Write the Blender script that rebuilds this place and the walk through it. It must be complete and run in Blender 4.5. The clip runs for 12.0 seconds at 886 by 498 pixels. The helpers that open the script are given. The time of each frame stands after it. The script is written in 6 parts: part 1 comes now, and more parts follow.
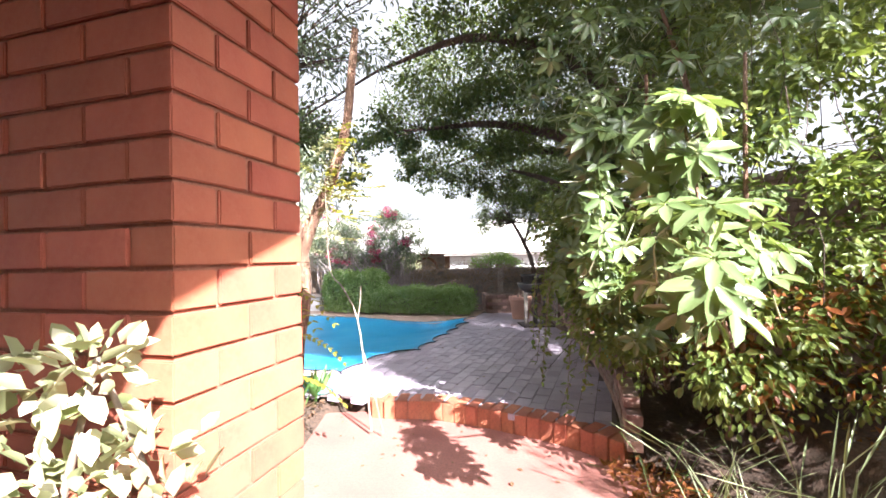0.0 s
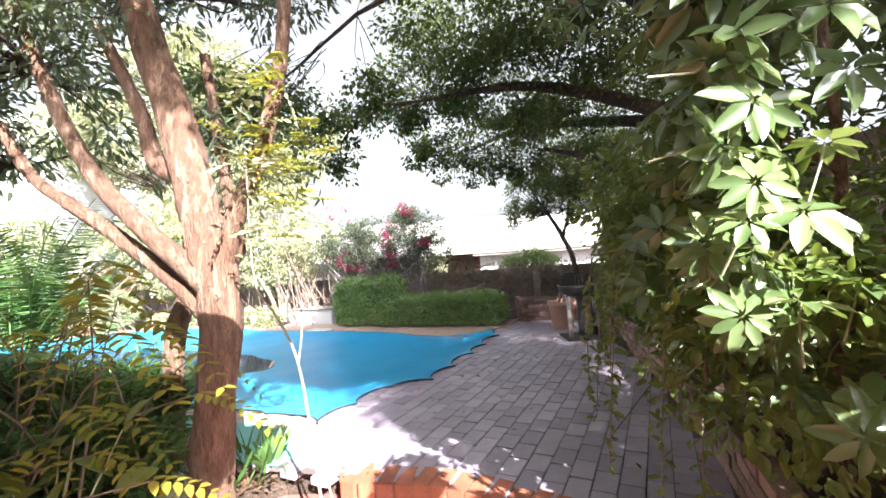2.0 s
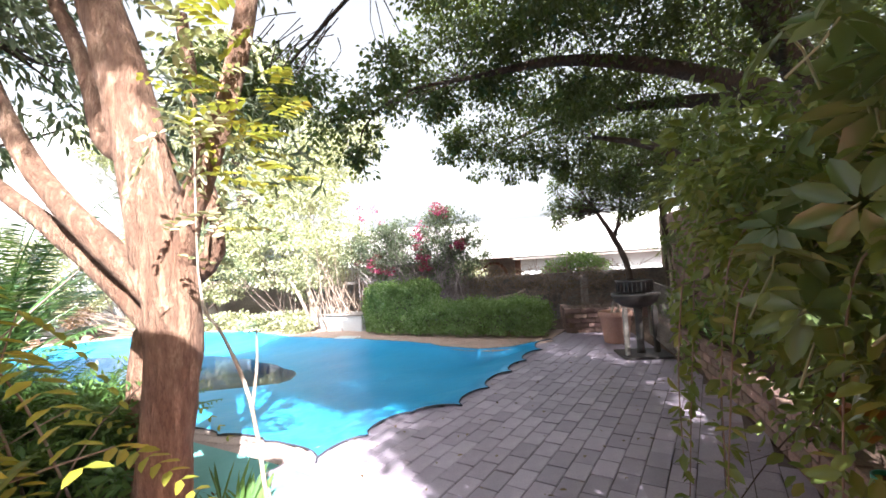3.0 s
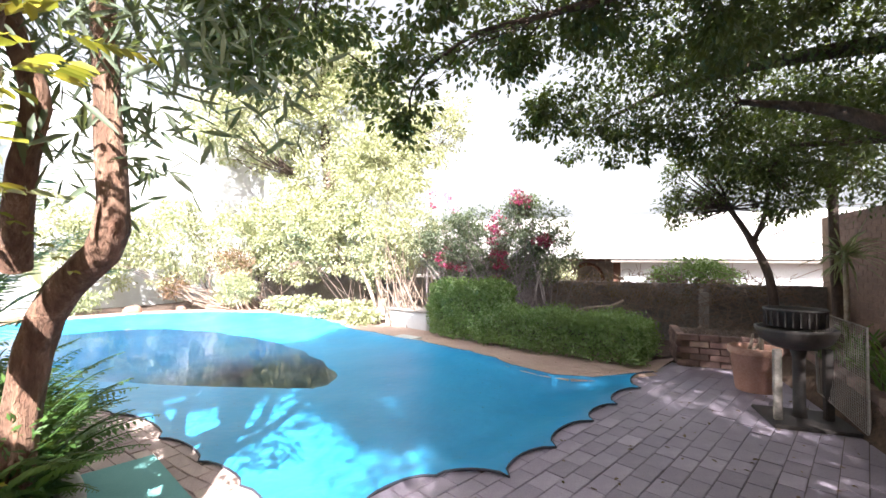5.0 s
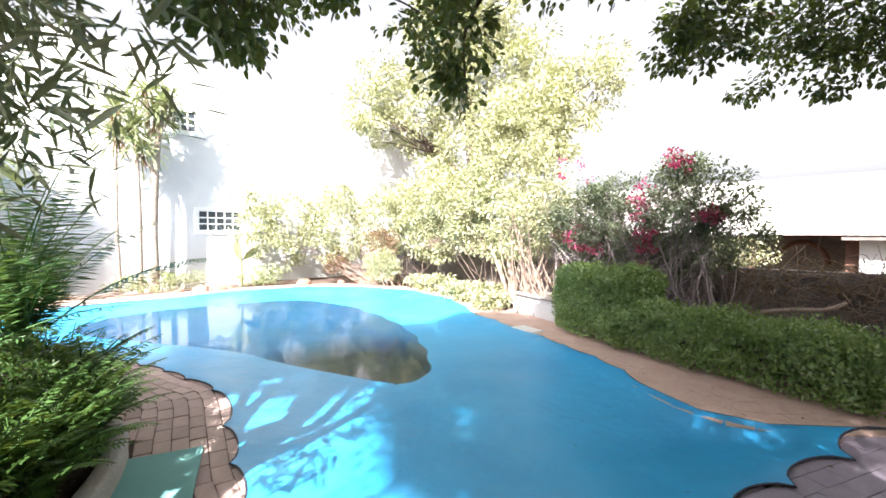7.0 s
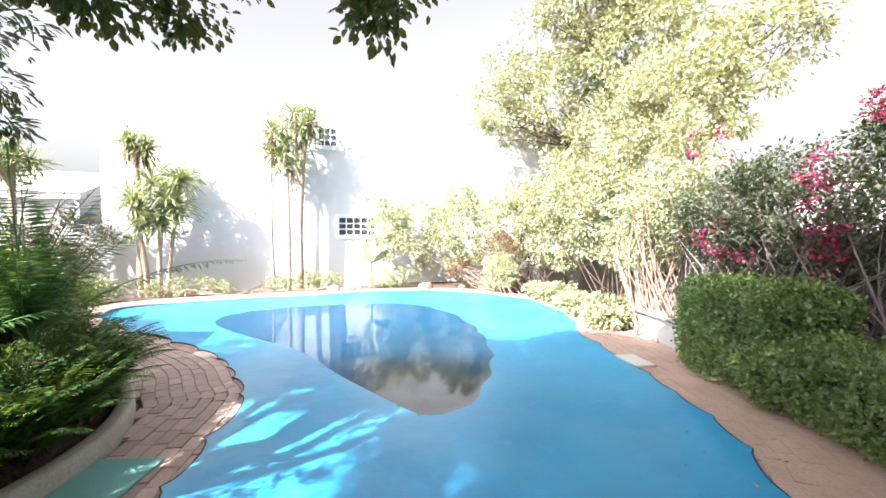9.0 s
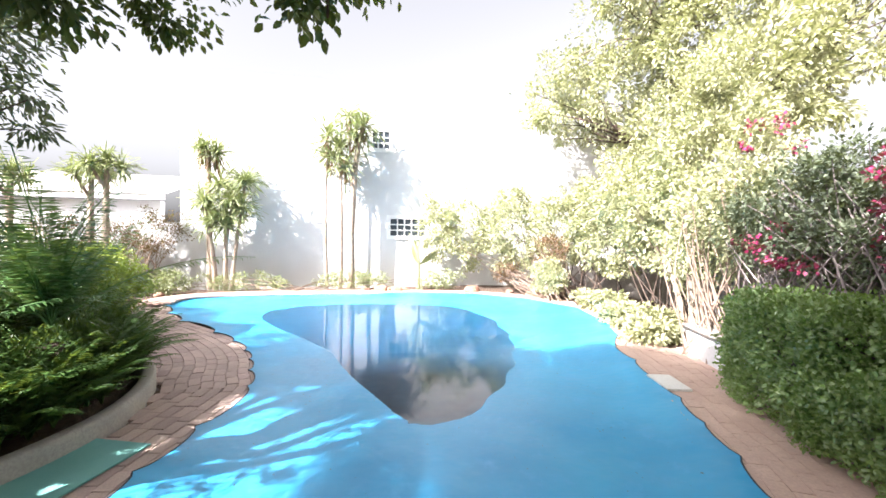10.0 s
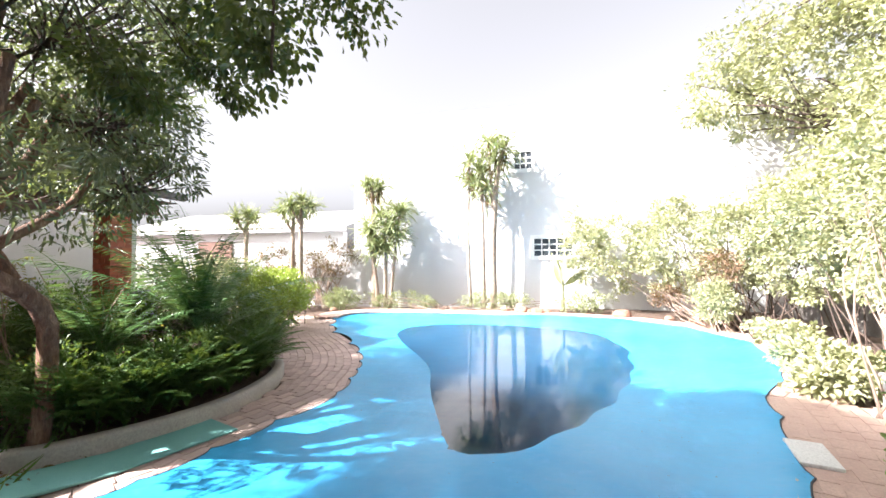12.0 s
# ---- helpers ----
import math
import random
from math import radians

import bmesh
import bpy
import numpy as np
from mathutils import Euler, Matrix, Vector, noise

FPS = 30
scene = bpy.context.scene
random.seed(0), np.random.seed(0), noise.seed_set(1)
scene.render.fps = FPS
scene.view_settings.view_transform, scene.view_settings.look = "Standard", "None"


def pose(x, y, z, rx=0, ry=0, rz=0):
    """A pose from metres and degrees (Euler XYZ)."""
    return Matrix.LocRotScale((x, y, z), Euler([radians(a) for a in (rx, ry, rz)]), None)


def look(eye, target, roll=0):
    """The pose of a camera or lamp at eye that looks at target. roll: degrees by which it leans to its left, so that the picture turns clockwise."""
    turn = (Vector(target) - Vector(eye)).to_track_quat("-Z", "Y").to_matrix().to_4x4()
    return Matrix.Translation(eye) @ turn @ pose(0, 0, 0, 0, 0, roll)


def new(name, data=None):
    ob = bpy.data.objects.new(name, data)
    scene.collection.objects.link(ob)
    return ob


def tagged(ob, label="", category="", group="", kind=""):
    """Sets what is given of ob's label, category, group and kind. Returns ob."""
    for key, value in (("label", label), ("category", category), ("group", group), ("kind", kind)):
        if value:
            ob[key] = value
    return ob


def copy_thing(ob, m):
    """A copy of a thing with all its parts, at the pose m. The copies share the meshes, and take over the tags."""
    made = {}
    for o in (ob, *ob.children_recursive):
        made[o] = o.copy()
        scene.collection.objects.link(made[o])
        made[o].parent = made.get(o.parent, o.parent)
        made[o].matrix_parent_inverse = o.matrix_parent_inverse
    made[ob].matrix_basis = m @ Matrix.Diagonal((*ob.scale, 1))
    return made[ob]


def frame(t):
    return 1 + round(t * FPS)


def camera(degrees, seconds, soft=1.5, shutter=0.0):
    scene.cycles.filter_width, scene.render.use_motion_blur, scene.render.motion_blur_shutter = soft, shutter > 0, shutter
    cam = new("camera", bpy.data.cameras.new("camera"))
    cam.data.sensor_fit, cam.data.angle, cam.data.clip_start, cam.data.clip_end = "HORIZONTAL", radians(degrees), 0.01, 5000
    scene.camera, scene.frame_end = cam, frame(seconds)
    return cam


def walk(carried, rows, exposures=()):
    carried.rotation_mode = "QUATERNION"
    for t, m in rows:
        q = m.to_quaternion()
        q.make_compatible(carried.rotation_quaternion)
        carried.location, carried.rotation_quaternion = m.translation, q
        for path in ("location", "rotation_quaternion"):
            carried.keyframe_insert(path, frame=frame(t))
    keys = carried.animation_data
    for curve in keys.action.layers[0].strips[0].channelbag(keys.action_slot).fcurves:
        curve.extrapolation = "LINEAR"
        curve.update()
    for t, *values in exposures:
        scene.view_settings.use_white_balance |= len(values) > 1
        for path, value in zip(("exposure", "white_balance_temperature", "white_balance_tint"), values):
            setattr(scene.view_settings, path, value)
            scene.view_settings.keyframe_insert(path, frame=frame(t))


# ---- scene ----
cam = camera(93.5, 12.0, soft=1.6)
PATH = [
    (0, (-0.072, -0.075, 1.295), (-0.053, 1.924, 1.337), -1.2),
    (0.5, (-0.034, 0.266, 1.286), (-0.024, 2.265, 1.344), -2.2),
    (1, (0.046, 0.586, 1.274), (0.012, 2.585, 1.347), -3.4),
    (1.5, (0.142, 0.941, 1.287), (0.074, 2.939, 1.345), -4.3),
    (2, (0.179, 1.313, 1.278), (0.028, 3.307, 1.334), -3.8),
    (2.5, (0.205, 1.663, 1.26), (-0.07, 3.643, 1.331), -3.5),
    (2.7, (0.212, 1.809, 1.261), (-0.092, 3.783, 1.343), -3.6),
    (4.5, (0.221, 2.937, 1.318), (-0.402, 4.837, 1.385), -0.4),
    (5, (0.263, 3.219, 1.335), (-0.509, 5.062, 1.397), 0.4),
    (5.5, (0.345, 3.51, 1.381), (-0.621, 5.26, 1.421), 0.3),
    (6, (0.412, 3.785, 1.448), (-0.746, 5.416, 1.419), 0.4),
    (6.5, (0.488, 4.076, 1.483), (-0.818, 5.588, 1.394), 0.1),
    (7, (0.525, 4.394, 1.472), (-0.91, 5.785, 1.402), -0.0),
    (9, (0.511, 5.965, 1.424), (-1.351, 6.693, 1.379), -0.4),
    (9.5, (0.506, 6.31, 1.413), (-1.405, 6.899, 1.372), 0.1),
    (10, (0.513, 6.63, 1.411), (-1.444, 7.04, 1.378), 0.7),
    (10.5, (0.525, 6.946, 1.419), (-1.464, 7.154, 1.422), 0.4),
    (11, (0.542, 7.27, 1.433), (-1.456, 7.234, 1.488), -0.2),
    (11.5, (0.505, 7.566, 1.433), (-1.479, 7.325, 1.508), -0.6),
    (12, (0.449, 7.827, 1.418), (-1.5, 7.383, 1.481), -0.3),
]
EXPOSURES = [(0, 2.9, 6100, 14), (1, 2.75, 6100, 13), (2.5, 2.68, 6100, 12), (5, 2.62, 6250, 14), (7, 2.5, 6350, 15), (9, 2.48, 6350, 15), (12, 2.48, 6350, 15)]
walk(cam, [(t, look(eye, target, roll)) for t, eye, target, roll in PATH], EXPOSURES)

# ---- light ----
SUN = Vector((0.42, -0.68, 0.60)).normalized()
world = bpy.data.worlds.new("sky")
scene.world = world
world.use_nodes = True
wn = world.node_tree.nodes
sky = wn.new("ShaderNodeTexSky")
sky.sky_type, sky.sun_disc = "NISHITA", False
sky.sun_elevation, sky.sun_rotation = math.asin(SUN.z), math.atan2(SUN.x, SUN.y)
sky.air_density, sky.dust_density, sky.ozone_density = 1.0, 6.0, 0.5
wn["Background"].inputs[1].default_value = 0.058
haze = wn.new("ShaderNodeHueSaturation")
haze.inputs["Saturation"].default_value, haze.inputs["Value"].default_value = 0.12, 1.18
world.node_tree.links.new(sky.outputs[0], haze.inputs["Color"])
world.node_tree.links.new(haze.outputs[0], wn["Background"].inputs[0])
sun = new("sun", bpy.data.lights.new("sun", "SUN"))
sun.data.energy, sun.data.angle, sun.data.color = 5.0, radians(0.55), (1.0, 0.96, 0.90)
sun.matrix_world = look(SUN * 30, (0, 0, 0))

# ---- materials ----
def nodes(name):
    m = bpy.data.materials.new(name)
    m.use_nodes = True
    nt = m.node_tree
    return m, nt, nt.nodes["Principled BSDF"], nt.links


def mixed(nt, fac, a, b, mode="MIX"):
    n = nt.nodes.new("ShaderNodeMix")
    n.data_type, n.blend_type = "RGBA", mode
    for k, v in ((0, fac), (6, a), (7, b)):
        if hasattr(v, "is_linked"):
            nt.links.new(v, n.inputs[k])
        else:
            n.inputs[k].default_value = v if k == 0 else (*v, 1)
    return n.outputs[2]


def noisy(nt, scale, detail=4, rough=0.6, lo=0.35, hi=0.65, kind="Object", stretch=(1, 1, 1)):
    co = nt.nodes.new("ShaderNodeTexCoord")
    mp = nt.nodes.new("ShaderNodeMapping")
    mp.inputs[3].default_value = stretch
    n = nt.nodes.new("ShaderNodeTexNoise")
    n.inputs["Scale"].default_value, n.inputs["Detail"].default_value, n.inputs["Roughness"].default_value = scale, detail, rough
    r = nt.nodes.new("ShaderNodeMapRange")
    r.inputs[1].default_value, r.inputs[2].default_value = lo, hi
    nt.links.new(co.outputs[kind], mp.inputs[0])
    nt.links.new(mp.outputs[0], n.inputs["Vector"])
    nt.links.new(n.outputs["Fac"], r.inputs[0])
    return r.outputs[0]


def bump(nt, h, strength=0.4, dist=0.01):
    b = nt.nodes.new("ShaderNodeBump")
    b.inputs["Strength"].default_value, b.inputs["Distance"].default_value = strength, dist
    nt.links.new(h, b.inputs["Height"])
    nt.links.new(b.outputs[0], nt.nodes["Principled BSDF"].inputs["Normal"])


def surface(name, a, b, c=None, scale=6, fine=60, rough=0.8, relief=0.4, dist=0.004, vary=0.0, island=False, metal=0.0, stretch=(1, 1, 1)):
    """Two tones in large stains, a third in small grain, and a value that differs from piece to piece."""
    m, nt, bs, ln = nodes(name)
    col = mixed(nt, noisy(nt, scale, stretch=stretch), a, b)
    g = noisy(nt, fine, 5, 0.7, 0.4, 0.75, stretch=stretch)
    col = mixed(nt, g, col, c or tuple(0.6 * v for v in a))
    if vary:
        if island:
            r = nt.nodes.new("ShaderNodeNewGeometry").outputs["Random Per Island"]
        else:
            r = nt.nodes.new("ShaderNodeObjectInfo").outputs["Random"]
        h = nt.nodes.new("ShaderNodeHueSaturation")
        mr = nt.nodes.new("ShaderNodeMapRange")
        mr.inputs[3].default_value, mr.inputs[4].default_value = 1 - vary, 1 + vary
        ln.new(r, mr.inputs[0])
        ln.new(mr.outputs[0], h.inputs["Value"])
        mh = nt.nodes.new("ShaderNodeMapRange")
        mh.inputs[3].default_value, mh.inputs[4].default_value = 0.5 - vary * 0.04, 0.5 + vary * 0.04
        fr = nt.nodes.new("ShaderNodeMath")
        fr.operation = "FRACT"
        mu = nt.nodes.new("ShaderNodeMath")
        mu.operation, mu.inputs[1].default_value = "MULTIPLY", 7.3
        ln.new(r, mu.inputs[0])
        ln.new(mu.outputs[0], fr.inputs[0])
        ln.new(fr.outputs[0], mh.inputs[0])
        ln.new(mh.outputs[0], h.inputs["Hue"])
        ln.new(col, h.inputs["Color"])
        col = h.outputs[0]
    ln.new(col, bs.inputs["Base Color"])
    bs.inputs["Roughness"].default_value, bs.inputs["Metallic"].default_value = rough, metal
    if relief:
        bump(nt, g, relief, dist)
    return m


def foliage(name, a, b, c, through_light=0.3, rough=0.38, spec=0.5):
    """Leaves: three tones from leaf to leaf, a little gloss, light through the blade."""
    m, nt, bs, ln = nodes(name)
    r = nt.nodes.new("ShaderNodeNewGeometry").outputs["Random Per Island"]
    ramp = nt.nodes.new("ShaderNodeValToRGB")
    ramp.color_ramp.elements[0].color, ramp.color_ramp.elements[1].color = (*a, 1), (*c, 1)
    ramp.color_ramp.elements.new(0.6).color = (*b, 1)
    ramp.color_ramp.elements[2].position = 1.0
    ln.new(r, ramp.inputs[0])
    col = mixed(nt, noisy(nt, 1.1, 2, lo=0.3, hi=0.7), ramp.outputs[0], tuple(0.7 * v for v in b))
    ln.new(col, bs.inputs["Base Color"])
    bs.inputs["Roughness"].default_value = rough
    bs.inputs["Specular IOR Level"].default_value = spec
    tr = nt.nodes.new("ShaderNodeBsdfTranslucent")
    warm = mixed(nt, 0.5, col, (0.28, 0.34, 0.03))
    ln.new(warm, tr.inputs[0])
    mx = nt.nodes.new("ShaderNodeMixShader")
    mx.inputs[0].default_value = through_light
    ln.new(bs.outputs[0], mx.inputs[1])
    ln.new(tr.outputs[0], mx.inputs[2])
    ln.new(mx.outputs[0], nt.nodes["Material Output"].inputs[0])
    return m


def bark(name, a, b, c):
    """Fibrous bark: fine long furrows, broken across, with a few darker cracks."""
    m, nt, bs, ln = nodes(name)
    col = mixed(nt, noisy(nt, 4, stretch=(1, 1, 0.5)), a, b)
    fur = noisy(nt, 22, 6, 0.7, 0.42, 0.58, stretch=(1, 1, 0.2))
    fine = noisy(nt, 95, 5, 0.7, 0.35, 0.7, stretch=(1, 1, 0.35))
    col = mixed(nt, fur, c, col)
    col = mixed(nt, fine, tuple(0.7 * x for x in a), col)
    ln.new(col, bs.inputs["Base Color"])
    bs.inputs["Roughness"].default_value = 0.9
    h = nt.nodes.new("ShaderNodeMath")
    h.operation = "MULTIPLY_ADD"
    h.inputs[1].default_value = 0.35
    ln.new(fine, h.inputs[0])
    ln.new(fur, h.inputs[2])
    bump(nt, h.outputs[0], 1.0, 0.018)
    return m


M_BRICK = surface("red_face_brick", (0.46, 0.135, 0.075), (0.38, 0.10, 0.058), (0.43, 0.135, 0.08), 7, 60, 0.7, 0.2, 0.002, vary=0.13)
M_JOINT = surface("pink_mortar", (0.40, 0.17, 0.11), (0.32, 0.13, 0.085), None, 12, 120, 0.95, 0.6, 0.003)
M_MORTAR = surface("mortar", (0.30, 0.20, 0.14), (0.22, 0.15, 0.11), None, 12, 120, 0.95, 0.6, 0.003)
M_PAVER = surface("clay_paver", (0.32, 0.27, 0.335), (0.39, 0.325, 0.39), (0.25, 0.21, 0.26), 5, 70, 0.5, 0.4, 0.003, vary=0.22)
M_PAVER_RED = surface("warm_clay_paver", (0.54, 0.41, 0.36), (0.46, 0.34, 0.30), (0.36, 0.27, 0.25), 4, 60, 0.8, 0.4, 0.003, vary=0.15)
M_STEP = surface("step_brick", (0.42, 0.14, 0.07), (0.33, 0.10, 0.055), (0.22, 0.08, 0.05), 6, 60, 0.7, 0.3, 0.003, vary=0.15)
M_PATH = surface("red_path", (0.36, 0.15, 0.12), (0.28, 0.11, 0.09), (0.20, 0.09, 0.08), 2, 50, 0.7, 0.3, 0.002)
M_FARPAVER = surface("dusty_pale_paver", (0.58, 0.41, 0.34), (0.50, 0.34, 0.28), (0.40, 0.29, 0.25), 3, 60, 0.85, 0.3, 0.002, vary=0.12)
M_SAND = surface("joint_sand", (0.17, 0.13, 0.12), (0.12, 0.09, 0.085), None, 9, 90, 0.95, 0.6, 0.003)
M_SOIL = surface("soil_and_litter", (0.10, 0.062, 0.042), (0.16, 0.10, 0.07), (0.05, 0.035, 0.025), 3, 30, 0.95, 1.0, 0.02)
M_WALLBRICK = surface("brown_stock_brick", (0.30, 0.185, 0.145), (0.21, 0.13, 0.105), (0.14, 0.095, 0.085), 6, 60, 0.9, 0.6, 0.004, vary=0.3)
M_OLDPLASTER = surface("old_grey_plaster", (0.30, 0.27, 0.24), (0.17, 0.15, 0.14), (0.10, 0.09, 0.085), 1.4, 22, 0.95, 0.6, 0.006)
M_WHITE = surface("white_wall_paint", (0.60, 0.60, 0.60), (0.55, 0.55, 0.56), (0.50, 0.50, 0.50), 0.6, 30, 0.85, 0.2, 0.003)
M_TRIM = surface("white_trim_paint", (0.78, 0.78, 0.76), (0.70, 0.70, 0.68), None, 3, 60, 0.6, 0.1)
M_BROWN = surface("brown_timber", (0.14, 0.06, 0.035), (0.10, 0.045, 0.03), None, 4, 60, 0.6, 0.2)
M_ROOF = surface("pale_roof_tile", (0.62, 0.60, 0.57), (0.52, 0.50, 0.48), None, 1.5, 20, 0.8, 0.3)
M_EAVE = surface("weathered_fascia", (0.13, 0.11, 0.10), (0.20, 0.17, 0.15), None, 3, 30, 0.8, 0.3)
M_BARK = bark("rough_bark", (0.33, 0.175, 0.11), (0.50, 0.34, 0.24), (0.12, 0.06, 0.04))
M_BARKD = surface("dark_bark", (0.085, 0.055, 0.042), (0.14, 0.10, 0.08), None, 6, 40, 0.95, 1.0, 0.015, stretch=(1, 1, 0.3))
M_BARKP = surface("pale_bark", (0.42, 0.34, 0.27), (0.28, 0.21, 0.16), (0.16, 0.11, 0.08), 5, 40, 0.9, 0.8, 0.01, stretch=(1, 1, 0.3))
M_TWIG = surface("dry_twigs", (0.30, 0.22, 0.17), (0.20, 0.14, 0.11), None, 5, 40, 0.9, 0.3)
M_GREYTWIG = surface("grey_twigs", (0.30, 0.25, 0.24), (0.20, 0.16, 0.16), None, 5, 40, 0.9, 0.3)
M_TERRA = surface("terracotta", (0.46, 0.24, 0.18), (0.36, 0.18, 0.13), (0.52, 0.34, 0.27), 5, 50, 0.8, 0.3, 0.002)
M_CONC = surface("weathered_concrete", (0.36, 0.32, 0.29), (0.26, 0.23, 0.21), (0.18, 0.16, 0.15), 3, 40, 0.9, 0.5, 0.004)
M_KERB = surface("pale_kerb_concrete", (0.50, 0.46, 0.42), (0.40, 0.37, 0.34), (0.30, 0.27, 0.25), 3, 50, 0.9, 0.4, 0.003)
M_IRON = surface("dark_weathered_metal", (0.035, 0.03, 0.03), (0.06, 0.048, 0.042), None, 6, 60, 0.6, 0.3, 0.002)
M_MAT = surface("green_rubber_mat", (0.17, 0.42, 0.40), (0.13, 0.36, 0.35), (0.20, 0.44, 0.42), 3, 140, 0.8, 0.5, 0.002)
M_ROPE = surface("dark_edge_cord", (0.035, 0.04, 0.06), (0.06, 0.06, 0.08), None, 8, 60, 0.7, 0.2)
M_STONE = surface("red_brown_rock", (0.36, 0.20, 0.14), (0.24, 0.15, 0.11), None, 4, 20, 0.9, 0.8, 0.02)
M_PETAL = foliage("magenta_bracts", (0.24, 0.012, 0.06), (0.34, 0.02, 0.10), (0.46, 0.05, 0.18), 0.25, 0.5)
M_LILAC = surface("lilac_cloth", (0.45, 0.38, 0.66), (0.52, 0.46, 0.72), (0.36, 0.30, 0.55), 9, 80, 0.9, 0.4)
M_GREENPOT = surface("green_plastic", (0.02, 0.24, 0.16), (0.03, 0.30, 0.20), None, 5, 60, 0.4, 0.1)

L_SCHEF = foliage("umbrella_leaf", (0.08, 0.13, 0.045), (0.15, 0.21, 0.08), (0.30, 0.34, 0.17), 0.28, 0.28, 0.8)
L_VINE = foliage("vine_leaf", (0.09, 0.14, 0.035), (0.16, 0.21, 0.05), (0.30, 0.31, 0.09), 0.35, 0.4)
L_AUTUMN = foliage("autumn_leaf", (0.16, 0.035, 0.015), (0.24, 0.07, 0.02), (0.30, 0.12, 0.03), 0.35, 0.5)
L_CANOPY = foliage("canopy_leaf", (0.045, 0.07, 0.028), (0.07, 0.10, 0.04), (0.12, 0.15, 0.07), 0.36, 0.42)
L_HEDGE = foliage("hedge_leaf", (0.10, 0.20, 0.05), (0.24, 0.38, 0.11), (0.50, 0.62, 0.30), 0.3, 0.25, 1.0)
# strong sunlight is put into these tones, bleached towards cream
L_SUNLIT = foliage("sunlit_leaf", (0.20, 0.23, 0.10), (0.42, 0.42, 0.24), (0.70, 0.67, 0.50), 0.3, 0.45, 0.8)
L_LIME = foliage("lime_leaf", (0.16, 0.26, 0.04), (0.28, 0.38, 0.06), (0.44, 0.50, 0.12), 0.4, 0.4)
L_GREY = foliage("grey_green_leaf", (0.09, 0.12, 0.08), (0.15, 0.18, 0.12), (0.24, 0.27, 0.19), 0.3, 0.5)
L_YELLOW = foliage("yellowing_leaf", (0.14, 0.19, 0.03), (0.34, 0.30, 0.04), (0.58, 0.42, 0.06), 0.4, 0.45)
L_FERN = foliage("fern_frond", (0.045, 0.10, 0.026), (0.08, 0.165, 0.042), (0.14, 0.24, 0.07), 0.35, 0.45)
L_CYCAD = foliage("dark_stiff_frond", (0.08, 0.17, 0.06), (0.13, 0.27, 0.09), (0.22, 0.38, 0.17), 0.25, 0.3, 0.8)
L_YUCCA = foliage("yucca_blade", (0.15, 0.19, 0.09), (0.30, 0.34, 0.18), (0.52, 0.52, 0.34), 0.3, 0.4)
L_DRY = foliage("dry_brown_leaf", (0.12, 0.06, 0.035), (0.18, 0.10, 0.06), (0.26, 0.17, 0.11), 0.25, 0.7)


def blue_cover():
    m, nt, bs, ln = nodes("blue_pool_cover")
    col = mixed(nt, noisy(nt, 0.7, 4), (0.022, 0.285, 0.57), (0.040, 0.355, 0.65))
    col = mixed(nt, noisy(nt, 5, 6, 0.7, 0.55, 0.8), col, (0.06, 0.36, 0.69))
    spots = noisy(nt, 26, 2, 0.5, 0.72, 0.78)
    col = mixed(nt, spots, col, (0.06, 0.12, 0.16))
    ln.new(col, bs.inputs["Base Color"])
    bs.inputs["Roughness"].default_value = 0.33
    bs.inputs["Specular IOR Level"].default_value = 0.25
    bump(nt, noisy(nt, 2.2, 3), 0.25, 0.02)
    return m


def puddle_water():
    """Still water: clear, slightly murky, its gloss by Fresnel."""
    m, nt, bs, ln = nodes("standing_water")
    tr = nt.nodes.new("ShaderNodeBsdfTransparent")
    # silt lies in the deepest part only
    co, sub, ln2 = nt.nodes.new("ShaderNodeTexCoord"), nt.nodes.new("ShaderNodeVectorMath"), nt.nodes.new("ShaderNodeVectorMath")
    sub.operation, sub.inputs[1].default_value = "SUBTRACT", (-3.65, 7.2, -0.12)
    ln2.operation = "LENGTH"
    ln.new(co.outputs["Object"], sub.inputs[0])
    ln.new(sub.outputs[0], ln2.inputs[0])
    mr = nt.nodes.new("ShaderNodeMapRange")
    mr.inputs[1].default_value, mr.inputs[2].default_value = 0.6, 1.7
    ln.new(ln2.outputs["Value"], mr.inputs[0])
    silt = mixed(nt, noisy(nt, 2.2, 5), (0.18, 0.25, 0.30), (0.32, 0.38, 0.40))
    ln.new(mixed(nt, mr.outputs[0], silt, (0.97, 0.98, 0.99)), tr.inputs[0])
    gl = nt.nodes.new("ShaderNodeBsdfGlossy")
    gl.inputs["Roughness"].default_value = 0.05
    fr = nt.nodes.new("ShaderNodeFresnel")
    fr.inputs[0].default_value = 1.333
    b = nt.nodes.new("ShaderNodeBump")
    b.inputs["Strength"].default_value, b.inputs["Distance"].default_value = 0.05, 0.004
    ln.new(noisy(nt, 9, 2), b.inputs["Height"])
    ln.new(b.outputs[0], gl.inputs["Normal"])
    mx = nt.nodes.new("ShaderNodeMixShader")
    thin = nt.nodes.new("ShaderNodeMapRange")
    thin.inputs[3].default_value, thin.inputs[4].default_value = 1.0, 0.9
    ln.new(mr.outputs[0], thin.inputs[0])
    film_gloss = nt.nodes.new("ShaderNodeMath")
    film_gloss.operation = "MULTIPLY"
    ln.new(fr.outputs[0], film_gloss.inputs[0])
    ln.new(thin.outputs[0], film_gloss.inputs[1])
    ln.new(film_gloss.outputs[0], mx.inputs[0])
    ln.new(tr.outputs[0], mx.inputs[1])
    ln.new(gl.outputs[0], mx.inputs[2])
    ln.new(mx.outputs[0], nt.nodes["Material Output"].inputs[0])
    return m


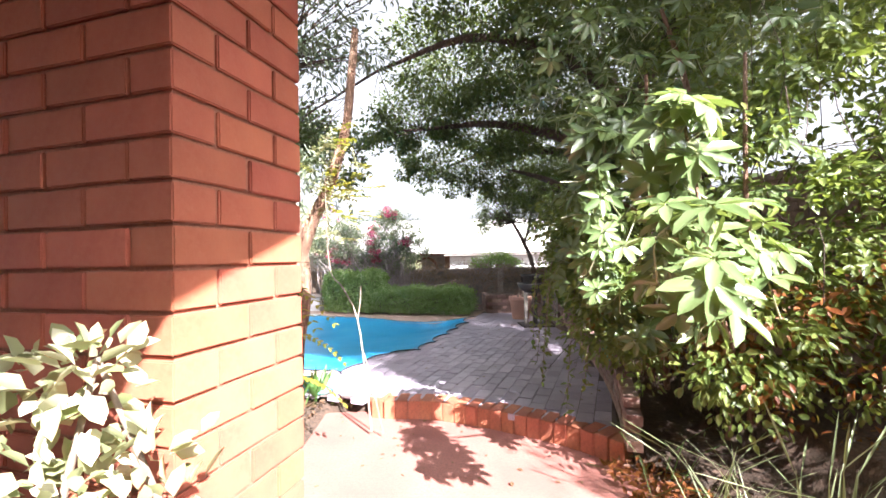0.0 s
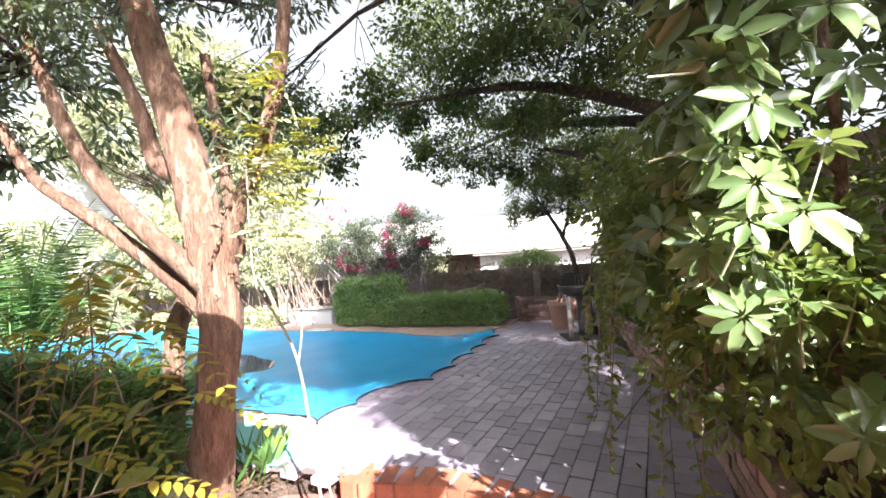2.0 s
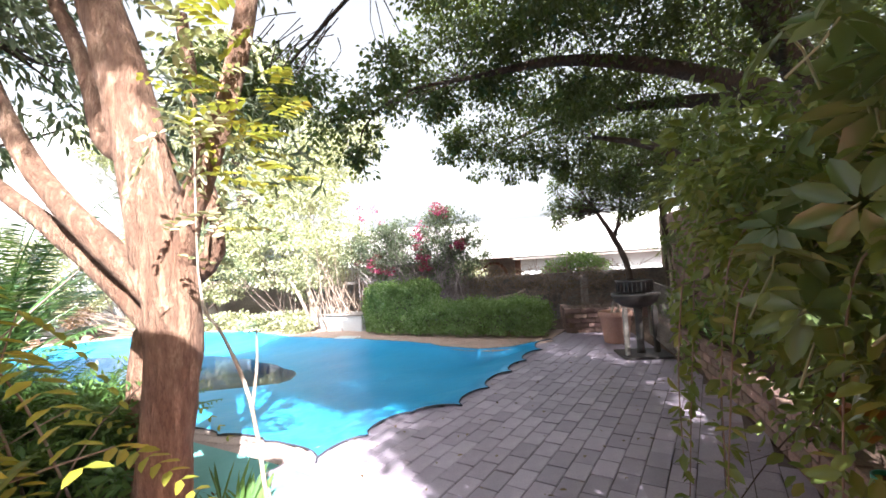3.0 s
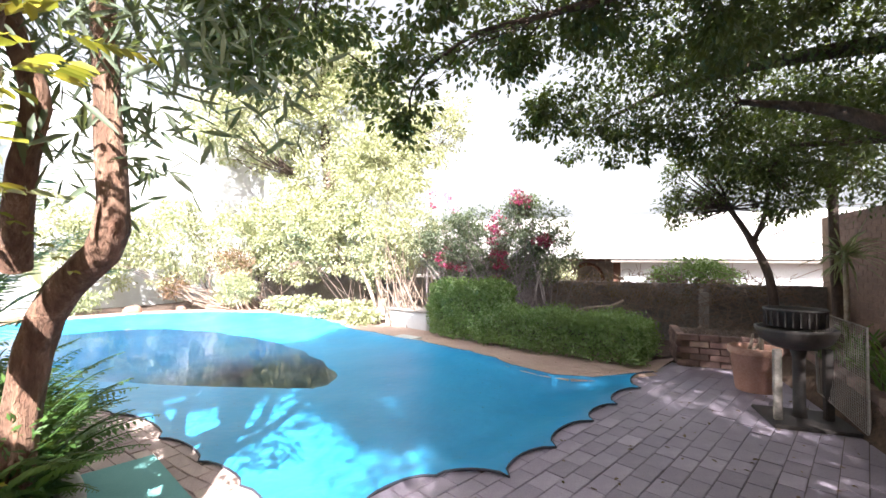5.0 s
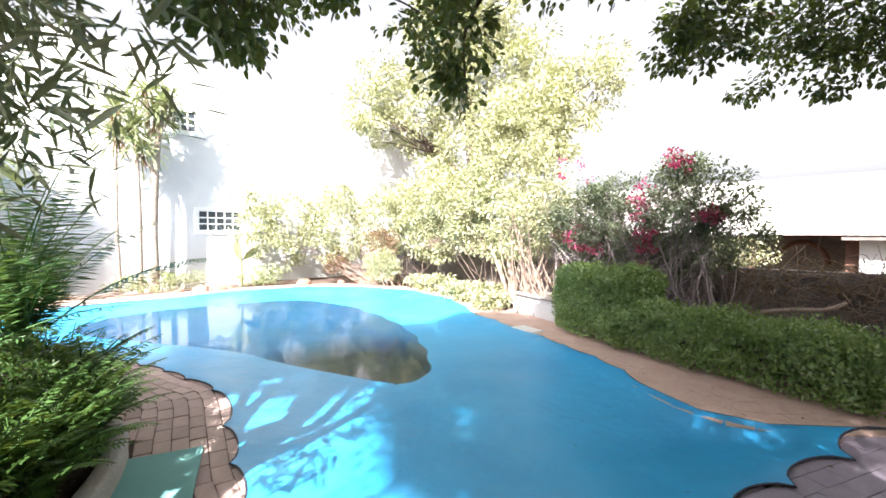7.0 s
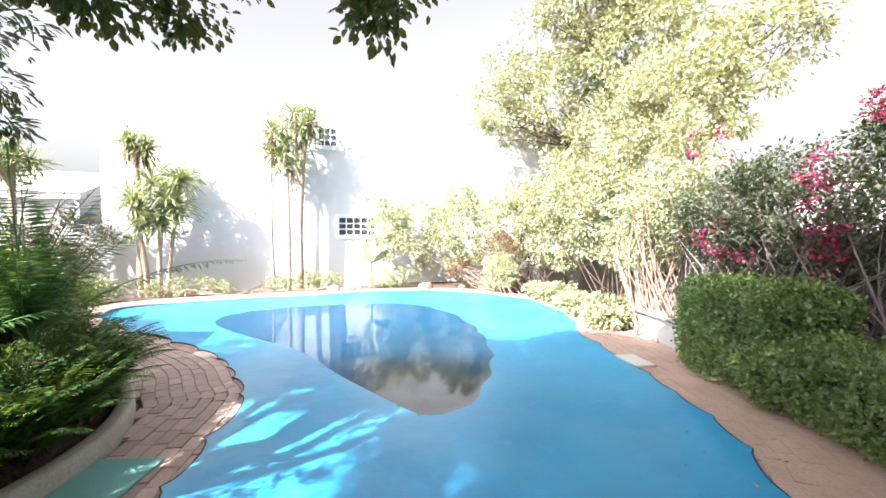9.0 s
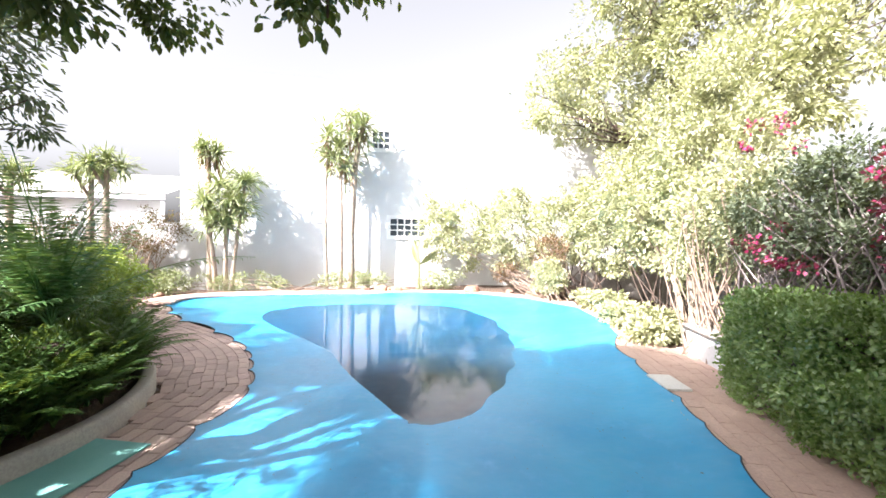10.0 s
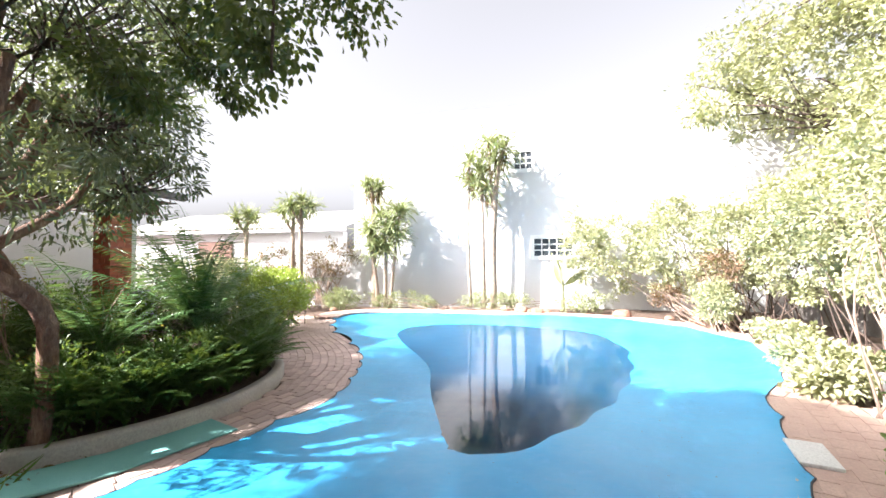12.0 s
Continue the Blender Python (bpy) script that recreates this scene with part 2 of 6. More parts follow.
def clear_glass():
    m, nt, bs, ln = nodes("window_glass")
    bs.inputs["Base Color"].default_value = (0.05, 0.06, 0.07, 1)
    bs.inputs["Roughness"].default_value = 0.05
    return m


M_COVER, M_WATER, M_GLASS = blue_cover(), puddle_water(), clear_glass()


# ---- builders ----
def thing(name, label, category, at=(0, 0, 0), group=""):
    ob = new(name)
    ob.location = at
    ob.empty_display_size = 0.1
    return tagged(ob, label, category, group)


def as_mesh(name, data):
    if isinstance(data, bpy.types.Mesh):
        return data
    me = bpy.data.meshes.new(name)
    data.to_mesh(me)
    data.free()
    return me


MASSES = {"leaves": "foliage", "leaflets": "foliage", "stems": "stem_tangle", "twigs": "twig_tangle", "flowers": "blossom", "blades": "foliage", "umbels": "rosette_foliage", "petioles": "stalk_tangle",
          "runners": "hanging_growth", "runner_leaves": "hanging_foliage", "dry_stems": "stem_tangle", "dry_leaves": "dry_foliage", "dead_leaves": "dry_foliage", "strap_leaves": "strap_foliage", "hanging_sprays": "hanging_foliage"}


def part(name, data, material, parent=None, label="", smooth=True, kind=""):
    """One mesh, given in world places, under a thing or a part of it."""
    if name in MASSES:
        name, kind = MASSES[name], "stuff"
    me = as_mesh(name, data)
    me.materials.append(material)
    if smooth:
        me.shade_smooth()
    else:
        me.shade_flat()
    ob = new(name, me)
    if parent is not None:
        ob.parent = parent
        off, p = Vector(), parent
        while p is not None:
            off += p.location
            p = p.parent
        ob.location = -off
    return tagged(ob, label, "", "", kind)


def solid(name, data, material, label, category="", kind="", smooth=True, group=""):
    ob = part(name, data, material, None, "", smooth)
    return tagged(ob, label, category, group, kind)


def raw(name, verts, faces):
    """A mesh from arrays: verts (n, 3), faces (m, k)."""
    verts, faces = np.asarray(verts, dtype=np.float32), np.asarray(faces, dtype=np.int32)
    me = bpy.data.meshes.new(name)
    m, k = faces.shape
    me.vertices.add(len(verts))
    me.vertices.foreach_set("co", verts.ravel())
    me.loops.add(m * k)
    me.loops.foreach_set("vertex_index", faces.ravel())
    me.polygons.add(m)
    me.polygons.foreach_set("loop_start", np.arange(0, m * k, k, dtype=np.int32))
    me.update(calc_edges=True)
    return me


def box(bm, x0, x1, y0, y1, z0, z1, turn=0.0, bevel=0.0):
    c = Vector(((x0 + x1) / 2, (y0 + y1) / 2, (z0 + z1) / 2))
    m = Matrix.Translation(c) @ Matrix.Rotation(turn, 4, "Z") @ Matrix.Diagonal((x1 - x0, y1 - y0, z1 - z0, 1))
    r = bmesh.ops.create_cube(bm, size=1, matrix=m)
    if bevel:
        es = list({e for v in r["verts"] for e in v.link_edges})
        bmesh.ops.bevel(bm, geom=es, offset=bevel, segments=2, affect="EDGES")
    return bm


def boxed(*a, **k):
    return box(bmesh.new(), *a, **k)


def curve(points, n):
    """n points along a smooth line through the given ones."""
    p = np.array(points, float)
    q = np.vstack([2 * p[0] - p[1], p, 2 * p[-1] - p[-2]])
    out = []
    for u in np.linspace(0, len(p) - 1 - 1e-6, n):
        i, f = int(u), u - int(u)
        a, b, c, d = q[i:i + 4]
        out.append(0.5 * (2 * b + (c - a) * f + (2 * a - 5 * b + 4 * c - d) * f * f + (3 * b - a - 3 * c + d) * f ** 3))
    return np.array(out)


def tubes(name, lines, sides=7, wob=0.0):
    """Tapered limbs: each line is (points, radii); one mesh."""
    vs, fs, base = [], [], 0
    rng = np.random.default_rng(5)
    for pts, rad in lines:
        pts, n = np.asarray(pts, float), len(pts)
        rad = np.interp(np.linspace(0, 1, n), np.linspace(0, 1, len(rad)), rad)
        t = np.gradient(pts, axis=0)
        t /= np.linalg.norm(t, axis=1)[:, None] + 1e-9
        ref = np.array([0.31, 0.95, 0.05]) if abs(t[:, 2]).mean() > 0.6 else np.array([0.05, 0.08, 1.0])
        u = np.cross(t, ref)
        u /= np.linalg.norm(u, axis=1)[:, None] + 1e-9
        v = np.cross(t, u)
        a = np.linspace(0, 2 * np.pi, sides, endpoint=False)
        r = rad[:, None] * (1 + wob * rng.normal(size=(n, sides)))
        ring = pts[:, None] + r[:, :, None] * (np.cos(a)[None, :, None] * u[:, None] + np.sin(a)[None, :, None] * v[:, None])
        vs.append(ring.reshape(-1, 3))
        i, j = np.meshgrid(np.arange(n - 1), np.arange(sides), indexing="ij")
        k = (j + 1) % sides
        fs.append(np.stack([i * sides + j, i * sides + k, (i + 1) * sides + k, (i + 1) * sides + j], -1).reshape(-1, 4) + base)
        vs.append(pts[[0, -1]])
        base += n * sides
        cap = np.array([[base, (q + 1) % sides + base - n * sides, q + base - n * sides, base] for q in range(sides)])
        base += 2
    return raw(name, np.vstack(vs), np.vstack(fs))


BLADE = np.array([(0, 0, 0), (-0.5, 0.35, 0.10), (-0.36, 0.75, 0.07), (0, 1, -0.06), (0.36, 0.75, 0.07), (0.5, 0.35, 0.10)])
BLADE_F = np.array([(0, 5, 4, 3), (0, 3, 2, 1)])
CHIP = np.array([(0, 0, 0), (-0.5, 0.5, 0.1), (0, 1, 0), (0.5, 0.5, 0.1)])
CHIP_F = np.array([(0, 3, 2, 1)])
SLIP = np.array([(-0.3, 0, 0), (0.3, 0, 0), (0.5, 0.35, 0.03), (0.34, 0.75, -0.03), (0, 1, -0.12), (-0.34, 0.75, -0.03), (-0.5, 0.35, 0.03)])


def leaves(name, at, ahead, size, width=0.5, up=(0, 0, 1), shape="blade", seed=0, tilt=0.6):
    """Many leaves in one mesh: places, ways, lengths; up is where the upper side tends to face."""
    rng = np.random.default_rng(seed)
    at, d = np.asarray(at, float), np.asarray(ahead, float)
    n = len(at)
    d = d / (np.linalg.norm(d, axis=1)[:, None] + 1e-9)
    up = np.asarray(up, float) + tilt * rng.normal(size=(n, 3))
    s = np.cross(d, up)
    s /= np.linalg.norm(s, axis=1)[:, None] + 1e-9
    w = np.cross(s, d)
    tpl, fc = (BLADE, BLADE_F) if shape == "blade" else (CHIP, CHIP_F)
    size = np.broadcast_to(size, n)
    p = at[:, None] + size[:, None, None] * (tpl[None, :, 0:1] * width * s[:, None] + tpl[None, :, 1:2] * d[:, None] + tpl[None, :, 2:3] * min(1, 2 * width) * w[:, None])
    f = (fc[None] + (np.arange(n) * len(tpl))[:, None, None]).reshape(-1, 4)
    return raw(name, p.reshape(-1, 3), f)


def clumps(blobs, count, radius, per, seed, shell=0.5, squash=0.75):
    """Leaf places in small clumps scattered over ellipsoids: [(centre, radii), ...]. Returns places and ways outward."""
    rng = np.random.default_rng(seed)
    vol = np.array([np.prod(np.abs(r)) ** 0.67 for _, r in blobs])
    pick = rng.choice(len(blobs), count, p=vol / vol.sum())
    c = np.array([b[0] for b in blobs], float)[pick]
    r = np.array([b[1] for b in blobs], float)[pick]
    d = rng.normal(size=(count, 3))
    d /= np.linalg.norm(d, axis=1)[:, None]
    c = c + d * r * (shell + (1 - shell) * rng.random((count, 1)))
    k = rng.integers(int(per * 0.5), int(per * 1.5), count)
    idx = np.repeat(np.arange(count), k)
    e = rng.normal(size=(len(idx), 3))
    e /= np.linalg.norm(e, axis=1)[:, None]
    rr = radius * (0.6 + 0.8 * rng.random(count))[idx][:, None]
    at = c[idx] + e * rr * rng.random((len(idx), 1)) ** 0.45 * np.array([1, 1, squash])
    way = e + 0.5 * d[idx] + 0.5 * rng.normal(size=e.shape)
    return at, way, c


def spread(pts, ways, seed, lo, hi):
    return np.random.default_rng(seed).uniform(lo, hi, len(pts))


def turned(profile, seg=20, at=(0, 0, 0), wob=0.0):
    """A round thing from its outline [(radius, height), ...]."""
    a = np.linspace(0, 2 * np.pi, seg, endpoint=False)
    v = np.array([[(r * np.cos(t), r * np.sin(t), z) for t in a] for r, z in profile]) + np.array(at)
    i, j = np.meshgrid(np.arange(len(profile) - 1), np.arange(seg), indexing="ij")
    f = np.stack([i * seg + j, i * seg + (j + 1) % seg, (i + 1) * seg + (j + 1) % seg, (i + 1) * seg + j], -1).reshape(-1, 4)
    return raw("turned", v.reshape(-1, 3), f)


def inside(x, y, poly):
    p = np.asarray(poly, float)
    x, y = np.asarray(x, float), np.asarray(y, float)
    hit = np.zeros(x.shape, bool)
    for (x0, y0), (x1, y1) in zip(p, np.roll(p, -1, axis=0)):
        if y0 != y1:
            hit ^= ((y0 > y) != (y1 > y)) & (x < (x1 - x0) * (y - y0) / (y1 - y0) + x0)
    return hit


def frond_mesh(length, pairs, leaflet, width, arch, seed, start=0.12, droop=0.3, stem=0.008):
    """One frond along +x that arches up and over: stem and leaflets, as two meshes."""
    rng = np.random.default_rng(seed)
    u = np.linspace(0, 1, 14)
    ang = arch[0] + (arch[1] - arch[0]) * u
    step = length / 13
    xs = np.concatenate([[0], np.cumsum(np.cos(ang[:-1]) * step)])
    zs = np.concatenate([[0], np.cumsum(np.sin(ang[:-1]) * step)])
    line = np.stack([xs, 0 * xs, zs], -1)
    t = np.linspace(start, 0.99, pairs)
    p = np.stack([np.interp(t, u, xs), 0 * t, np.interp(t, u, zs)], -1)
    tang = np.stack([np.cos(np.interp(t, u, ang)), 0 * t, np.sin(np.interp(t, u, ang))], -1)
    at, way, sz = [], [], []
    for side in (-1, 1):
        d = tang * 0.45 + np.array([0, side, 0]) * 0.9 + np.array([0, 0, -droop]) + 0.08 * rng.normal(size=p.shape)
        at.append(p + np.array([0, side * stem * 0.5, 0]))
        way.append(d)
        sz.append(leaflet * np.sin(np.pi * (0.12 + 0.86 * t)) ** 0.7)
    lf = leaves("leaflets", np.vstack(at), np.vstack(way), np.concatenate(sz), width, seed=seed, tilt=0.15, shape="chip")
    rachis = bmesh.new()
    rachis.from_mesh(lf)
    rachis.verts.ensure_lookup_table()
    for k in range(pairs - 1):
        rachis.faces.new([rachis.verts[4 * q] for q in (k, k + 1, pairs + k + 1, pairs + k)])
    rachis.to_mesh(lf)
    rachis.free()
    return tubes("midrib", [(line, [stem, stem * 0.25])], 5), lf


def frond_set(parent, base, count, length, pairs, leaflet, width, arch, mat, seed, name="frond", lean=(0.0, 0.0), variants=3):
    """Fronds in a rosette: each is a part, with its leaflets in one mesh."""
    rng = random.Random(seed)
    sets = []
    for k in range(variants):
        st, lf = frond_mesh(length * (0.8 + 0.15 * k), pairs, leaflet, width, (arch[0] - 0.12 * k, arch[1] - 0.15 * k), seed * 7 + k)
        me = join_meshes([st, lf], mat)
        sets.append(me)
    for i in range(count):
        ob = new(name, sets[i % variants])
        ob.parent = parent
        s = 0.7 + 0.45 * rng.random()
        ob.matrix_basis = Matrix.Translation((base[0], base[1], base[2])) @ Euler((rng.uniform(-0.15, 0.15) + lean[0], rng.uniform(-0.5, 0.25) + lean[1], i * 2.399 + rng.uniform(-0.3, 0.3))).to_matrix().to_4x4() @ Matrix.Diagonal((s, s, s, 1))


def join_meshes(ms, mat):
    bm = bmesh.new()
    for m in ms:
        bm.from_mesh(m)
        bpy.data.meshes.remove(m)
    me = bpy.data.meshes.new("joined")
    bm.to_mesh(me)
    bm.free()
    me.materials.append(mat)
    me.shade_smooth()
    return me


from mathutils.geometry import delaunay_2d_cdt


# ---- the plan ----
NEAR = [(0.66, 8.95), (0.48, 8.15), (0.25, 7.5), (0.07, 6.97), (-0.15, 6.33), (-0.36, 5.79), (-0.78, 5.62), (-1.0, 5.12), (-1.2, 4.67)]
WEST = [(-1.2, 4.67), (-1.9, 5.16), (-2.42, 5.27), (-3.05, 5.41), (-3.95, 5.58), (-4.5, 5.46), (-4.95, 5.36), (-5.4, 5.2), (-5.97, 4.9), (-6.62, 4.45), (-7.7, 3.55), (-8.6, 3.0), (-9.6, 2.55)]
END = [(-9.6, 2.55), (-10.5, 2.6), (-11.0, 3.4), (-11.2, 5.0), (-11.2, 6.6), (-11.0, 8.2), (-10.5, 9.8), (-9.4, 10.9), (-7.8, 11.4), (-6.2, 11.1), (-5.2, 10.6), (-4.6, 10.15)]
FAR = [(-4.6, 10.15), (-3.92, 9.96), (-3.3, 9.72), (-2.74, 9.55), (-2.25, 9.33), (-1.76, 9.14), (-1.3, 8.88), (-0.95, 8.55), (-0.45, 8.3), (0.0, 8.38), (0.66, 8.95)]


def scallops(cusps, depth, n=9):
    out = []
    for a, b in zip(cusps[:-1], cusps[1:]):
        a, b = np.array(a), np.array(b)
        d = b - a
        nrm = np.array([-d[1], d[0]])
        for k in range(n):
            u = k / n
            out.append(a + d * u + nrm * depth * (4 * u * (1 - u)) ** 0.6)
    return out


NEAR_S, WEST_S = scallops(NEAR, -0.20), scallops(WEST, -0.12)
END_S, FAR_S = scallops(END, -0.03, 4), scallops(FAR[:8], -0.07, 6) + [np.array(p) for p in FAR[7:]]
EDGE = np.array(NEAR_S + WEST_S + END_S + FAR_S[:-1])
CENTRE = np.array([-4.5, 7.6])
PATH_ZONE = [(-1.25, -3.0), (1.5, -3.0), (1.5, 2.3), (1.15, 2.86), (0.91, 3.12), (0.48, 3.42), (-0.19, 3.72), (-0.62, 3.78), (-0.72, 3.95), (-1.2, 3.95)]
KERB = [(-1.42, 3.1), (-1.6, 3.7), (-1.76, 4.1), (-2.0, 4.36), (-2.4, 4.6), (-2.8, 4.75), (-3.2, 4.82), (-3.7, 4.79), (-4.25, 4.64), (-4.75, 4.36), (-5.2, 3.8), (-5.6, 3.2), (-6.1, 2.6), (-6.9, 2.0), (-8.0, 1.5)]


def drop(x, y=0.0):
    """The walk west of the terrace lies a hand's breadth lower."""
    u = np.clip((-1.15 - np.asarray(x, float)) / 0.6, 0, 1)
    v = np.clip((8.0 - np.asarray(y, float)) / 2.0, 0, 1)
    return -0.07 * u * u * (3 - 2 * u) * v * v * (3 - 2 * v)


def rim_distance(x, y):
    """Metres from the pool's edge."""
    best = np.full(np.shape(x), 1e9)
    p = EDGE
    for a, b in zip(p, np.roll(p, -1, axis=0)):
        d = b - a
        u = np.clip(((x - a[0]) * d[0] + (y - a[1]) * d[1]) / (d @ d + 1e-12), 0, 1)
        best = np.minimum(best, np.hypot(x - a[0] - u * d[0], y - a[1] - u * d[1]))
    return best


def ground_sheet():
    gx = np.concatenate([[-2500, -600, -200, -80, -40, -25, -18, -15], np.arange(-13.5, 6.01, 0.12), [8, 12, 20, 40, 100, 400, 2500]])
    gy = np.concatenate([[-2500, -600, -200, -60, -20, -8], np.arange(-4, 13.01, 0.12), [15, 20, 30, 60, 150, 600, 2500]])
    x, y = np.meshgrid(gx, gy, indexing="ij")
    rim = rim_distance(x, y)
    pool = inside(x, y, EDGE)
    z = np.full(x.shape, -0.035)
    z[inside(x, y, PATH_ZONE) | (inside(x, y - 0.16, PATH_ZONE) & (x > -0.6))] = -0.19
    soil = [(-1.45, -1), (-1.3, 4.3)] + KERB[1:] + [(-8, -1)]
    bed = inside(x, y, soil) & inside(x, y + 0.2, soil) & inside(x + 0.15, y + 0.15, soil)
    rim_of_bed = inside(x, y, soil) & ~bed
    z += drop(x, y)
    z[bed] = 0.0
    z[rim_of_bed & (y > 2.2)] = -0.13
    z[(x < -1.15) & (x > -2.2) & (y > 1.3) & (y < 4.3)] = -0.10
    z[(x > 2.05) & (y < 11.2) & (y > 2)] = 0.24
    z[pool] = np.where(rim[pool] > 0.13, -1.2, -0.17)
    z += 0.012 * np.sin(3.1 * x + 1.7 * y) * (np.abs(x) < 30) * (~pool)
    n, m = x.shape
    i, j = np.meshgrid(np.arange(n - 1), np.arange(m - 1), indexing="ij")
    f = np.stack([i * m + j, (i + 1) * m + j, (i + 1) * m + j + 1, i * m + j + 1], -1).reshape(-1, 4)
    return raw("ground", np.stack([x, y, z], -1).reshape(-1, 3), f)


solid("ground", ground_sheet(), M_SOIL, "dark garden soil with leaf litter round the pool", "ground", "structure")


WATER = [(-4.75, 6.38), (-3.95, 6.6), (-3.3, 6.85), (-2.9, 7.1), (-2.85, 7.4), (-3.2, 7.85), (-3.8, 8.3), (-4.7, 8.8), (-6.1, 9.2), (-8.0, 9.3), (-9.4, 8.6), (-9.9, 6.9), (-9.6, 5.3), (-8.6, 4.7), (-7.4, 5.1), (-6.2, 5.75), (-5.4, 6.15)]


def sag(x, y, rim):
    """Flat on the rim, then down to a plateau with the hollow that holds the water."""
    d = drop(x, y)
    z = 0.014 + d - (0.134 + d) * (1 - np.exp(-np.clip(rim - 0.09, 0, 9) / 0.35))
    p = curve(WATER + WATER[:1], 120)[:-1]
    deep = np.full(np.shape(x), 1e9)
    for a, b in zip(p, np.roll(p, -1, axis=0)):
        d = b - a
        u = np.clip(((x - a[0]) * d[0] + (y - a[1]) * d[1]) / (d @ d + 1e-12), 0, 1)
        deep = np.minimum(deep, np.hypot(x - a[0] - u * d[0], y - a[1] - u * d[1]))
    return z - np.where(inside(x, y, p), 0.045 * np.clip(deep / 0.6, 0, 1), -0.004 * np.clip(deep / 0.5, 0, 1))


def cover_mesh():
    """The cover: its scalloped edge joined to a fine net inside, sagging inwards."""
    gx, gy = np.meshgrid(np.arange(-11.6, 0.9, 0.13), np.arange(2.2, 11.8, 0.13), indexing="ij")
    gx, gy = gx.ravel(), gy.ravel()
    rim = rim_distance(gx, gy)
    ok = inside(gx, gy, EDGE) & (rim > 0.05)
    pts = [Vector(p) for p in EDGE] + [Vector(p) for p in zip(gx[ok], gy[ok])]
    n = len(EDGE)
    co, _, faces, _, _, _ = delaunay_2d_cdt(pts, [(i, (i + 1) % n) for i in range(n)], [list(range(n))], 2, 1e-5)
    xy = np.array([(p.x, p.y) for p in co])
    r = rim_distance(xy[:, 0], xy[:, 1])
    z = sag(xy[:, 0], xy[:, 1], r) + 0.0025 * np.sin(xy[:, 0] * 5.1 - xy[:, 1] * 6.3) * np.clip(r * 3, 0, 1)
    bm = bmesh.new()
    vs = [bm.verts.new((x, y, h)) for (x, y), h in zip(xy, z)]
    for f in faces:
        if len(set(f)) >= 3:
            bm.faces.new([vs[i] for i in f])
    bmesh.ops.recalc_face_normals(bm, faces=bm.faces)
    return bm


cover = thing("pool_cover", "bright blue solar cover with scalloped edge stretched over the pool", "pool cover")
part("sheet", cover_mesh(), M_COVER, cover)
rope = np.column_stack([EDGE, 0.014 + drop(EDGE[:, 0], EDGE[:, 1])])
part("edge_cord", tubes("cord", [(np.vstack([rope, rope[:1]]), [0.008, 0.008])], 5), M_ROPE, cover, "dark cord along the scalloped edge")


def pond(outline, z, n=90):
    p = curve(outline + outline[:1], n)[:-1]
    bm = bmesh.new()
    bm.faces.new([bm.verts.new((x, y, z)) for x, y in p])
    return bm


solid("puddle", pond(WATER, -0.1225), M_WATER, "clear rain water standing on the blue pool cover", "water", "structure", False)


# ---- buildings and walls ----
def brick_shell(parent, x0, x1, y0, y1, z0, z1, course=0.085, length=0.222, joint=0.009, proud=0.004, turn=0.0, mat=None):
    """Courses of bricks round a square pier; each brick is a part."""
    mat = mat or M_BRICK
    cache = {}

    def brick_mesh(a, b, h):
        key = (round(a, 3), round(b, 3), round(h, 3))
        if key not in cache:
            bm = boxed(-a / 2, a / 2, -b / 2, b / 2, -h / 2, h / 2, 0, 0.003)
            me = as_mesh("brick", bm)
            me.materials.append(mat)
            cache[key] = me
        return cache[key]

    rng = random.Random(7)
    w = 0.106
    n = int((z1 - z0) / course)
    c0 = Vector(((x0 + x1) / 2, (y0 + y1) / 2, 0))
    for k in range(n):
        z = z0 + (k + 0.5) * course
        runs = []
        even = k % 2
        # faces along y take the corners in even courses, faces along x in odd ones
        ya, yb = (y0, y1) if even else (y0 + w + joint, y1 - w - joint)
        xa, xb = (x0 + w + joint, x1 - w - joint) if even else (x0, x1)
        for xs in (x0 + w / 2, x1 - w / 2):
            runs.append(("y", xs, ya, yb))
        for ys in (y0 + w / 2, y1 - w / 2):
            runs.append(("x", ys, xa, xb))
        for ax, o, a, b in runs:
            cnt = max(1, round((b - a + joint) / (length + joint)))
            l = (b - a + joint) / cnt - joint
            for i in range(cnt):
                m = a + (i + 0.5) * (l + joint) - joint / 2
                p = Vector((o, m, z)) if ax == "y" else Vector((m, o, z))
                me = brick_mesh(w, l, course - joint) if ax == "y" else brick_mesh(l, w, course - joint)
                ob = new("brick", me)
                ob.parent = parent
                q = p - c0
                q = Matrix.Rotation(turn, 3, "Z") @ Vector((q.x, q.y, 0)) + Vector((c0.x, c0.y, z))
                ob.location = q - parent.location + Vector((rng.uniform(-1, 1), rng.uniform(-1, 1), 0)) * 0.0015
                ob.rotation_euler = (rng.uniform(-0.006, 0.006), rng.uniform(-0.006, 0.006), turn)


def brick_pier(at, size, top, turn, base=-0.16):
    x, y = at
    hx, hy = size[0] / 2, size[1] / 2
    t = thing("brick_pillar", "red face brick pillar with raked joints carrying the veranda roof", "pillar", (x, y, base))
    core = boxed(x - hx + 0.009, x + hx - 0.009, y - hy + 0.009, y + hy - 0.009, base, top, turn)
    part("mortar_core", core, M_JOINT, t, "pinkish recessed mortar", smooth=False)
    brick_shell(t, x - hx, x + hx, y - hy, y + hy, base, top, turn=turn)
    return t


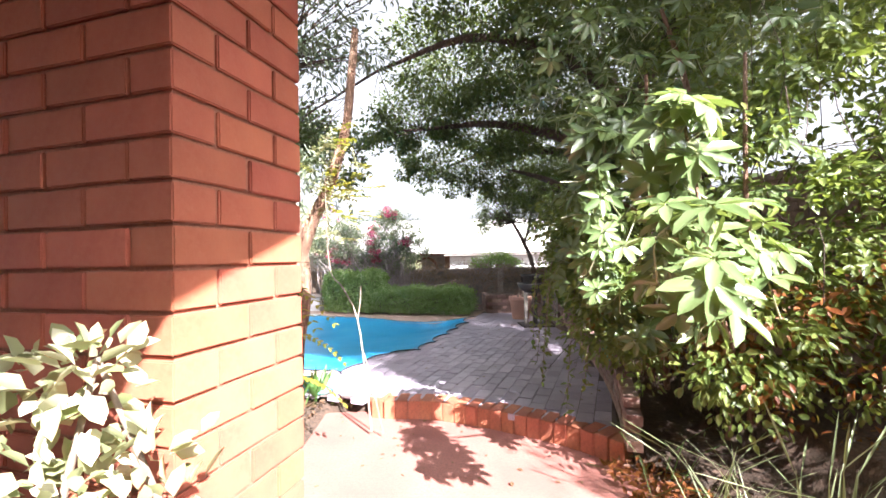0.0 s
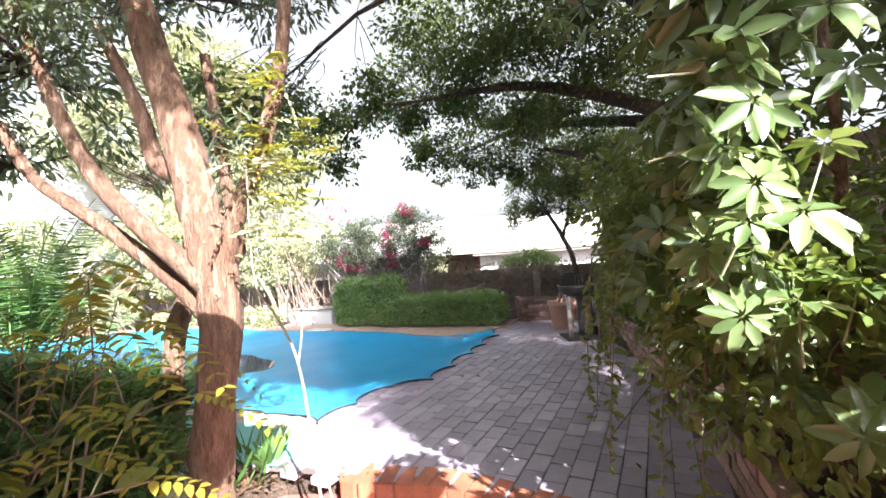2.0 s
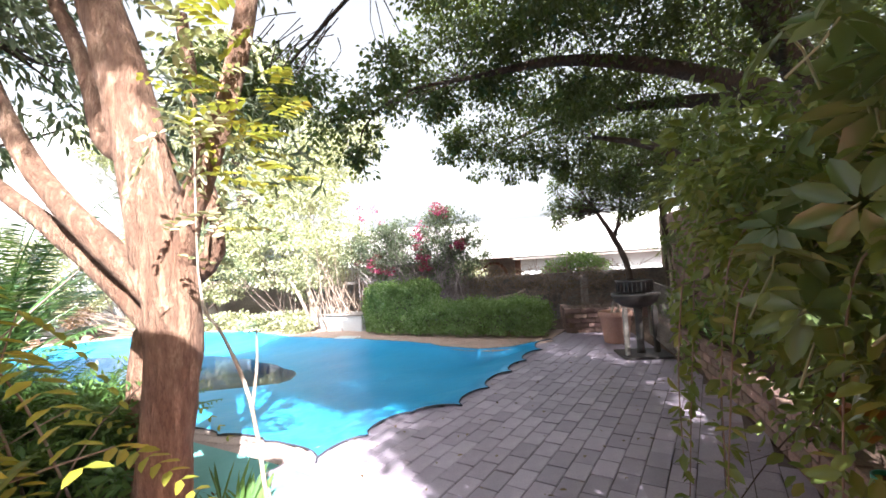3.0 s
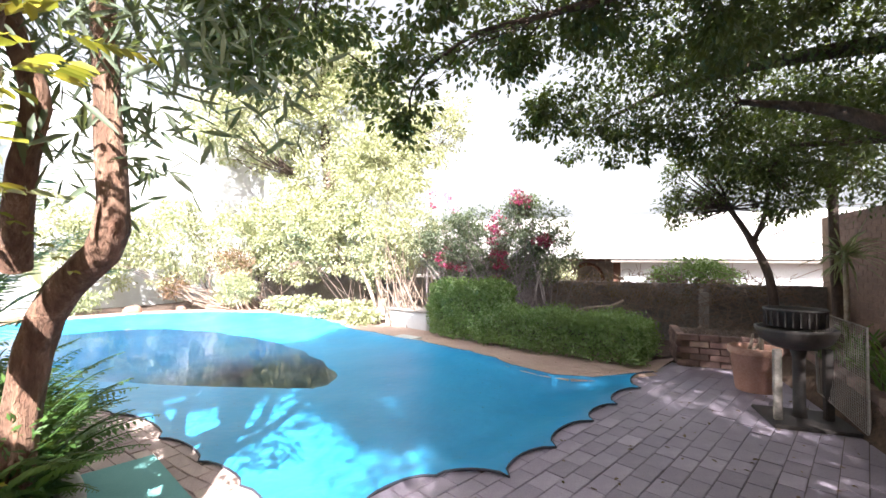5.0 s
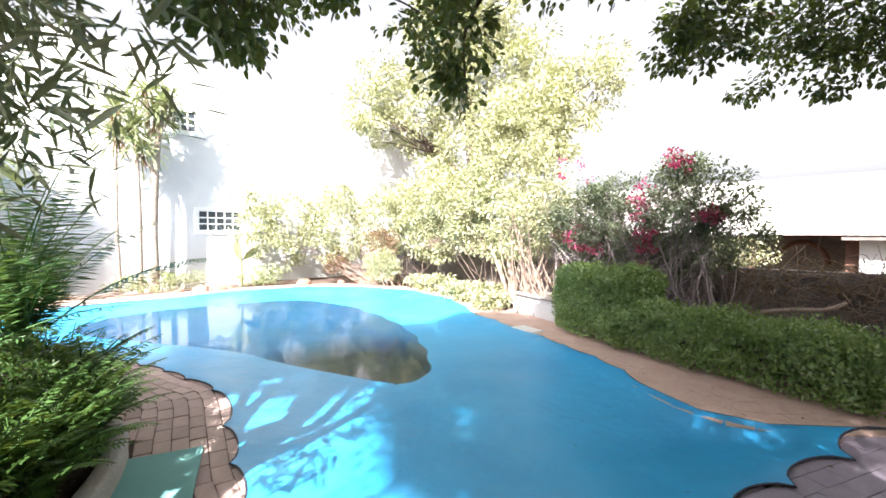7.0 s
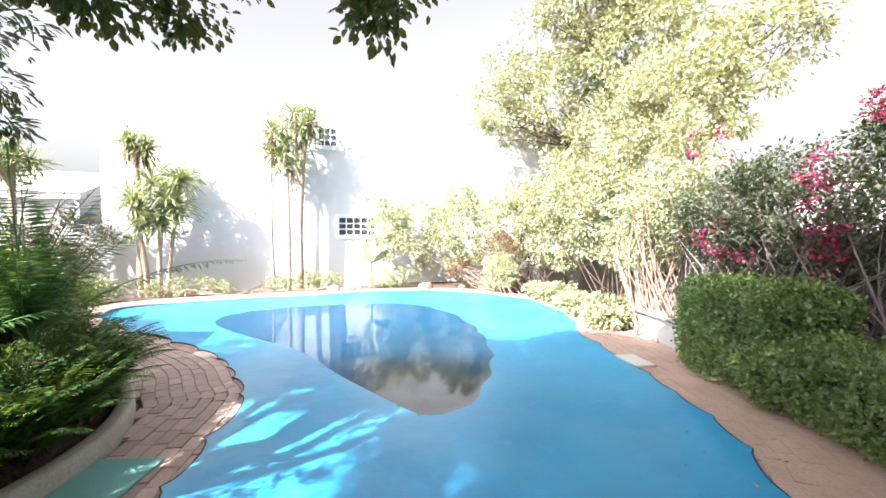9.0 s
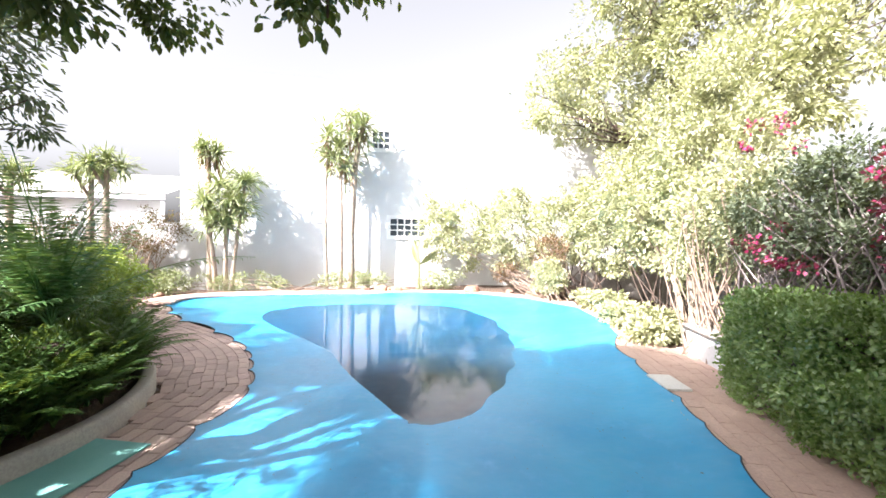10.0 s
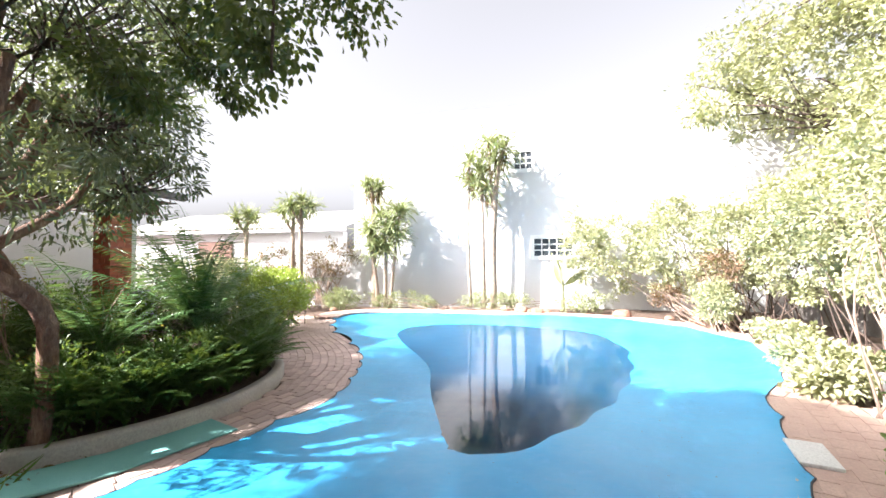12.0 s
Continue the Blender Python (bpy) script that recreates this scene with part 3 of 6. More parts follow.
def veranda_roof():
    t = thing("veranda_roof", "dark weathered tiled veranda roof with timber eave on brick pillars", "roof", (-3, 0, 2.4))
    bm = bmesh.new()
    prof = [(-3.6, 4.3), (1.75, 2.60), (1.75, 2.52), (-3.6, 4.2)]
    xs = (-5.6, 0.30)
    v = [[bm.verts.new((x, y, z)) for y, z in prof] for x in xs]
    for i in range(4):
        bm.faces.new((v[0][i], v[0][(i + 1) % 4], v[1][(i + 1) % 4], v[1][i]))
    bm.faces.new(v[0][::-1])
    bm.faces.new(v[1])
    part("roof_slope", bm, M_EAVE, t, smooth=False)
    part("gutter", boxed(-5.65, 0.32, 1.75, 1.85, 2.50, 2.62, bevel=0.015), M_EAVE, t, "dark eave gutter", smooth=False)
    part("beam", boxed(-5.5, 0.1, 1.26, 1.42, 2.25, 2.44, bevel=0.008), M_BROWN, t, "brown timber beam", smooth=False)
    part("ceiling_board", boxed(-5.55, 0.29, -3.5, 1.74, 2.445, 2.46), M_BROWN, t, smooth=False)


def wall_with_holes(x, y0, y1, z0, z1, holes, thick=0.25):
    """A wall in the plane x, with real openings (ya, yb, za, zb)."""
    bm = bmesh.new()
    ys = sorted({y0, y1, *[v for h in holes for v in h[:2]]})
    zs = sorted({z0, z1, *[v for h in holes for v in h[2:]]})
    for a, b in zip(ys[:-1], ys[1:]):
        for c, d in zip(zs[:-1], zs[1:]):
            m, n = (a + b) / 2, (c + d) / 2
            if not any(h[0] < m < h[1] and h[2] < n < h[3] for h in holes):
                box(bm, x - thick, x, a, b, c, d)
    bmesh.ops.remove_doubles(bm, verts=bm.verts, dist=1e-4)
    return bm


def window_parts(parent, x, ya, yb, za, zb, cols, rows):
    w = new("window")
    w.parent = parent
    w.location = Vector((x, (ya + yb) / 2, (za + zb) / 2)) - parent.location
    f = 0.12
    bm = bmesh.new()
    box(bm, x - 0.06, x + 0.02, ya - f, ya, za - f, zb + f)
    box(bm, x - 0.06, x + 0.02, yb, yb + f, za - f, zb + f)
    box(bm, x - 0.06, x + 0.02, ya, yb, zb, zb + f)
    box(bm, x - 0.06, x + 0.05, ya, yb, za - f, za)
    part("frame", bm, M_TRIM, w, smooth=False)
    bm = bmesh.new()
    for i in range(1, cols):
        y = ya + (yb - ya) * i / cols
        box(bm, x - 0.05, x - 0.01, y - 0.018, y + 0.018, za, zb)
    for i in range(1, rows):
        z = za + (zb - za) * i / rows
        box(bm, x - 0.048, x - 0.012, ya, yb, z - 0.018, z + 0.018)
    part("glazing_bars", bm, M_TRIM, w, smooth=False)
    for i in range(cols):
        for j in range(rows):
            a, b = ya + (yb - ya) * i / cols, ya + (yb - ya) * (i + 1) / cols
            c, d = za + (zb - za) * j / rows, za + (zb - za) * (j + 1) / rows
            part("pane", boxed(x - 0.034, x - 0.03, a, b, c, d), M_GLASS, w, "dark window pane", smooth=False)
    return w


def white_house():
    x = -13.0
    t = thing("white_house", "tall sunlit white rendered house with small cottage windows behind the pool", "house", (x, 6, 0))
    wins = [(7.13, 7.66, 4.38, 4.92, 3, 3), (7.72, 8.86, 1.6, 2.14, 5, 3)]
    part("wall", wall_with_holes(x, 1.6, 16, -0.1, 6.4, [w[:4] for w in wins]), M_WHITE, t, smooth=False)
    part("side_wall", boxed(x - 8, x - 0.251, 1.6, 1.85, -0.1, 6.4), M_WHITE, t, smooth=False)
    for w in wins:
        window_parts(t, x, *w)
    part("room_back", boxed(x - 1.6, x - 1.5, 6.4, 9.0, 0, 6), M_BROWN, t, "dark room behind the windows", smooth=False)
    part("roof", boxed(x - 8, x - 0.26, 1.86, 16, 6.2, 6.38), M_ROOF, t, smooth=False)


def far_house():
    t = thing("neighbour_house", "low white neighbour house with long pale roof beyond the garden wall", "house", (2, 18, 0))
    part("wall", boxed(0.35, 12, 16.0, 16.3, -0.1, 1.62), M_WHITE, t, smooth=False)
    part("wall", boxed(-8, -1.55, 16.5, 16.8, -0.1, 1.5), M_WHITE, t, smooth=False)
    part("fascia", boxed(0.1, 12.3, 15.55, 15.62, 1.36, 1.44), M_EAVE, t, "grey gutter line", smooth=False)
    bm = bmesh.new()
    v = [bm.verts.new(p) for p in [(-9, 15.5, 1.46), (13, 15.5, 1.46), (13, 21, 3.2), (-9, 21, 3.2), (-9, 26, 1.46), (13, 26, 1.46)]]
    bm.faces.new((v[0], v[1], v[2], v[3]))
    bm.faces.new((v[3], v[2], v[5], v[4]))
    bm.faces.new((v[0], v[3], v[4]))
    bm.faces.new((v[1], v[5], v[2]))
    part("roof", bm, M_ROOF, t, smooth=False)
    bm = bmesh.new()
    box(bm, -1.5, -1.38, 16.1, 16.3, 0, 1.5)
    box(bm, 0.15, 0.34, 16.1, 16.3, 0, 1.5)
    box(bm, -1.38, 0.15, 16.1, 16.3, 1.40, 1.5)
    part("porch_frame", bm, M_BROWN, t, "brown timber porch frame", smooth=False)
    a = [(-0.6 + 0.45 * math.cos(u), 16.9, 0.8 + 0.5 * math.sin(u)) for u in np.linspace(0, math.pi, 14)]
    part("arch", tubes("arch", [(a, [0.06, 0.06])], 6), M_BROWN, t, "arched opening in the porch")
    part("porch_back", boxed(-1.5, 0.3, 17.2, 17.3, 0, 1.5), M_OLDPLASTER, t, smooth=False)


def wing():
    t = thing("cottage_wing", "low cream outbuilding with pale tiled roof and brown door", "house", (-12.5, -3, 0))
    part("wall", boxed(-14.5, -14.2, -9.5, 0.6, -0.1, 2.6), M_WHITE, t, smooth=False)
    part("door", boxed(-14.19, -14.14, -5.9, -4.3, 0.0, 2.3), M_BROWN, t, smooth=False)
    part("fascia", boxed(-14.0, -13.9, -9.8, 0.8, 2.62, 2.8), M_TRIM, t, smooth=False)
    bm = bmesh.new()
    v = [bm.verts.new(p) for p in [(-13.85, -10, 2.8), (-13.85, 0.9, 2.8), (-18, 0.9, 3.9), (-18, -10, 3.9)]]
    bm.faces.new(v)
    part("roof", bm, M_ROOF, t, smooth=False)


def boundary_walls():
    bm = boxed(-4.7, 3.35, 11.75, 11.95, -0.1, 0.98)
    box(bm, -4.9, -4.7, 11.75, 14.2, -0.1, 0.98)
    box(bm, -12.9, -4.9, 14.0, 14.2, -0.1, 0.98)
    solid("wall_north", bm, M_OLDPLASTER, "old stained grey garden wall overgrown with dry creeper", "wall", "structure", False)
    w = tagged(part("wall_east", boxed(3.37, 3.62, -3, 11.95, -0.1, 2.1), M_MORTAR, None, "", False), "tall brown brick boundary wall behind the raised bed", "wall", "", "structure")
    rr = random.Random(31)
    me = as_mesh("brick", boxed(-0.012, 0.012, -0.108, 0.108, -0.036, 0.036, 0, 0.003))
    me.materials.append(M_WALLBRICK)
    spots = sorted((abs(y - 7.5) + 0.3 * k, y, 0.0 + k * 0.084) for k in range(25) for y in [1.0 + 0.228 * i + 0.114 * (k % 2) for i in range(46)])
    for _, y, z in spots[:300]:
        ob = new("brick", me)
        ob.parent = w
        ob.location = (3.366 + rr.uniform(-0.003, 0.003), y, z + 0.04)
    tpl = np.array([(-0.012, a, c) for a, c in ((-.108, -.036), (-.108, .036), (.108, .036), (.108, -.036))] + [(0.012, a, c) for a, c in ((-.108, -.036), (-.108, .036), (.108, .036), (.108, -.036))])
    fc = np.array([(0, 1, 2, 3), (0, 4, 5, 1), (1, 5, 6, 2), (2, 6, 7, 3), (3, 7, 4, 0)])
    vs = np.vstack([tpl + (3.366, y, z + 0.04) for _, y, z in spots[300:]])
    fs = np.vstack([fc + 8 * i for i in range(len(spots) - 300)])
    part("farther_bricks", raw("bricks", vs, fs), M_WALLBRICK, w, smooth=False, kind="stuff")
    solid("wall_west", boxed(-13.2, -13.0, -1.5, 1.6, -0.1, 1.9), M_WHITE, "white painted garden wall", "wall", "structure", False)
    solid("house_wall", boxed(-6.2, 3.6, -3.9, -3.6, -0.2, 3.9), M_BRICK, "red brick house wall at the back of the veranda", "wall", "structure", False)
    solid("wall_south", boxed(-9.2, -6.21, -3.9, -3.6, -0.2, 2.7), M_WHITE, "cream rendered house wall beyond the veranda", "wall", "structure", False)


PATH_SLAB = bmesh.new()
PATH_SLAB.faces.new([PATH_SLAB.verts.new((x, y, -0.16)) for x, y in PATH_ZONE])
r = bmesh.ops.extrude_face_region(PATH_SLAB, geom=PATH_SLAB.faces[:])
bmesh.ops.translate(PATH_SLAB, verts=[v for v in r["geom"] if isinstance(v, bmesh.types.BMVert)], vec=(0, 0, -0.03))
bmesh.ops.recalc_face_normals(PATH_SLAB, faces=PATH_SLAB.faces)
solid("path", PATH_SLAB, M_PATH, "smooth red garden path below the pool terrace", "path", "structure", False)
solid("veranda_floor", boxed(-6.2, -1.45, -3.6, 1.75, -0.1, 0.06), M_PATH, "polished red veranda floor", "floor", "structure", False)
brick_pier((-0.958, 1.034), (0.92, 0.407), 2.2, radians(-16))
brick_pier((-4.74, 1.36), (0.34, 0.34), 2.2, 0.0, 0.06)
veranda_roof()
white_house()
far_house()
wing()
boundary_walls()


# ---- paving, kerb, bed walls ----
def paver_mesh(l, w, h=0.05, mat=None):
    me = as_mesh("paver", boxed(-l / 2, l / 2, -w / 2, w / 2, -h, 0, 0, 0.003))
    me.materials.append(mat)
    return me


DECK = [(0.95, 9.55), (-0.2, 9.0), (-0.8, 6.2), (-1.35, 5.4), (-1.4, 4.6), (-1.3, 3.95), (-0.62, 3.84), (-0.19, 3.82), (0.48, 3.5), (0.93, 3.2), (1.18, 2.9), (1.55, 3.9), (1.9, 5.9), (2.0, 6.7), (2.12, 7.7), (2.2, 9.5)]


def deck_pavers():
    """Rows along the terrace; the pool's rim leaves out what lies under the cover."""
    ux = np.array([0.387, 0.922])
    uy = np.array([0.922, -0.387])
    rng = random.Random(3)
    out = []
    for r in range(-40, 40):
        s = 0.11 * (r % 2) + rng.uniform(-0.015, 0.015)
        for k in range(-10, 60):
            l = rng.uniform(0.208, 0.218)
            s += l + 0.004
            p = ux * (s - l / 2 + 1.0) + uy * (r * 0.133) + np.array([-1.5, 3.0])
            out.append((p[0], p[1], math.atan2(ux[1], ux[0]), l))
    a = np.array(out)
    ok = inside(a[:, 0], a[:, 1], DECK)
    a = a[ok]
    pool = inside(a[:, 0], a[:, 1], EDGE) & (rim_distance(a[:, 0], a[:, 1]) > 0.05)
    return a[~pool]


def ribbon_pavers(line, offsets, length, sign, seed, width):
    rng = random.Random(seed)
    c = curve(line, 400)
    d = np.gradient(c, axis=0)
    nrm = np.column_stack([-d[:, 1], d[:, 0]]) / np.hypot(*d.T)[:, None] * sign
    out = []
    for i, o in enumerate(offsets):
        q = c + nrm * o
        seg = np.hypot(*np.diff(q, axis=0).T)
        s = np.concatenate([[0], np.cumsum(seg)])
        u = rng.uniform(0, length)
        while u < s[-1]:
            x, y = np.interp(u, s, q[:, 0]), np.interp(u, s, q[:, 1])
            x2, y2 = np.interp(u + 0.05, s, q[:, 0]), np.interp(u + 0.05, s, q[:, 1])
            out.append((x, y, math.atan2(y2 - y, x2 - x), length - 0.006))
            u += length
    return np.array(out)


def lay(parent, rows, width, mat, top, limit, order, seed=1, low=lambda x, y: 0.0):
    """Pavers that the walk passes nearest are parts; the rest is one part."""
    rng = random.Random(seed)
    rows = sorted(map(tuple, rows), key=order)
    cache = {}
    for x, y, a, l in rows[:limit]:
        k = round(l, 2)
        if k not in cache:
            cache[k] = paver_mesh(l, width - 0.005, 0.05, mat)
        ob = new("paver", cache[k])
        ob.parent = parent
        ob.location = Vector((x, y, top + float(low(x, y)) + rng.uniform(-0.003, 0.002))) - parent.location
        ob.rotation_euler = (rng.uniform(-0.008, 0.008), rng.uniform(-0.008, 0.008), a + rng.uniform(-0.01, 0.01))
    rest = rows[limit:]
    if rest:
        tpl = np.array([(sx, sy, sz) for sz in (0, -1) for sx, sy in ((-.5, -.5), (.5, -.5), (.5, .5), (-.5, .5))])
        fc = np.array([(0, 1, 2, 3), (0, 4, 5, 1), (1, 5, 6, 2), (2, 6, 7, 3), (3, 7, 4, 0)])
        vs, fs = [], []
        for i, (x, y, a, l) in enumerate(rest):
            v = tpl * (l, width - 0.005, 0.04)
            c, s = math.cos(a), math.sin(a)
            z = top + float(low(x, y)) + rng.uniform(-0.003, 0.002)
            vs.append(np.column_stack([x + v[:, 0] * c - v[:, 1] * s, y + v[:, 0] * s + v[:, 1] * c, z + v[:, 2]]))
            fs.append(fc + 8 * i)
        part("farther_pavers", raw("pavers", np.vstack(vs), np.vstack(fs)), mat, parent, smooth=False, kind="stuff")


def retaining_wall():
    line = [(1.15, 2.75), (1.42, 3.6), (1.66, 4.6), (1.9, 5.9), (2.0, 6.7), (2.1, 7.6), (2.2, 8.6), (2.3, 9.6)]
    t = thing("retaining_wall", "low brown brick retaining wall of the raised bed along the terrace", "wall", (1.9, 5.9, 0))
    c = curve(line, 200)
    s = np.concatenate([[0], np.cumsum(np.hypot(*np.diff(c, axis=0).T))])
    rng = random.Random(4)
    me = as_mesh("brick", boxed(-0.108, 0.108, -0.05, 0.05, -0.037, 0.037, 0, 0.004))
    me.materials.append(M_WALLBRICK)
    for k in range(4):
        u = 0.11 * (k % 2)
        while u < s[-1]:
            x, y = np.interp(u, s, c[:, 0]), np.interp(u, s, c[:, 1])
            x2, y2 = np.interp(u + 0.1, s, c[:, 0]), np.interp(u + 0.1, s, c[:, 1])
            ob = new("brick", me)
            ob.parent = t
            ob.location = Vector((x + 0.06 + rng.uniform(-0.004, 0.004), y, 0.04 + k * 0.083)) - t.location
            ob.rotation_euler = (rng.uniform(-0.02, 0.02), 0, math.atan2(y2 - y, x2 - x) + rng.uniform(-0.02, 0.02))
            u += 0.23
    q = np.column_stack([c[:, 0] + 0.075, c[:, 1]])
    vs = np.vstack([np.column_stack([q, np.full(200, -0.16)]), np.column_stack([q, np.full(200, 0.325)]), np.column_stack([q + (0.04, 0), np.full(200, 0.325)])])
    i = np.arange(199)
    f = np.vstack([np.column_stack([i, i + 1, i + 201, i + 200]), np.column_stack([i + 200, i + 201, i + 401, i + 400])])
    part("mortar_core", raw("core", vs, f), M_MORTAR, t, "crumbling mortar")


def kerb():
    c = curve(KERB, 160)
    d = np.gradient(c, axis=0)
    nr = np.column_stack([-d[:, 1], d[:, 0]]) / np.hypot(*d.T)[:, None]
    prof = [(0.0, -0.05), (0.0, 0.10), (-0.012, 0.122), (-0.03, 0.132), (-0.10, 0.132), (-0.122, 0.115), (-0.13, -0.05)]
    vs = np.vstack([np.column_stack([c - nr * o, z + 0.8 * drop(c[:, 0])]) for o, z in prof])
    i = np.arange(159)
    f = np.vstack([np.column_stack([i + k * 160, i + 1 + k * 160, i + 1 + (k + 1) * 160, i + (k + 1) * 160]) for k in range(len(prof) - 1)])
    solid("kerb", raw("kerb", vs, f), M_KERB, "curved pale concrete kerb round the fern bed", "kerb", "structure")


def step():
    t = thing("terrace_step", "orange brick step up to the pool terrace", "step", (0, 3.5, -0.16))
    line = [(-0.72, 3.98), (-0.66, 3.84), (-0.45, 3.80), (-0.19, 3.77), (0.15, 3.64), (0.48, 3.45), (0.91, 3.15), (1.18, 2.85)]
    c = curve(line, 200)
    s = np.concatenate([[0], np.cumsum(np.hypot(*np.diff(c, axis=0).T))])
    me = as_mesh("brick", boxed(-0.0535, 0.0535, -0.11, 0.11, -0.17, 0.0, 0, 0.007))
    me.materials.append(M_STEP)
    rng = random.Random(9)
    for m, w, z, off in ((me, 0.112, 0.002, 0.05),):
        u = 0.05
        while u < s[-1]:
            x, y = np.interp(u, s, c[:, 0]), np.interp(u, s, c[:, 1])
            x2, y2 = np.interp(u + 0.03, s, c[:, 0]), np.interp(u + 0.03, s, c[:, 1])
            a = math.atan2(y2 - y, x2 - x)
            ob = new("brick", m)
            ob.parent = t
            ob.location = Vector((x - math.sin(a) * off, y + math.cos(a) * off, z + rng.uniform(-0.003, 0.003))) - t.location
            ob.rotation_euler = (0, 0, a)
            u += w
    return t


step()
kerb()
retaining_wall()


# ---- loose things ----
def planter():
    t = thing("brick_planter", "low dark red brick planter full of dry stems", "planter", (1.5, 9.9, 0))
    rng = random.Random(2)
    me = as_mesh("brick", boxed(-0.108, 0.108, -0.05, 0.05, -0.037, 0.037, 0, 0.004))
    me.materials.append(M_WALLBRICK)
    for k in range(5):
        z = 0.04 + k * 0.083
        for i in range(6):
            ob = new("brick", me)
            ob.parent = t
            ob.location = Vector((1.12 + 0.228 * i + 0.11 * (k % 2), 9.56 + rng.uniform(-0.004, 0.004), z)) - t.location
        for i in range(4):
            ob = new("brick", me)
            ob.parent = t
            ob.location = Vector((1.03, 9.62 + 0.228 * i + 0.1 * (k % 2), z)) - t.location
            ob.rotation_euler = (0, 0, radians(90))
    part("soil", boxed(1.07, 2.4, 9.6, 10.5, 0, 0.37), M_SOIL, t, "dry soil")
    part("mortar_core", boxed(1.045, 2.42, 9.575, 10.52, 0, 0.36), M_MORTAR, t)
    rng = np.random.default_rng(8)
    lines = []
    for i in range(60):
        p = np.array([rng.uniform(1.0, 2.4), rng.uniform(9.6, 10.3), 0.38])
        q = p + rng.normal(size=3) * (0.16, 0.12, 0.04) + (0, 0, 0.06)
        lines.append((curve([p, (p + q) / 2 + (0, 0, 0.04), q], 5), [0.006, 0.003]))
    part("dry_stems", tubes("stems", lines, 4), M_TWIG, t, "dry grey stems lying on the soil")


def pot(name, label, at, r, h, mat=None, rim=True, stems=0, seed=0, square=False):
    t = thing(name, label, "plant pot", at)
    prof = [(0.001, 0.0), (r * 0.72, 0.0), (r * 0.74, 0.01), (r * 0.93, h * 0.83), (r, h * 0.84), (r * 1.02, h * 0.87), (r * 1.02, h * 0.98), (r, h), (r * 0.9, h), (r * 0.88, h * 0.85), (r * 0.85, h * 0.8)]
    body = turned(prof, 4 if square else 28, at)
    part("body", body, mat or M_TERRA, t, smooth=not square)
    part("soil", turned([(0.001, h * 0.86), (r * 0.88, h * 0.84)], 4 if square else 24, at), M_SOIL, t, "dark potting soil")
    if stems:
        rng = np.random.default_rng(seed)
        lines, ends = [], []
        for i in range(stems):
            p = np.array(at) + (rng.uniform(-0.4, 0.4) * r, rng.uniform(-0.4, 0.4) * r, h * 0.85)
            q = p + (rng.normal() * 0.1, rng.normal() * 0.1, rng.uniform(0.2, 0.4))
            lines.append((curve([p, (p + q) / 2 + rng.normal(size=3) * 0.03, q], 6), [0.02, 0.012]))
            ends.append(q)
        part("stem", tubes("stem", lines, 6), M_BARKP, t, "bare pale stems")
    return t


def bird_bath():
    t = thing("braai_stand", "dark weathered metal fire bowl on a pillar stand", "stand", (1.72, 7.75, 0))
    part("base_plate", boxed(1.42, 2.05, 7.45, 7.98, 0, 0.03, 0.05, 0.006), M_IRON, t, smooth=False)
    part("pillar", turned([(0.001, 0.03), (0.055, 0.03), (0.045, 0.1), (0.045, 0.52), (0.06, 0.60)], 14, (1.70, 7.75, 0)), M_IRON, t)
    part("support_leg", boxed(1.47, 1.53, 7.56, 7.60, 0.03, 0.62, 0.1, 0.006), M_CONC, t, "pale peeling support leg", smooth=False)
    part("support_leg", boxed(1.86, 1.92, 7.70, 7.76, 0.03, 0.62, 0.1, 0.006), M_IRON, t, smooth=False)
    part("bowl", turned([(0.05, 0.60), (0.16, 0.62), (0.25, 0.68), (0.285, 0.76), (0.29, 0.79), (0.275, 0.79), (0.23, 0.70), (0.02, 0.66)], 30, (1.68, 7.75, 0)), M_IRON, t, "shallow dark round bowl")
    tub = part("tub", turned([(0.001, 0.80), (0.20, 0.80), (0.215, 0.93), (0.225, 0.94), (0.225, 0.955), (0.21, 0.955), (0.19, 0.82), (0.001, 0.82)], 30, (1.68, 7.75, 0)), M_IRON, t, "black ribbed tub on the bowl")
    bm = bmesh.new()
    for i in range(26):
        a = i / 26 * 2 * math.pi
        box(bm, 1.68 + 0.214 * math.cos(a) - 0.006, 1.68 + 0.214 * math.cos(a) + 0.006, 7.75 + 0.214 * math.sin(a) - 0.006, 7.75 + 0.214 * math.sin(a) + 0.006, 0.81, 0.93, a)
    part("rib", bm, M_IRON, tub, smooth=False)
    s = thing("mesh_screen", "grey metal mesh panel leaning against the fire bowl stand", "screen", (2.0, 7.65, 0))
    a, b, c, d = (np.array(p) for p in [(1.86, 7.9, 0.93), (2.10, 7.62, 0.83), (2.02, 7.42, 0.03), (1.84, 7.78, 0.25)])
    lines = []
    for u in np.linspace(0, 1, 26):
        lines.append(([a + (b - a) * u, d + (c - d) * u], [0.0022, 0.0022]))
    for u in np.linspace(0, 1, 40):
        lines.append(([a + (d - a) * u, b + (c - b) * u], [0.0022, 0.0022]))
    part("mesh", tubes("mesh", lines, 4), M_CONC, s, "fine grey wire mesh")
    part("frame", tubes("frame", [([a, b, c, d, a], [0.009, 0.009])], 6), M_CONC, s)


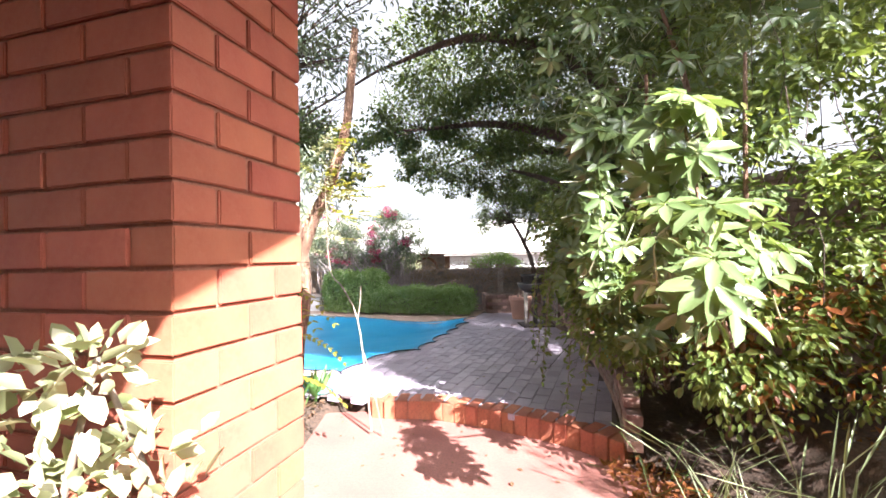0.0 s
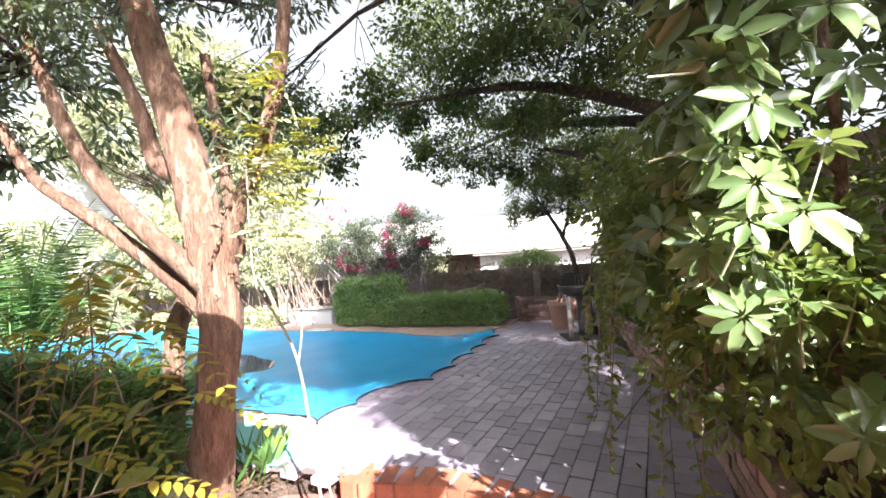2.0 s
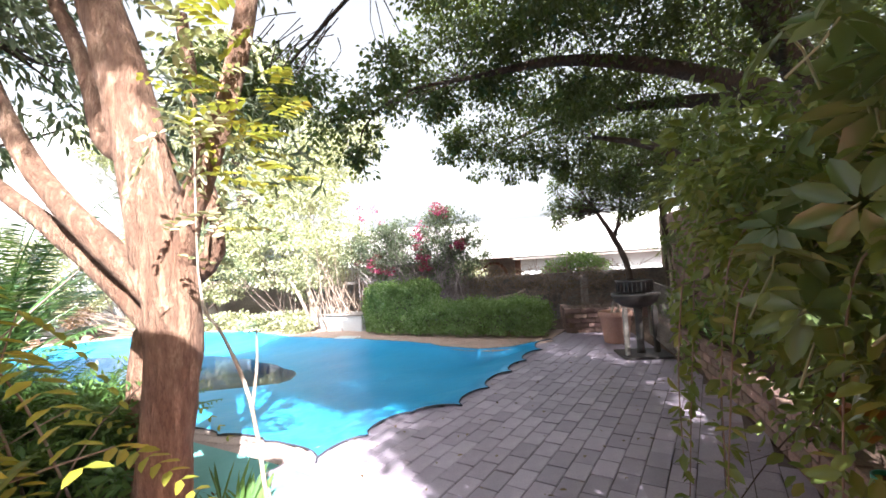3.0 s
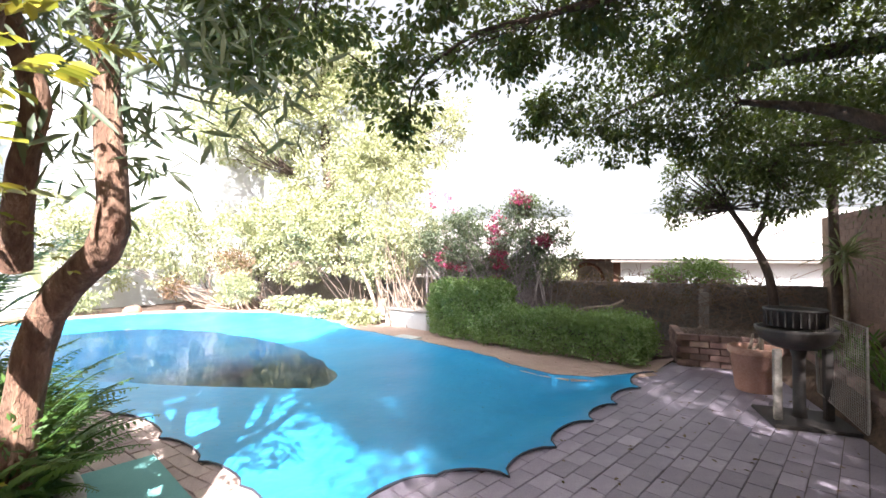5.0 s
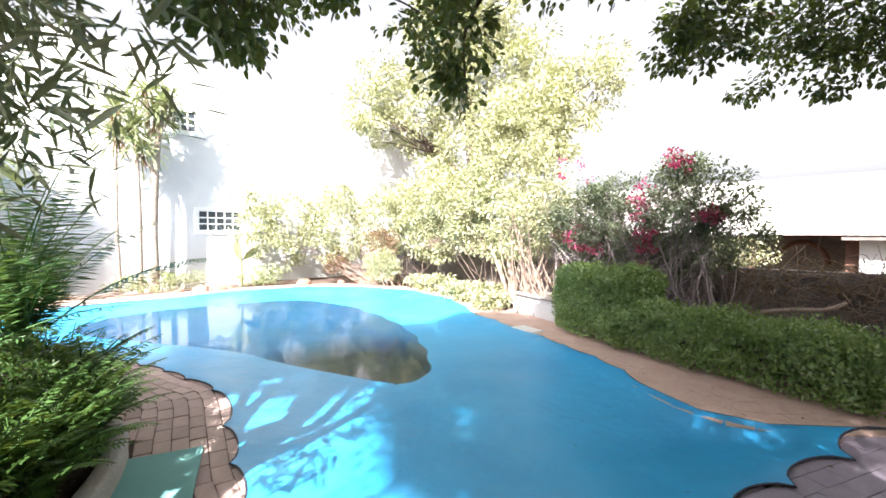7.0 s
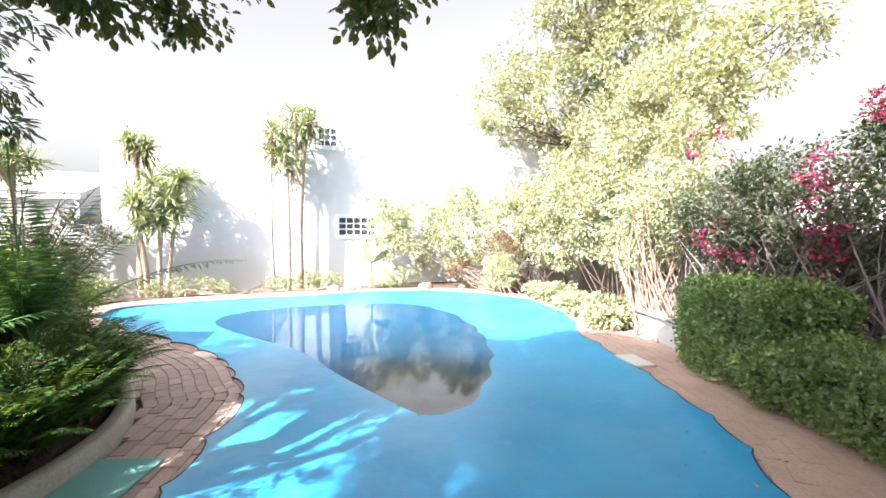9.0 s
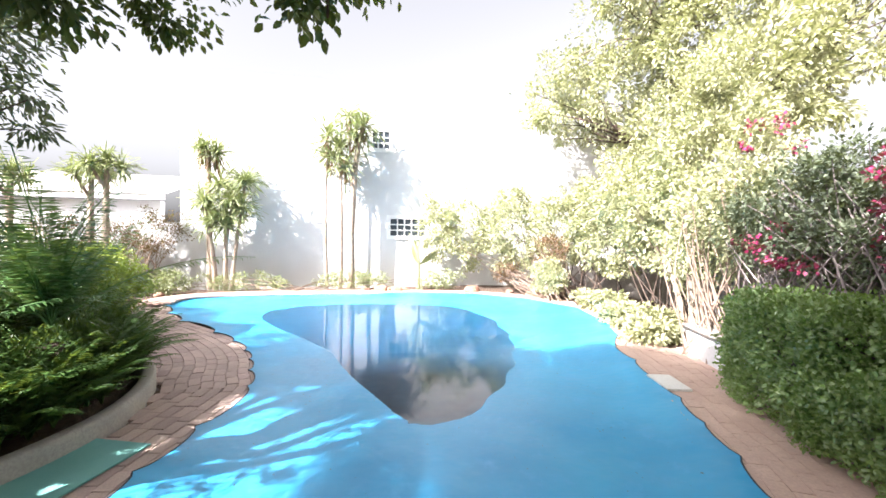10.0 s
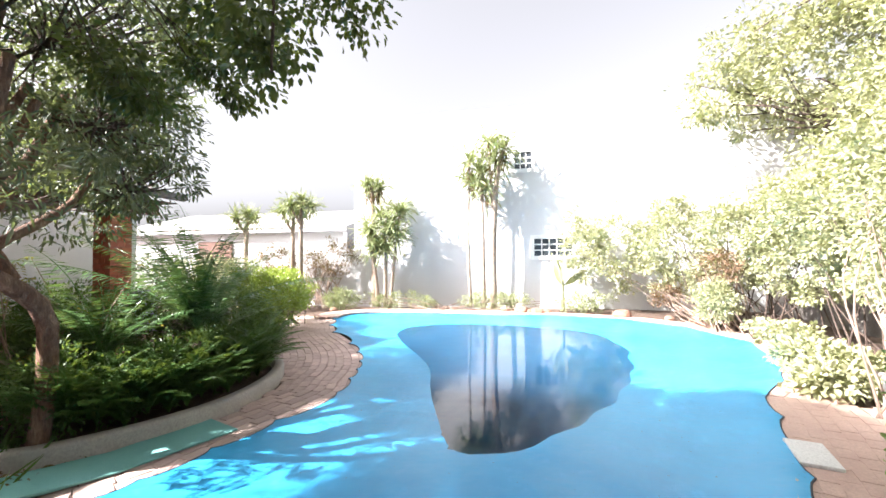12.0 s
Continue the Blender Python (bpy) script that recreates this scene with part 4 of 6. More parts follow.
def mat_strip():
    t = thing("rubber_mat", "faded turquoise rubber mat lying on the paving beside the pool", "mat", (-2.2, 4.9, 0))
    c = [(-2.97, 4.76), (-2.8, 5.21), (-1.97, 4.92), (-1.0, 4.44), (-1.2, 3.98), (-1.72, 4.2), (-2.2, 4.54)]
    gx, gy = (g.ravel() for g in np.meshgrid(np.arange(-2.95, -1.0, 0.09), np.arange(4.0, 5.25, 0.12), indexing="ij"))
    ok = inside(gx, gy, c)
    pts = [Vector(p) for p in c] + [Vector(p) for p in zip(gx[ok], gy[ok])]
    co, _, faces, _, _, _ = delaunay_2d_cdt(pts, [(i, (i + 1) % len(c)) for i in range(len(c))], [list(range(len(c)))], 2, 1e-5)
    bm = bmesh.new()
    vs = [bm.verts.new((p.x, p.y, 0.007 + float(drop(p.x)))) for p in co]
    fs = [bm.faces.new([vs[i] for i in f]) for f in faces if len(set(f)) >= 3]
    r = bmesh.ops.extrude_face_region(bm, geom=fs)
    bmesh.ops.translate(bm, verts=[v for v in r["geom"] if isinstance(v, bmesh.types.BMVert)], vec=(0, 0, 0.010))
    bmesh.ops.recalc_face_normals(bm, faces=bm.faces)
    part("sheet", bm, M_MAT, t, smooth=False)


def white_bench():
    t = thing("white_box", "low white plastered box with a dark lid beside the hedge", "box", (-3.7, 10.9, 0))
    part("body", boxed(-4.22, -3.0, 10.72, 11.3, -0.02, 0.34, -0.34, 0.01), M_WHITE, t, smooth=False)
    part("lid", boxed(-4.26, -2.98, 10.68, 11.34, 0.342, 0.365, -0.34, 0.006), M_CONC, t, "grey flat lid", smooth=False)
    s = solid("white_slab", boxed(-3.35, -2.9, 9.62, 9.86, 0.004, 0.03, -0.25, 0.004), M_TRIM, "pale concrete skimmer lid set in the paving", "lid", smooth=False)


def rocks():
    rng = random.Random(11)
    for i, (x, y, s) in enumerate([(-11.55, 7.35, 0.2), (-11.5, 7.75, 0.17), (-11.6, 8.05, 0.13), (-11.5, 7.55, 0.12), (-11.0, 9.9, 0.22), (-9.8, 11.35, 0.24), (-11.7, 6.9, 0.12), (-10.6, 10.9, 0.12), (-10.9, 1.9, 0.12)]):
        bm = bmesh.new()
        bmesh.ops.create_icosphere(bm, subdivisions=3, radius=s)
        for v in bm.verts:
            v.co *= 1 + 0.5 * noise.noise(v.co * 5 + Vector((i, 2, 3)))
            v.co.z *= 0.6
            v.co += Vector((x, y, s * 0.3 - 0.02))
        solid("rock", bm, M_STONE, "rounded red-brown rock edging the planting bed", "rock", group="rocks edging the bed")


# ---- plants ----
def tree(name, label, at, lines, bark, crowns, wob=0.05, sides=10, cat="tree"):
    """lines: trunk first, then limbs; crowns: (name, label, leaf mesh, material)."""
    t = thing(name, label, cat, at)
    part("trunk", tubes("trunk", [(curve(lines[0][0], 26), lines[0][1])], sides, wob), bark, t)
    for pts, rad in lines[1:]:
        part("limb", tubes("limb", [(curve(pts, 18), rad)], max(6, sides - 2), wob), bark, t)
    for n, l, me, mat in crowns:
        part(n, me, mat, t, l)
    return t


def cloud(blobs, count, radius, per, seed, size, width=0.5, up=(0, 0, 1), shape="blade", sag=0.25, shell=0.5, squash=0.75, tilt=0.6):
    at, way, c = clumps(blobs, count, radius, per, seed, shell, squash)
    way[:, 2] -= sag
    return leaves("leaves", at, way, spread(at, way, seed, *size), width, up, shape, seed, tilt), c


def twigs(centres, hub, seed, n=None, rad=0.012):
    """Thin twigs from the clumps back towards the limbs."""
    rng = np.random.default_rng(seed)
    hub = np.asarray(hub, float)
    pick = centres if n is None else centres[rng.choice(len(centres), min(n, len(centres)), replace=False)]
    lines = []
    for c in pick:
        h = hub[np.argmin(((hub - c) ** 2).sum(1))]
        if n is None and np.linalg.norm(h - c) > 0.75:
            h = c + (h - c) * 0.75 / np.linalg.norm(h - c)
        m = (c + h) / 2 + rng.normal(size=3) * 0.1 * np.linalg.norm(c - h)
        lines.append((curve([h, m, c], 6), [rad, rad * 0.3]))
    return tubes("twigs", lines, 4)


def near_tree():
    trunk = ([(-1.50, 3.74, -0.14), (-1.47, 3.72, 0.1), (-1.41, 3.7, 0.58), (-1.36, 3.7, 1.0), (-1.38, 3.7, 1.34), (-1.48, 3.7, 1.81), (-1.59, 3.7, 2.29), (-1.75, 3.7, 2.81), (-1.9, 3.7, 3.5)], [0.145, 0.125, 0.115, 0.115, 0.125, 0.115, 0.108, 0.095, 0.07])
    fork = ([(-1.34, 3.7, 1.30), (-1.22, 3.68, 1.62), (-1.05, 3.66, 1.95), (-0.92, 3.66, 2.35), (-0.86, 3.66, 2.65), (-0.8, 3.7, 3.4)], [0.07, 0.058, 0.05, 0.045, 0.04, 0.03])
    limb = ([(-1.32, 3.66, 1.14), (-1.52, 3.62, 1.36), (-1.74, 3.58, 1.60), (-1.97, 3.58, 1.85), (-2.15, 3.58, 2.16), (-2.3, 3.58, 2.5), (-2.5, 3.58, 3.0)], [0.068, 0.063, 0.055, 0.05, 0.045, 0.04, 0.03])
    low = ([(-1.34, 3.7, 0.92), (-1.62, 3.68, 1.26), (-2.0, 3.66, 1.59), (-2.28, 3.66, 1.79), (-2.51, 3.66, 1.98), (-2.7, 3.66, 2.3)], [0.055, 0.05, 0.045, 0.04, 0.035, 0.03])
    epi = ([(-1.98, 4.1, -0.1), (-2.02, 4.14, 0.5), (-1.98, 4.18, 1.0), (-1.79, 4.2, 1.24), (-1.545, 4.2, 1.40), (-1.53, 4.2, 1.64), (-1.58, 4.2, 1.92), (-1.61, 4.2, 2.24), (-1.7, 4.2, 2.9)], [0.075, 0.07, 0.068, 0.065, 0.062, 0.05, 0.047, 0.045, 0.035])
    side = ([(-1.85, 4.05, 1.3), (-1.70, 4.0, 1.62), (-1.62, 4.0, 1.9), (-1.8, 4.0, 2.2), (-2.0, 4.0, 2.7)], [0.05, 0.045, 0.04, 0.035, 0.03])
    up_a = ([(-1.45, 3.7, 1.83), (-1.75, 3.75, 2.0), (-1.85, 3.75, 2.35), (-2.1, 3.75, 2.9)], [0.06, 0.055, 0.045, 0.03])
    blobs = [((-2.9, 3.7, 2.7), (0.8, 0.9, 0.7)), ((-2.3, 3.3, 3.2), (0.9, 0.9, 0.6)), ((-3.2, 3.5, 2.35), (0.45, 0.6, 0.45)), ((-1.6, 4.1, 3.6), (1.0, 0.9, 0.4)), ((-3.3, 2.6, 2.4), (0.6, 0.8, 0.8)), ((-3.9, 2.2, 3.0), (0.9, 1.0, 0.7)), ((-1.0, 3.6, 4.3), (1.0, 1.0, 0.4)), ((-2.8, 4.1, 3.6), (0.75, 0.7, 0.5)), ((-3.4, 3.2, 3.4), (0.9, 0.9, 0.7)), ((-3.4, 1.2, 4.5), (1.6, 0.9, 0.35))]
    me, c = cloud(blobs, 400, 0.25, 70, 21, (0.05, 0.10), 0.32, sag=0.5)
    hub = [(-2.6, 3.8, 2.7), (-2.1, 3.9, 3.2), (-2.85, 3.9, 2.1), (-1.7, 4, 3.2)]
    t = tree("garden_tree", "leaning multi-stemmed tree with rough reddish bark beside the terrace", (-1.5, 3.74, -0.14), [trunk, fork, limb, low, epi, side, up_a], M_BARK,
             [("crown", "sparse dark green leaves", me, L_GREY), ("twigs", "", twigs(c, hub, 3), M_BARKD)], 0.06, 14)
    # long strappy drooping leaves on the thinner stems
    rng = np.random.default_rng(31)
    n = 700
    hub = np.array([(-1.5, 4.15, 2.15), (-1.45, 4.2, 2.35), (-1.6, 4.2, 1.8), (-1.8, 4.1, 2.3), (-1.35, 4.35, 2.2), (-1.25, 4.6, 2.1), (-1.8, 4.4, 1.9), (-1.9, 4.3, 2.2)])
    h = hub[rng.integers(0, len(hub), n)] + rng.normal(size=(n, 3)) * (0.14, 0.14, 0.12)
    d = rng.normal(size=(n, 3)) + (0.15, 0.3, -0.55)
    part("strap_leaves", leaves("straps", h, d, rng.uniform(0.08, 0.17, n), 0.16, seed=5), L_GREY, t, "long narrow drooping leaves")
    return t


def sapling():
    t = thing("sapling", "thin bare forked sapling with yellow-green leaves at its top", "sapling", (-0.66, 3.4, -0.1))
    part("stem", tubes("stem", [(curve([(-0.66, 3.4, -0.12), (-0.70, 3.4, 0.3), (-0.76, 3.4, 0.8), (-0.88, 3.42, 1.06), (-1.0, 3.45, 1.25), (-1.04, 3.5, 2.0)], 18), [0.010, 0.004]), (curve([(-0.76, 3.4, 0.8), (-0.735, 3.4, 0.95), (-0.73, 3.4, 1.08)], 8), [0.007, 0.003]), (curve([(-0.56, 3.35, -0.12), (-0.64, 3.38, 0.25), (-0.71, 3.4, 0.52)], 8), [0.008, 0.005])], 6), M_BARKP, t)
    rng = np.random.default_rng(4)
    ht = rng.uniform(1.3, 2.3, 34)
    at = np.column_stack([-1.03 + rng.normal(size=34) * 0.10, 3.5 + rng.normal(size=34) * 0.09, ht])
    pts, ways = [], []
    for p in at:
        d = rng.normal(size=3) + (0.3, 0, -0.2)
        d /= np.linalg.norm(d)
        side = np.cross(d, (0, 0, 1))
        for k in range(5):
            for s in (-1, 1):
                pts.append(p + d * 0.04 * k)
                ways.append(d * 0.6 + side * s)
    part("leaves", leaves("leaves", pts, ways, rng.uniform(0.035, 0.06, len(pts)), 0.45, seed=2), L_SUNLIT, t, "sunlit yellow-green leaflets")
    # golden sprays high on the sapling
    pts, ways, sz = [], [], []
    for i in range(26):
        p = np.array([-0.9, 3.6, 2.0]) + rng.normal(size=3) * (0.13, 0.10, 0.20)
        d = rng.normal(size=3) * (1, 1, 0.4) + (0.3, -0.2, -0.3)
        d /= np.linalg.norm(d)
        side = np.cross(d, (0, 0, 1))
        side /= np.linalg.norm(side)
        for k in range(6):
            for q in (-1, 1):
                pts.append(p + d * 0.035 * k)
                ways.append(d * 0.4 + side * q + (0, 0, -0.15))
                sz.append(0.062 - 0.003 * k)
    part("golden_leaves", leaves("leaves", pts, ways, np.array(sz), 0.55, seed=14, tilt=0.25), L_YELLOW, t, "golden compound leaves on the upper twigs")
    # yellowing compound sprays low over the fern bed
    y = thing("yellow_shrub", "low shrub with yellowing feathery compound leaves under the tree", "shrub", (-2.3, 3.4, -0.05))
    stems, pts, ways, sz = [], [], [], []
    for i in range(38):
        b = np.array([-2.35, 3.45, 0.1]) + rng.normal(size=3) * (0.25, 0.35, 0.0)
        e = np.array([rng.uniform(-3.3, -1.5), rng.uniform(2.6, 3.85), rng.uniform(0.45, 1.55)]) if i % 3 else np.array([rng.uniform(-1.75, -1.05), rng.uniform(2.8, 3.3), rng.choice((0.65, 1.2, 1.25)) + rng.normal() * 0.1])
        c = curve([b, (b + e) / 2 + (0, 0, 0.12), e], 6)
        stems.append((c, [0.008, 0.003]))
        d = e - b
        d[2] = -0.15
        d = d / np.linalg.norm(d)
        side = np.cross(d, (0, 0, 1))
        side /= np.linalg.norm(side)
        for k in range(10):
            for s in (-1, 1):
                pts.append(e + d * 0.04 * k - np.array([0, 0, 0.0025 * k * k]))
                ways.append(d * 0.45 + side * s + (0, 0, -0.25))
                sz.append((0.068 if i % 3 else 0.09) - 0.003 * k)
    part("stem", tubes("stem", stems, 4), M_TWIG, y)
    part("leaflets", leaves("leaflets", pts, ways, np.array(sz), 0.42, seed=6, tilt=0.25), L_YELLOW, y, "yellow and pale green leaflets")


def umbrella_shrub():
    """The big shrub on the raised bed: umbels of long leaflets, hung with small-leaved creeper."""
    t = thing("umbrella_shrub", "large umbrella shrub with glossy fingered leaves overhanging the terrace", "shrub", (1.6, 3.2, 0.24))
    stems = [([(1.75, 3.3, 0.2), (1.6, 3.1, 0.9), (1.5, 2.9, 1.5), (1.4, 2.8, 2.0), (1.35, 2.7, 2.5)], [0.025, 0.012]),
             ([(1.8, 3.6, 0.2), (1.55, 3.6, 1.0), (1.4, 3.5, 1.6), (1.35, 3.4, 2.3)], [0.025, 0.012]),
             ([(1.9, 2.6, 0.2), (1.8, 2.4, 1.0), (1.7, 2.3, 1.6), (1.65, 2.2, 2.4)], [0.022, 0.01]),
             ([(2.0, 3.0, 0.2), (2.1, 3.2, 1.4), (2.0, 3.3, 2.6), (1.8, 3.3, 3.3)], [0.045, 0.015]),
             ([(1.5, 2.9, 1.5), (1.2, 2.8, 1.65), (0.95, 2.74, 1.7)], [0.014, 0.008]),
             ([(1.75, 2.6, 0.1), (1.6, 2.3, 0.7), (1.25, 1.95, 1.1), (1.0, 1.6, 1.4), (1.0, 1.72, 1.9)], [0.016, 0.006]),
             ([(1.6, 3.1, 0.9), (1.5, 2.7, 1.0), (1.4, 2.5, 1.15)], [0.012, 0.006])]
    for p, r in stems:
        part("stem", tubes("stem", [(curve(p, 14), r)], 7), M_BARK, t, "brown stem")
    rng = np.random.default_rng(12)
    centres = []
    blobs = [((2.0, 2.5, 1.9), (0.4, 0.5, 0.9), 50), ((1.35, 3.0, 2.0), (0.55, 0.6, 0.8), 60), ((1.5, 3.6, 2.9), (0.9, 0.9, 0.7), 60), ((2.1, 2.5, 3.0), (0.5, 0.6, 0.5), 30), ((1.0, 2.75, 1.7), (0.26, 0.2, 0.22), 10), ((1.0, 2.6, 1.75), (0.2, 0.2, 0.85), 66), ((1.35, 2.6, 0.95), (0.35, 0.4, 0.4), 30), ((1.1, 3.1, 1.35), (0.25, 0.35, 0.5), 26), ((0.87, 1.48, 1.28), (0.14, 0.28, 0.34), 24), ((0.98, 1.75, 1.8), (0.2, 0.25, 0.3), 18), ((1.35, 1.95, 1.25), (0.22, 0.25, 0.4), 14), ((1.15, 4.3, 3.3), (0.7, 0.7, 0.5), 26)]
    pts, ways, ups, sz = [], [], [], []
    petioles = []
    for c, r, n in blobs:
        for i in range(n):
            d = rng.normal(size=3)
            d /= np.linalg.norm(d)
            p = np.array(c) + d * np.array(r) * rng.uniform(0.55, 1)
            axis = np.array([0.08, -0.5, 0.7]) + 0.45 * rng.normal(size=3) + 0.35 * d
            axis /= np.linalg.norm(axis)
            u = np.cross(axis, (0.3, 0.9, 0.1))
            u /= np.linalg.norm(u)
            v = np.cross(axis, u)
            k = rng.integers(7, 10)
            big = rng.uniform(0.09, 0.15)
            petioles.append(([p - axis * 0.16 + rng.normal(size=3) * 0.03, p - axis * 0.06, p], [0.004, 0.003]))
            for a in np.arange(k) / k * 2 * np.pi + rng.random():
                w = u * math.cos(a) + v * math.sin(a)
                pts.append(p + w * 0.012)
                ways.append(w * 0.95 - axis * rng.uniform(0.05, 0.5))
                ups.append(axis)
                sz.append(big * rng.uniform(0.85, 1.1))
            centres.append(p)
    part("umbels", leaves("umbels", pts, ways, np.array(sz), 0.42, np.array(ups), seed=3, tilt=0.12), L_SCHEF, t, "glossy fingered leaves in rosettes")
    part("petioles", tubes("petioles", petioles, 4), L_SUNLIT, t, "thin green leaf stalks")
    v = thing("creeper", "tangled small-leaved creeper hanging over the raised bed wall", "creeper", (1.6, 3.6, 0.3))
    wall = [((1.25, 3.0, 1.0), (0.33, 0.5, 0.7)), ((1.65, 2.3, 0.9), (0.4, 0.4, 0.6)), ((1.75, 4.0, 1.3), (0.6, 1.0, 1.0)), ((1.4, 3.6, 1.0), (0.45, 0.6, 0.7)), ((2.2, 2.4, 1.5), (0.7, 0.9, 1.2)), ((2.9, 1.9, 2.0), (0.5, 0.7, 1.2)), ((1.2, 3.9, 1.5), (0.3, 0.5, 0.5)), ((2.7, 3.4, 3.2), (0.8, 1.4, 0.9)), ((1.8, 5.0, 1.5), (0.35, 0.6, 0.9))]
    me, c = cloud(wall, 900, 0.16, 36, 41, (0.035, 0.075), 0.5, sag=0.6, up=(-0.4, -0.3, 0.8))
    part("leaves", me, L_VINE, v, "small pale and dark green leaves")
    me, c2 = cloud([((1.9, 3.3, 0.75), (0.6, 1.2, 0.5)), ((2.2, 2.2, 0.7), (0.7, 0.8, 0.5)), ((2.4, 1.5, 1.0), (0.5, 0.5, 0.5))], 90, 0.14, 26, 42, (0.04, 0.07), 0.55, sag=0.7)
    part("dry_leaves", me, L_AUTUMN, v, "rust-red dying leaves low in the creeper")
    lines = []
    for i in range(110):
        a = np.array([rng.uniform(1.5, 2.8), rng.uniform(2.0, 4.8), rng.uniform(0.2, 2.2)])
        b = a + rng.normal(size=3) * (0.3, 0.4, 0.6)
        lines.append((curve([a, (a + b) / 2 + rng.normal(size=3) * 0.1, b], 7), [0.004, 0.002]))
    part("stems", tubes("stems", lines, 4), M_BARKD, v, "tangled dry brown stems")
    # hanging runners with leaves
    lines, pts, ways = [], [], []
    for i, (x, y, z0, z1) in enumerate([(0.82, 3.45, 1.15, 0.25), (0.95, 3.2, 1.2, 0.08), (0.78, 3.7, 1.3, 0.5), (1.02, 3.0, 1.1, 0.35), (0.9, 3.9, 1.4, 0.3), (1.1, 4.4, 1.4, 0.5), (1.2, 4.9, 1.5, 0.45), (1.3, 5.3, 1.3, 0.5), (0.86, 3.55, 1.3, 0.55), (1.15, 4.6, 1.2, 0.7)]):
        c = curve([(x + 0.3, y, z0 + 0.1), (x + 0.08, y, z0), (x, y, (z0 + z1) / 2), (x + rng.normal() * 0.05, y - 0.05, z1)], 24)
        lines.append((c, [0.004, 0.002]))
        for q in c[4:]:
            for s in range(3):
                pts.append(q)
                ways.append(rng.normal(size=3) + (0, 0, -0.4))
    part("runners", tubes("runners", lines, 4), M_TWIG, v, "hanging thin runners")
    part("runner_leaves", leaves("rl", pts, ways, rng.uniform(0.035, 0.075, len(pts)), 0.45, seed=9), L_VINE, v, "pale green leaves on hanging runners")


def canopy_tree():
    """The big tree in the bed by the wall, whose boughs reach out over the terrace and the pool."""
    trunk = ([(4.6, 7.6, -0.1), (4.5, 7.5, 1.0), (4.2, 7.4, 2.0), (3.7, 7.3, 2.9), (3.2, 7.2, 3.8), (2.8, 7.2, 4.8)], [0.32, 0.26, 0.24, 0.2, 0.16, 0.10])
    boughs = [([(4.1, 7.4, 2.0), (3.4, 7.7, 2.1), (2.8, 8.0, 2.35), (2.2, 8.3, 2.8), (1.5, 8.6, 3.1)], [0.10, 0.09, 0.075, 0.06, 0.03]),
              ([(3.9, 7.3, 2.5), (3.0, 7.0, 2.95), (2.0, 6.9, 3.3), (0.9, 6.8, 3.5), (-0.3, 6.7, 3.4)], [0.14, 0.12, 0.09, 0.06, 0.025]),
              ([(3.8, 7.3, 2.8), (3.0, 7.9, 3.2), (2.0, 8.6, 3.5), (1.0, 9.2, 3.6), (0.2, 9.5, 3.4)], [0.12, 0.10, 0.07, 0.05, 0.02]),
              ([(3.4, 7.2, 3.4), (2.6, 6.3, 3.8), (1.6, 5.5, 4.0), (0.4, 5.0, 4.0), (-0.8, 5.2, 3.7)], [0.12, 0.10, 0.08, 0.05, 0.02]),
              ([(3.9, 7.3, 2.4), (3.3, 8.6, 2.6), (2.8, 9.6, 2.8), (2.4, 10.4, 3.0)], [0.08, 0.06, 0.05, 0.02]),
              ([(3.2, 7.2, 3.8), (3.2, 5.8, 4.2), (2.8, 4.2, 4.4), (2.2, 2.8, 4.3)], [0.12, 0.10, 0.07, 0.03]),
              # these two boughs are added to carry the unseen shading masses
              ([(3.2, 5.8, 4.2), (2.4, 4.4, 4.5), (1.2, 3.4, 4.7), (-0.2, 2.8, 4.7)], [0.07, 0.06, 0.04, 0.02]),
              ([(2.8, 4.2, 4.4), (3.0, 2.6, 4.6), (2.9, 1.0, 4.7), (3.6, 0.0, 4.7)], [0.06, 0.05, 0.04, 0.02]),
              ([(4.3, 7.4, 1.6), (3.5, 7.8, 1.45), (2.9, 8.3, 1.0), (2.6, 8.7, 0.5)], [0.05, 0.045, 0.04, 0.03])]
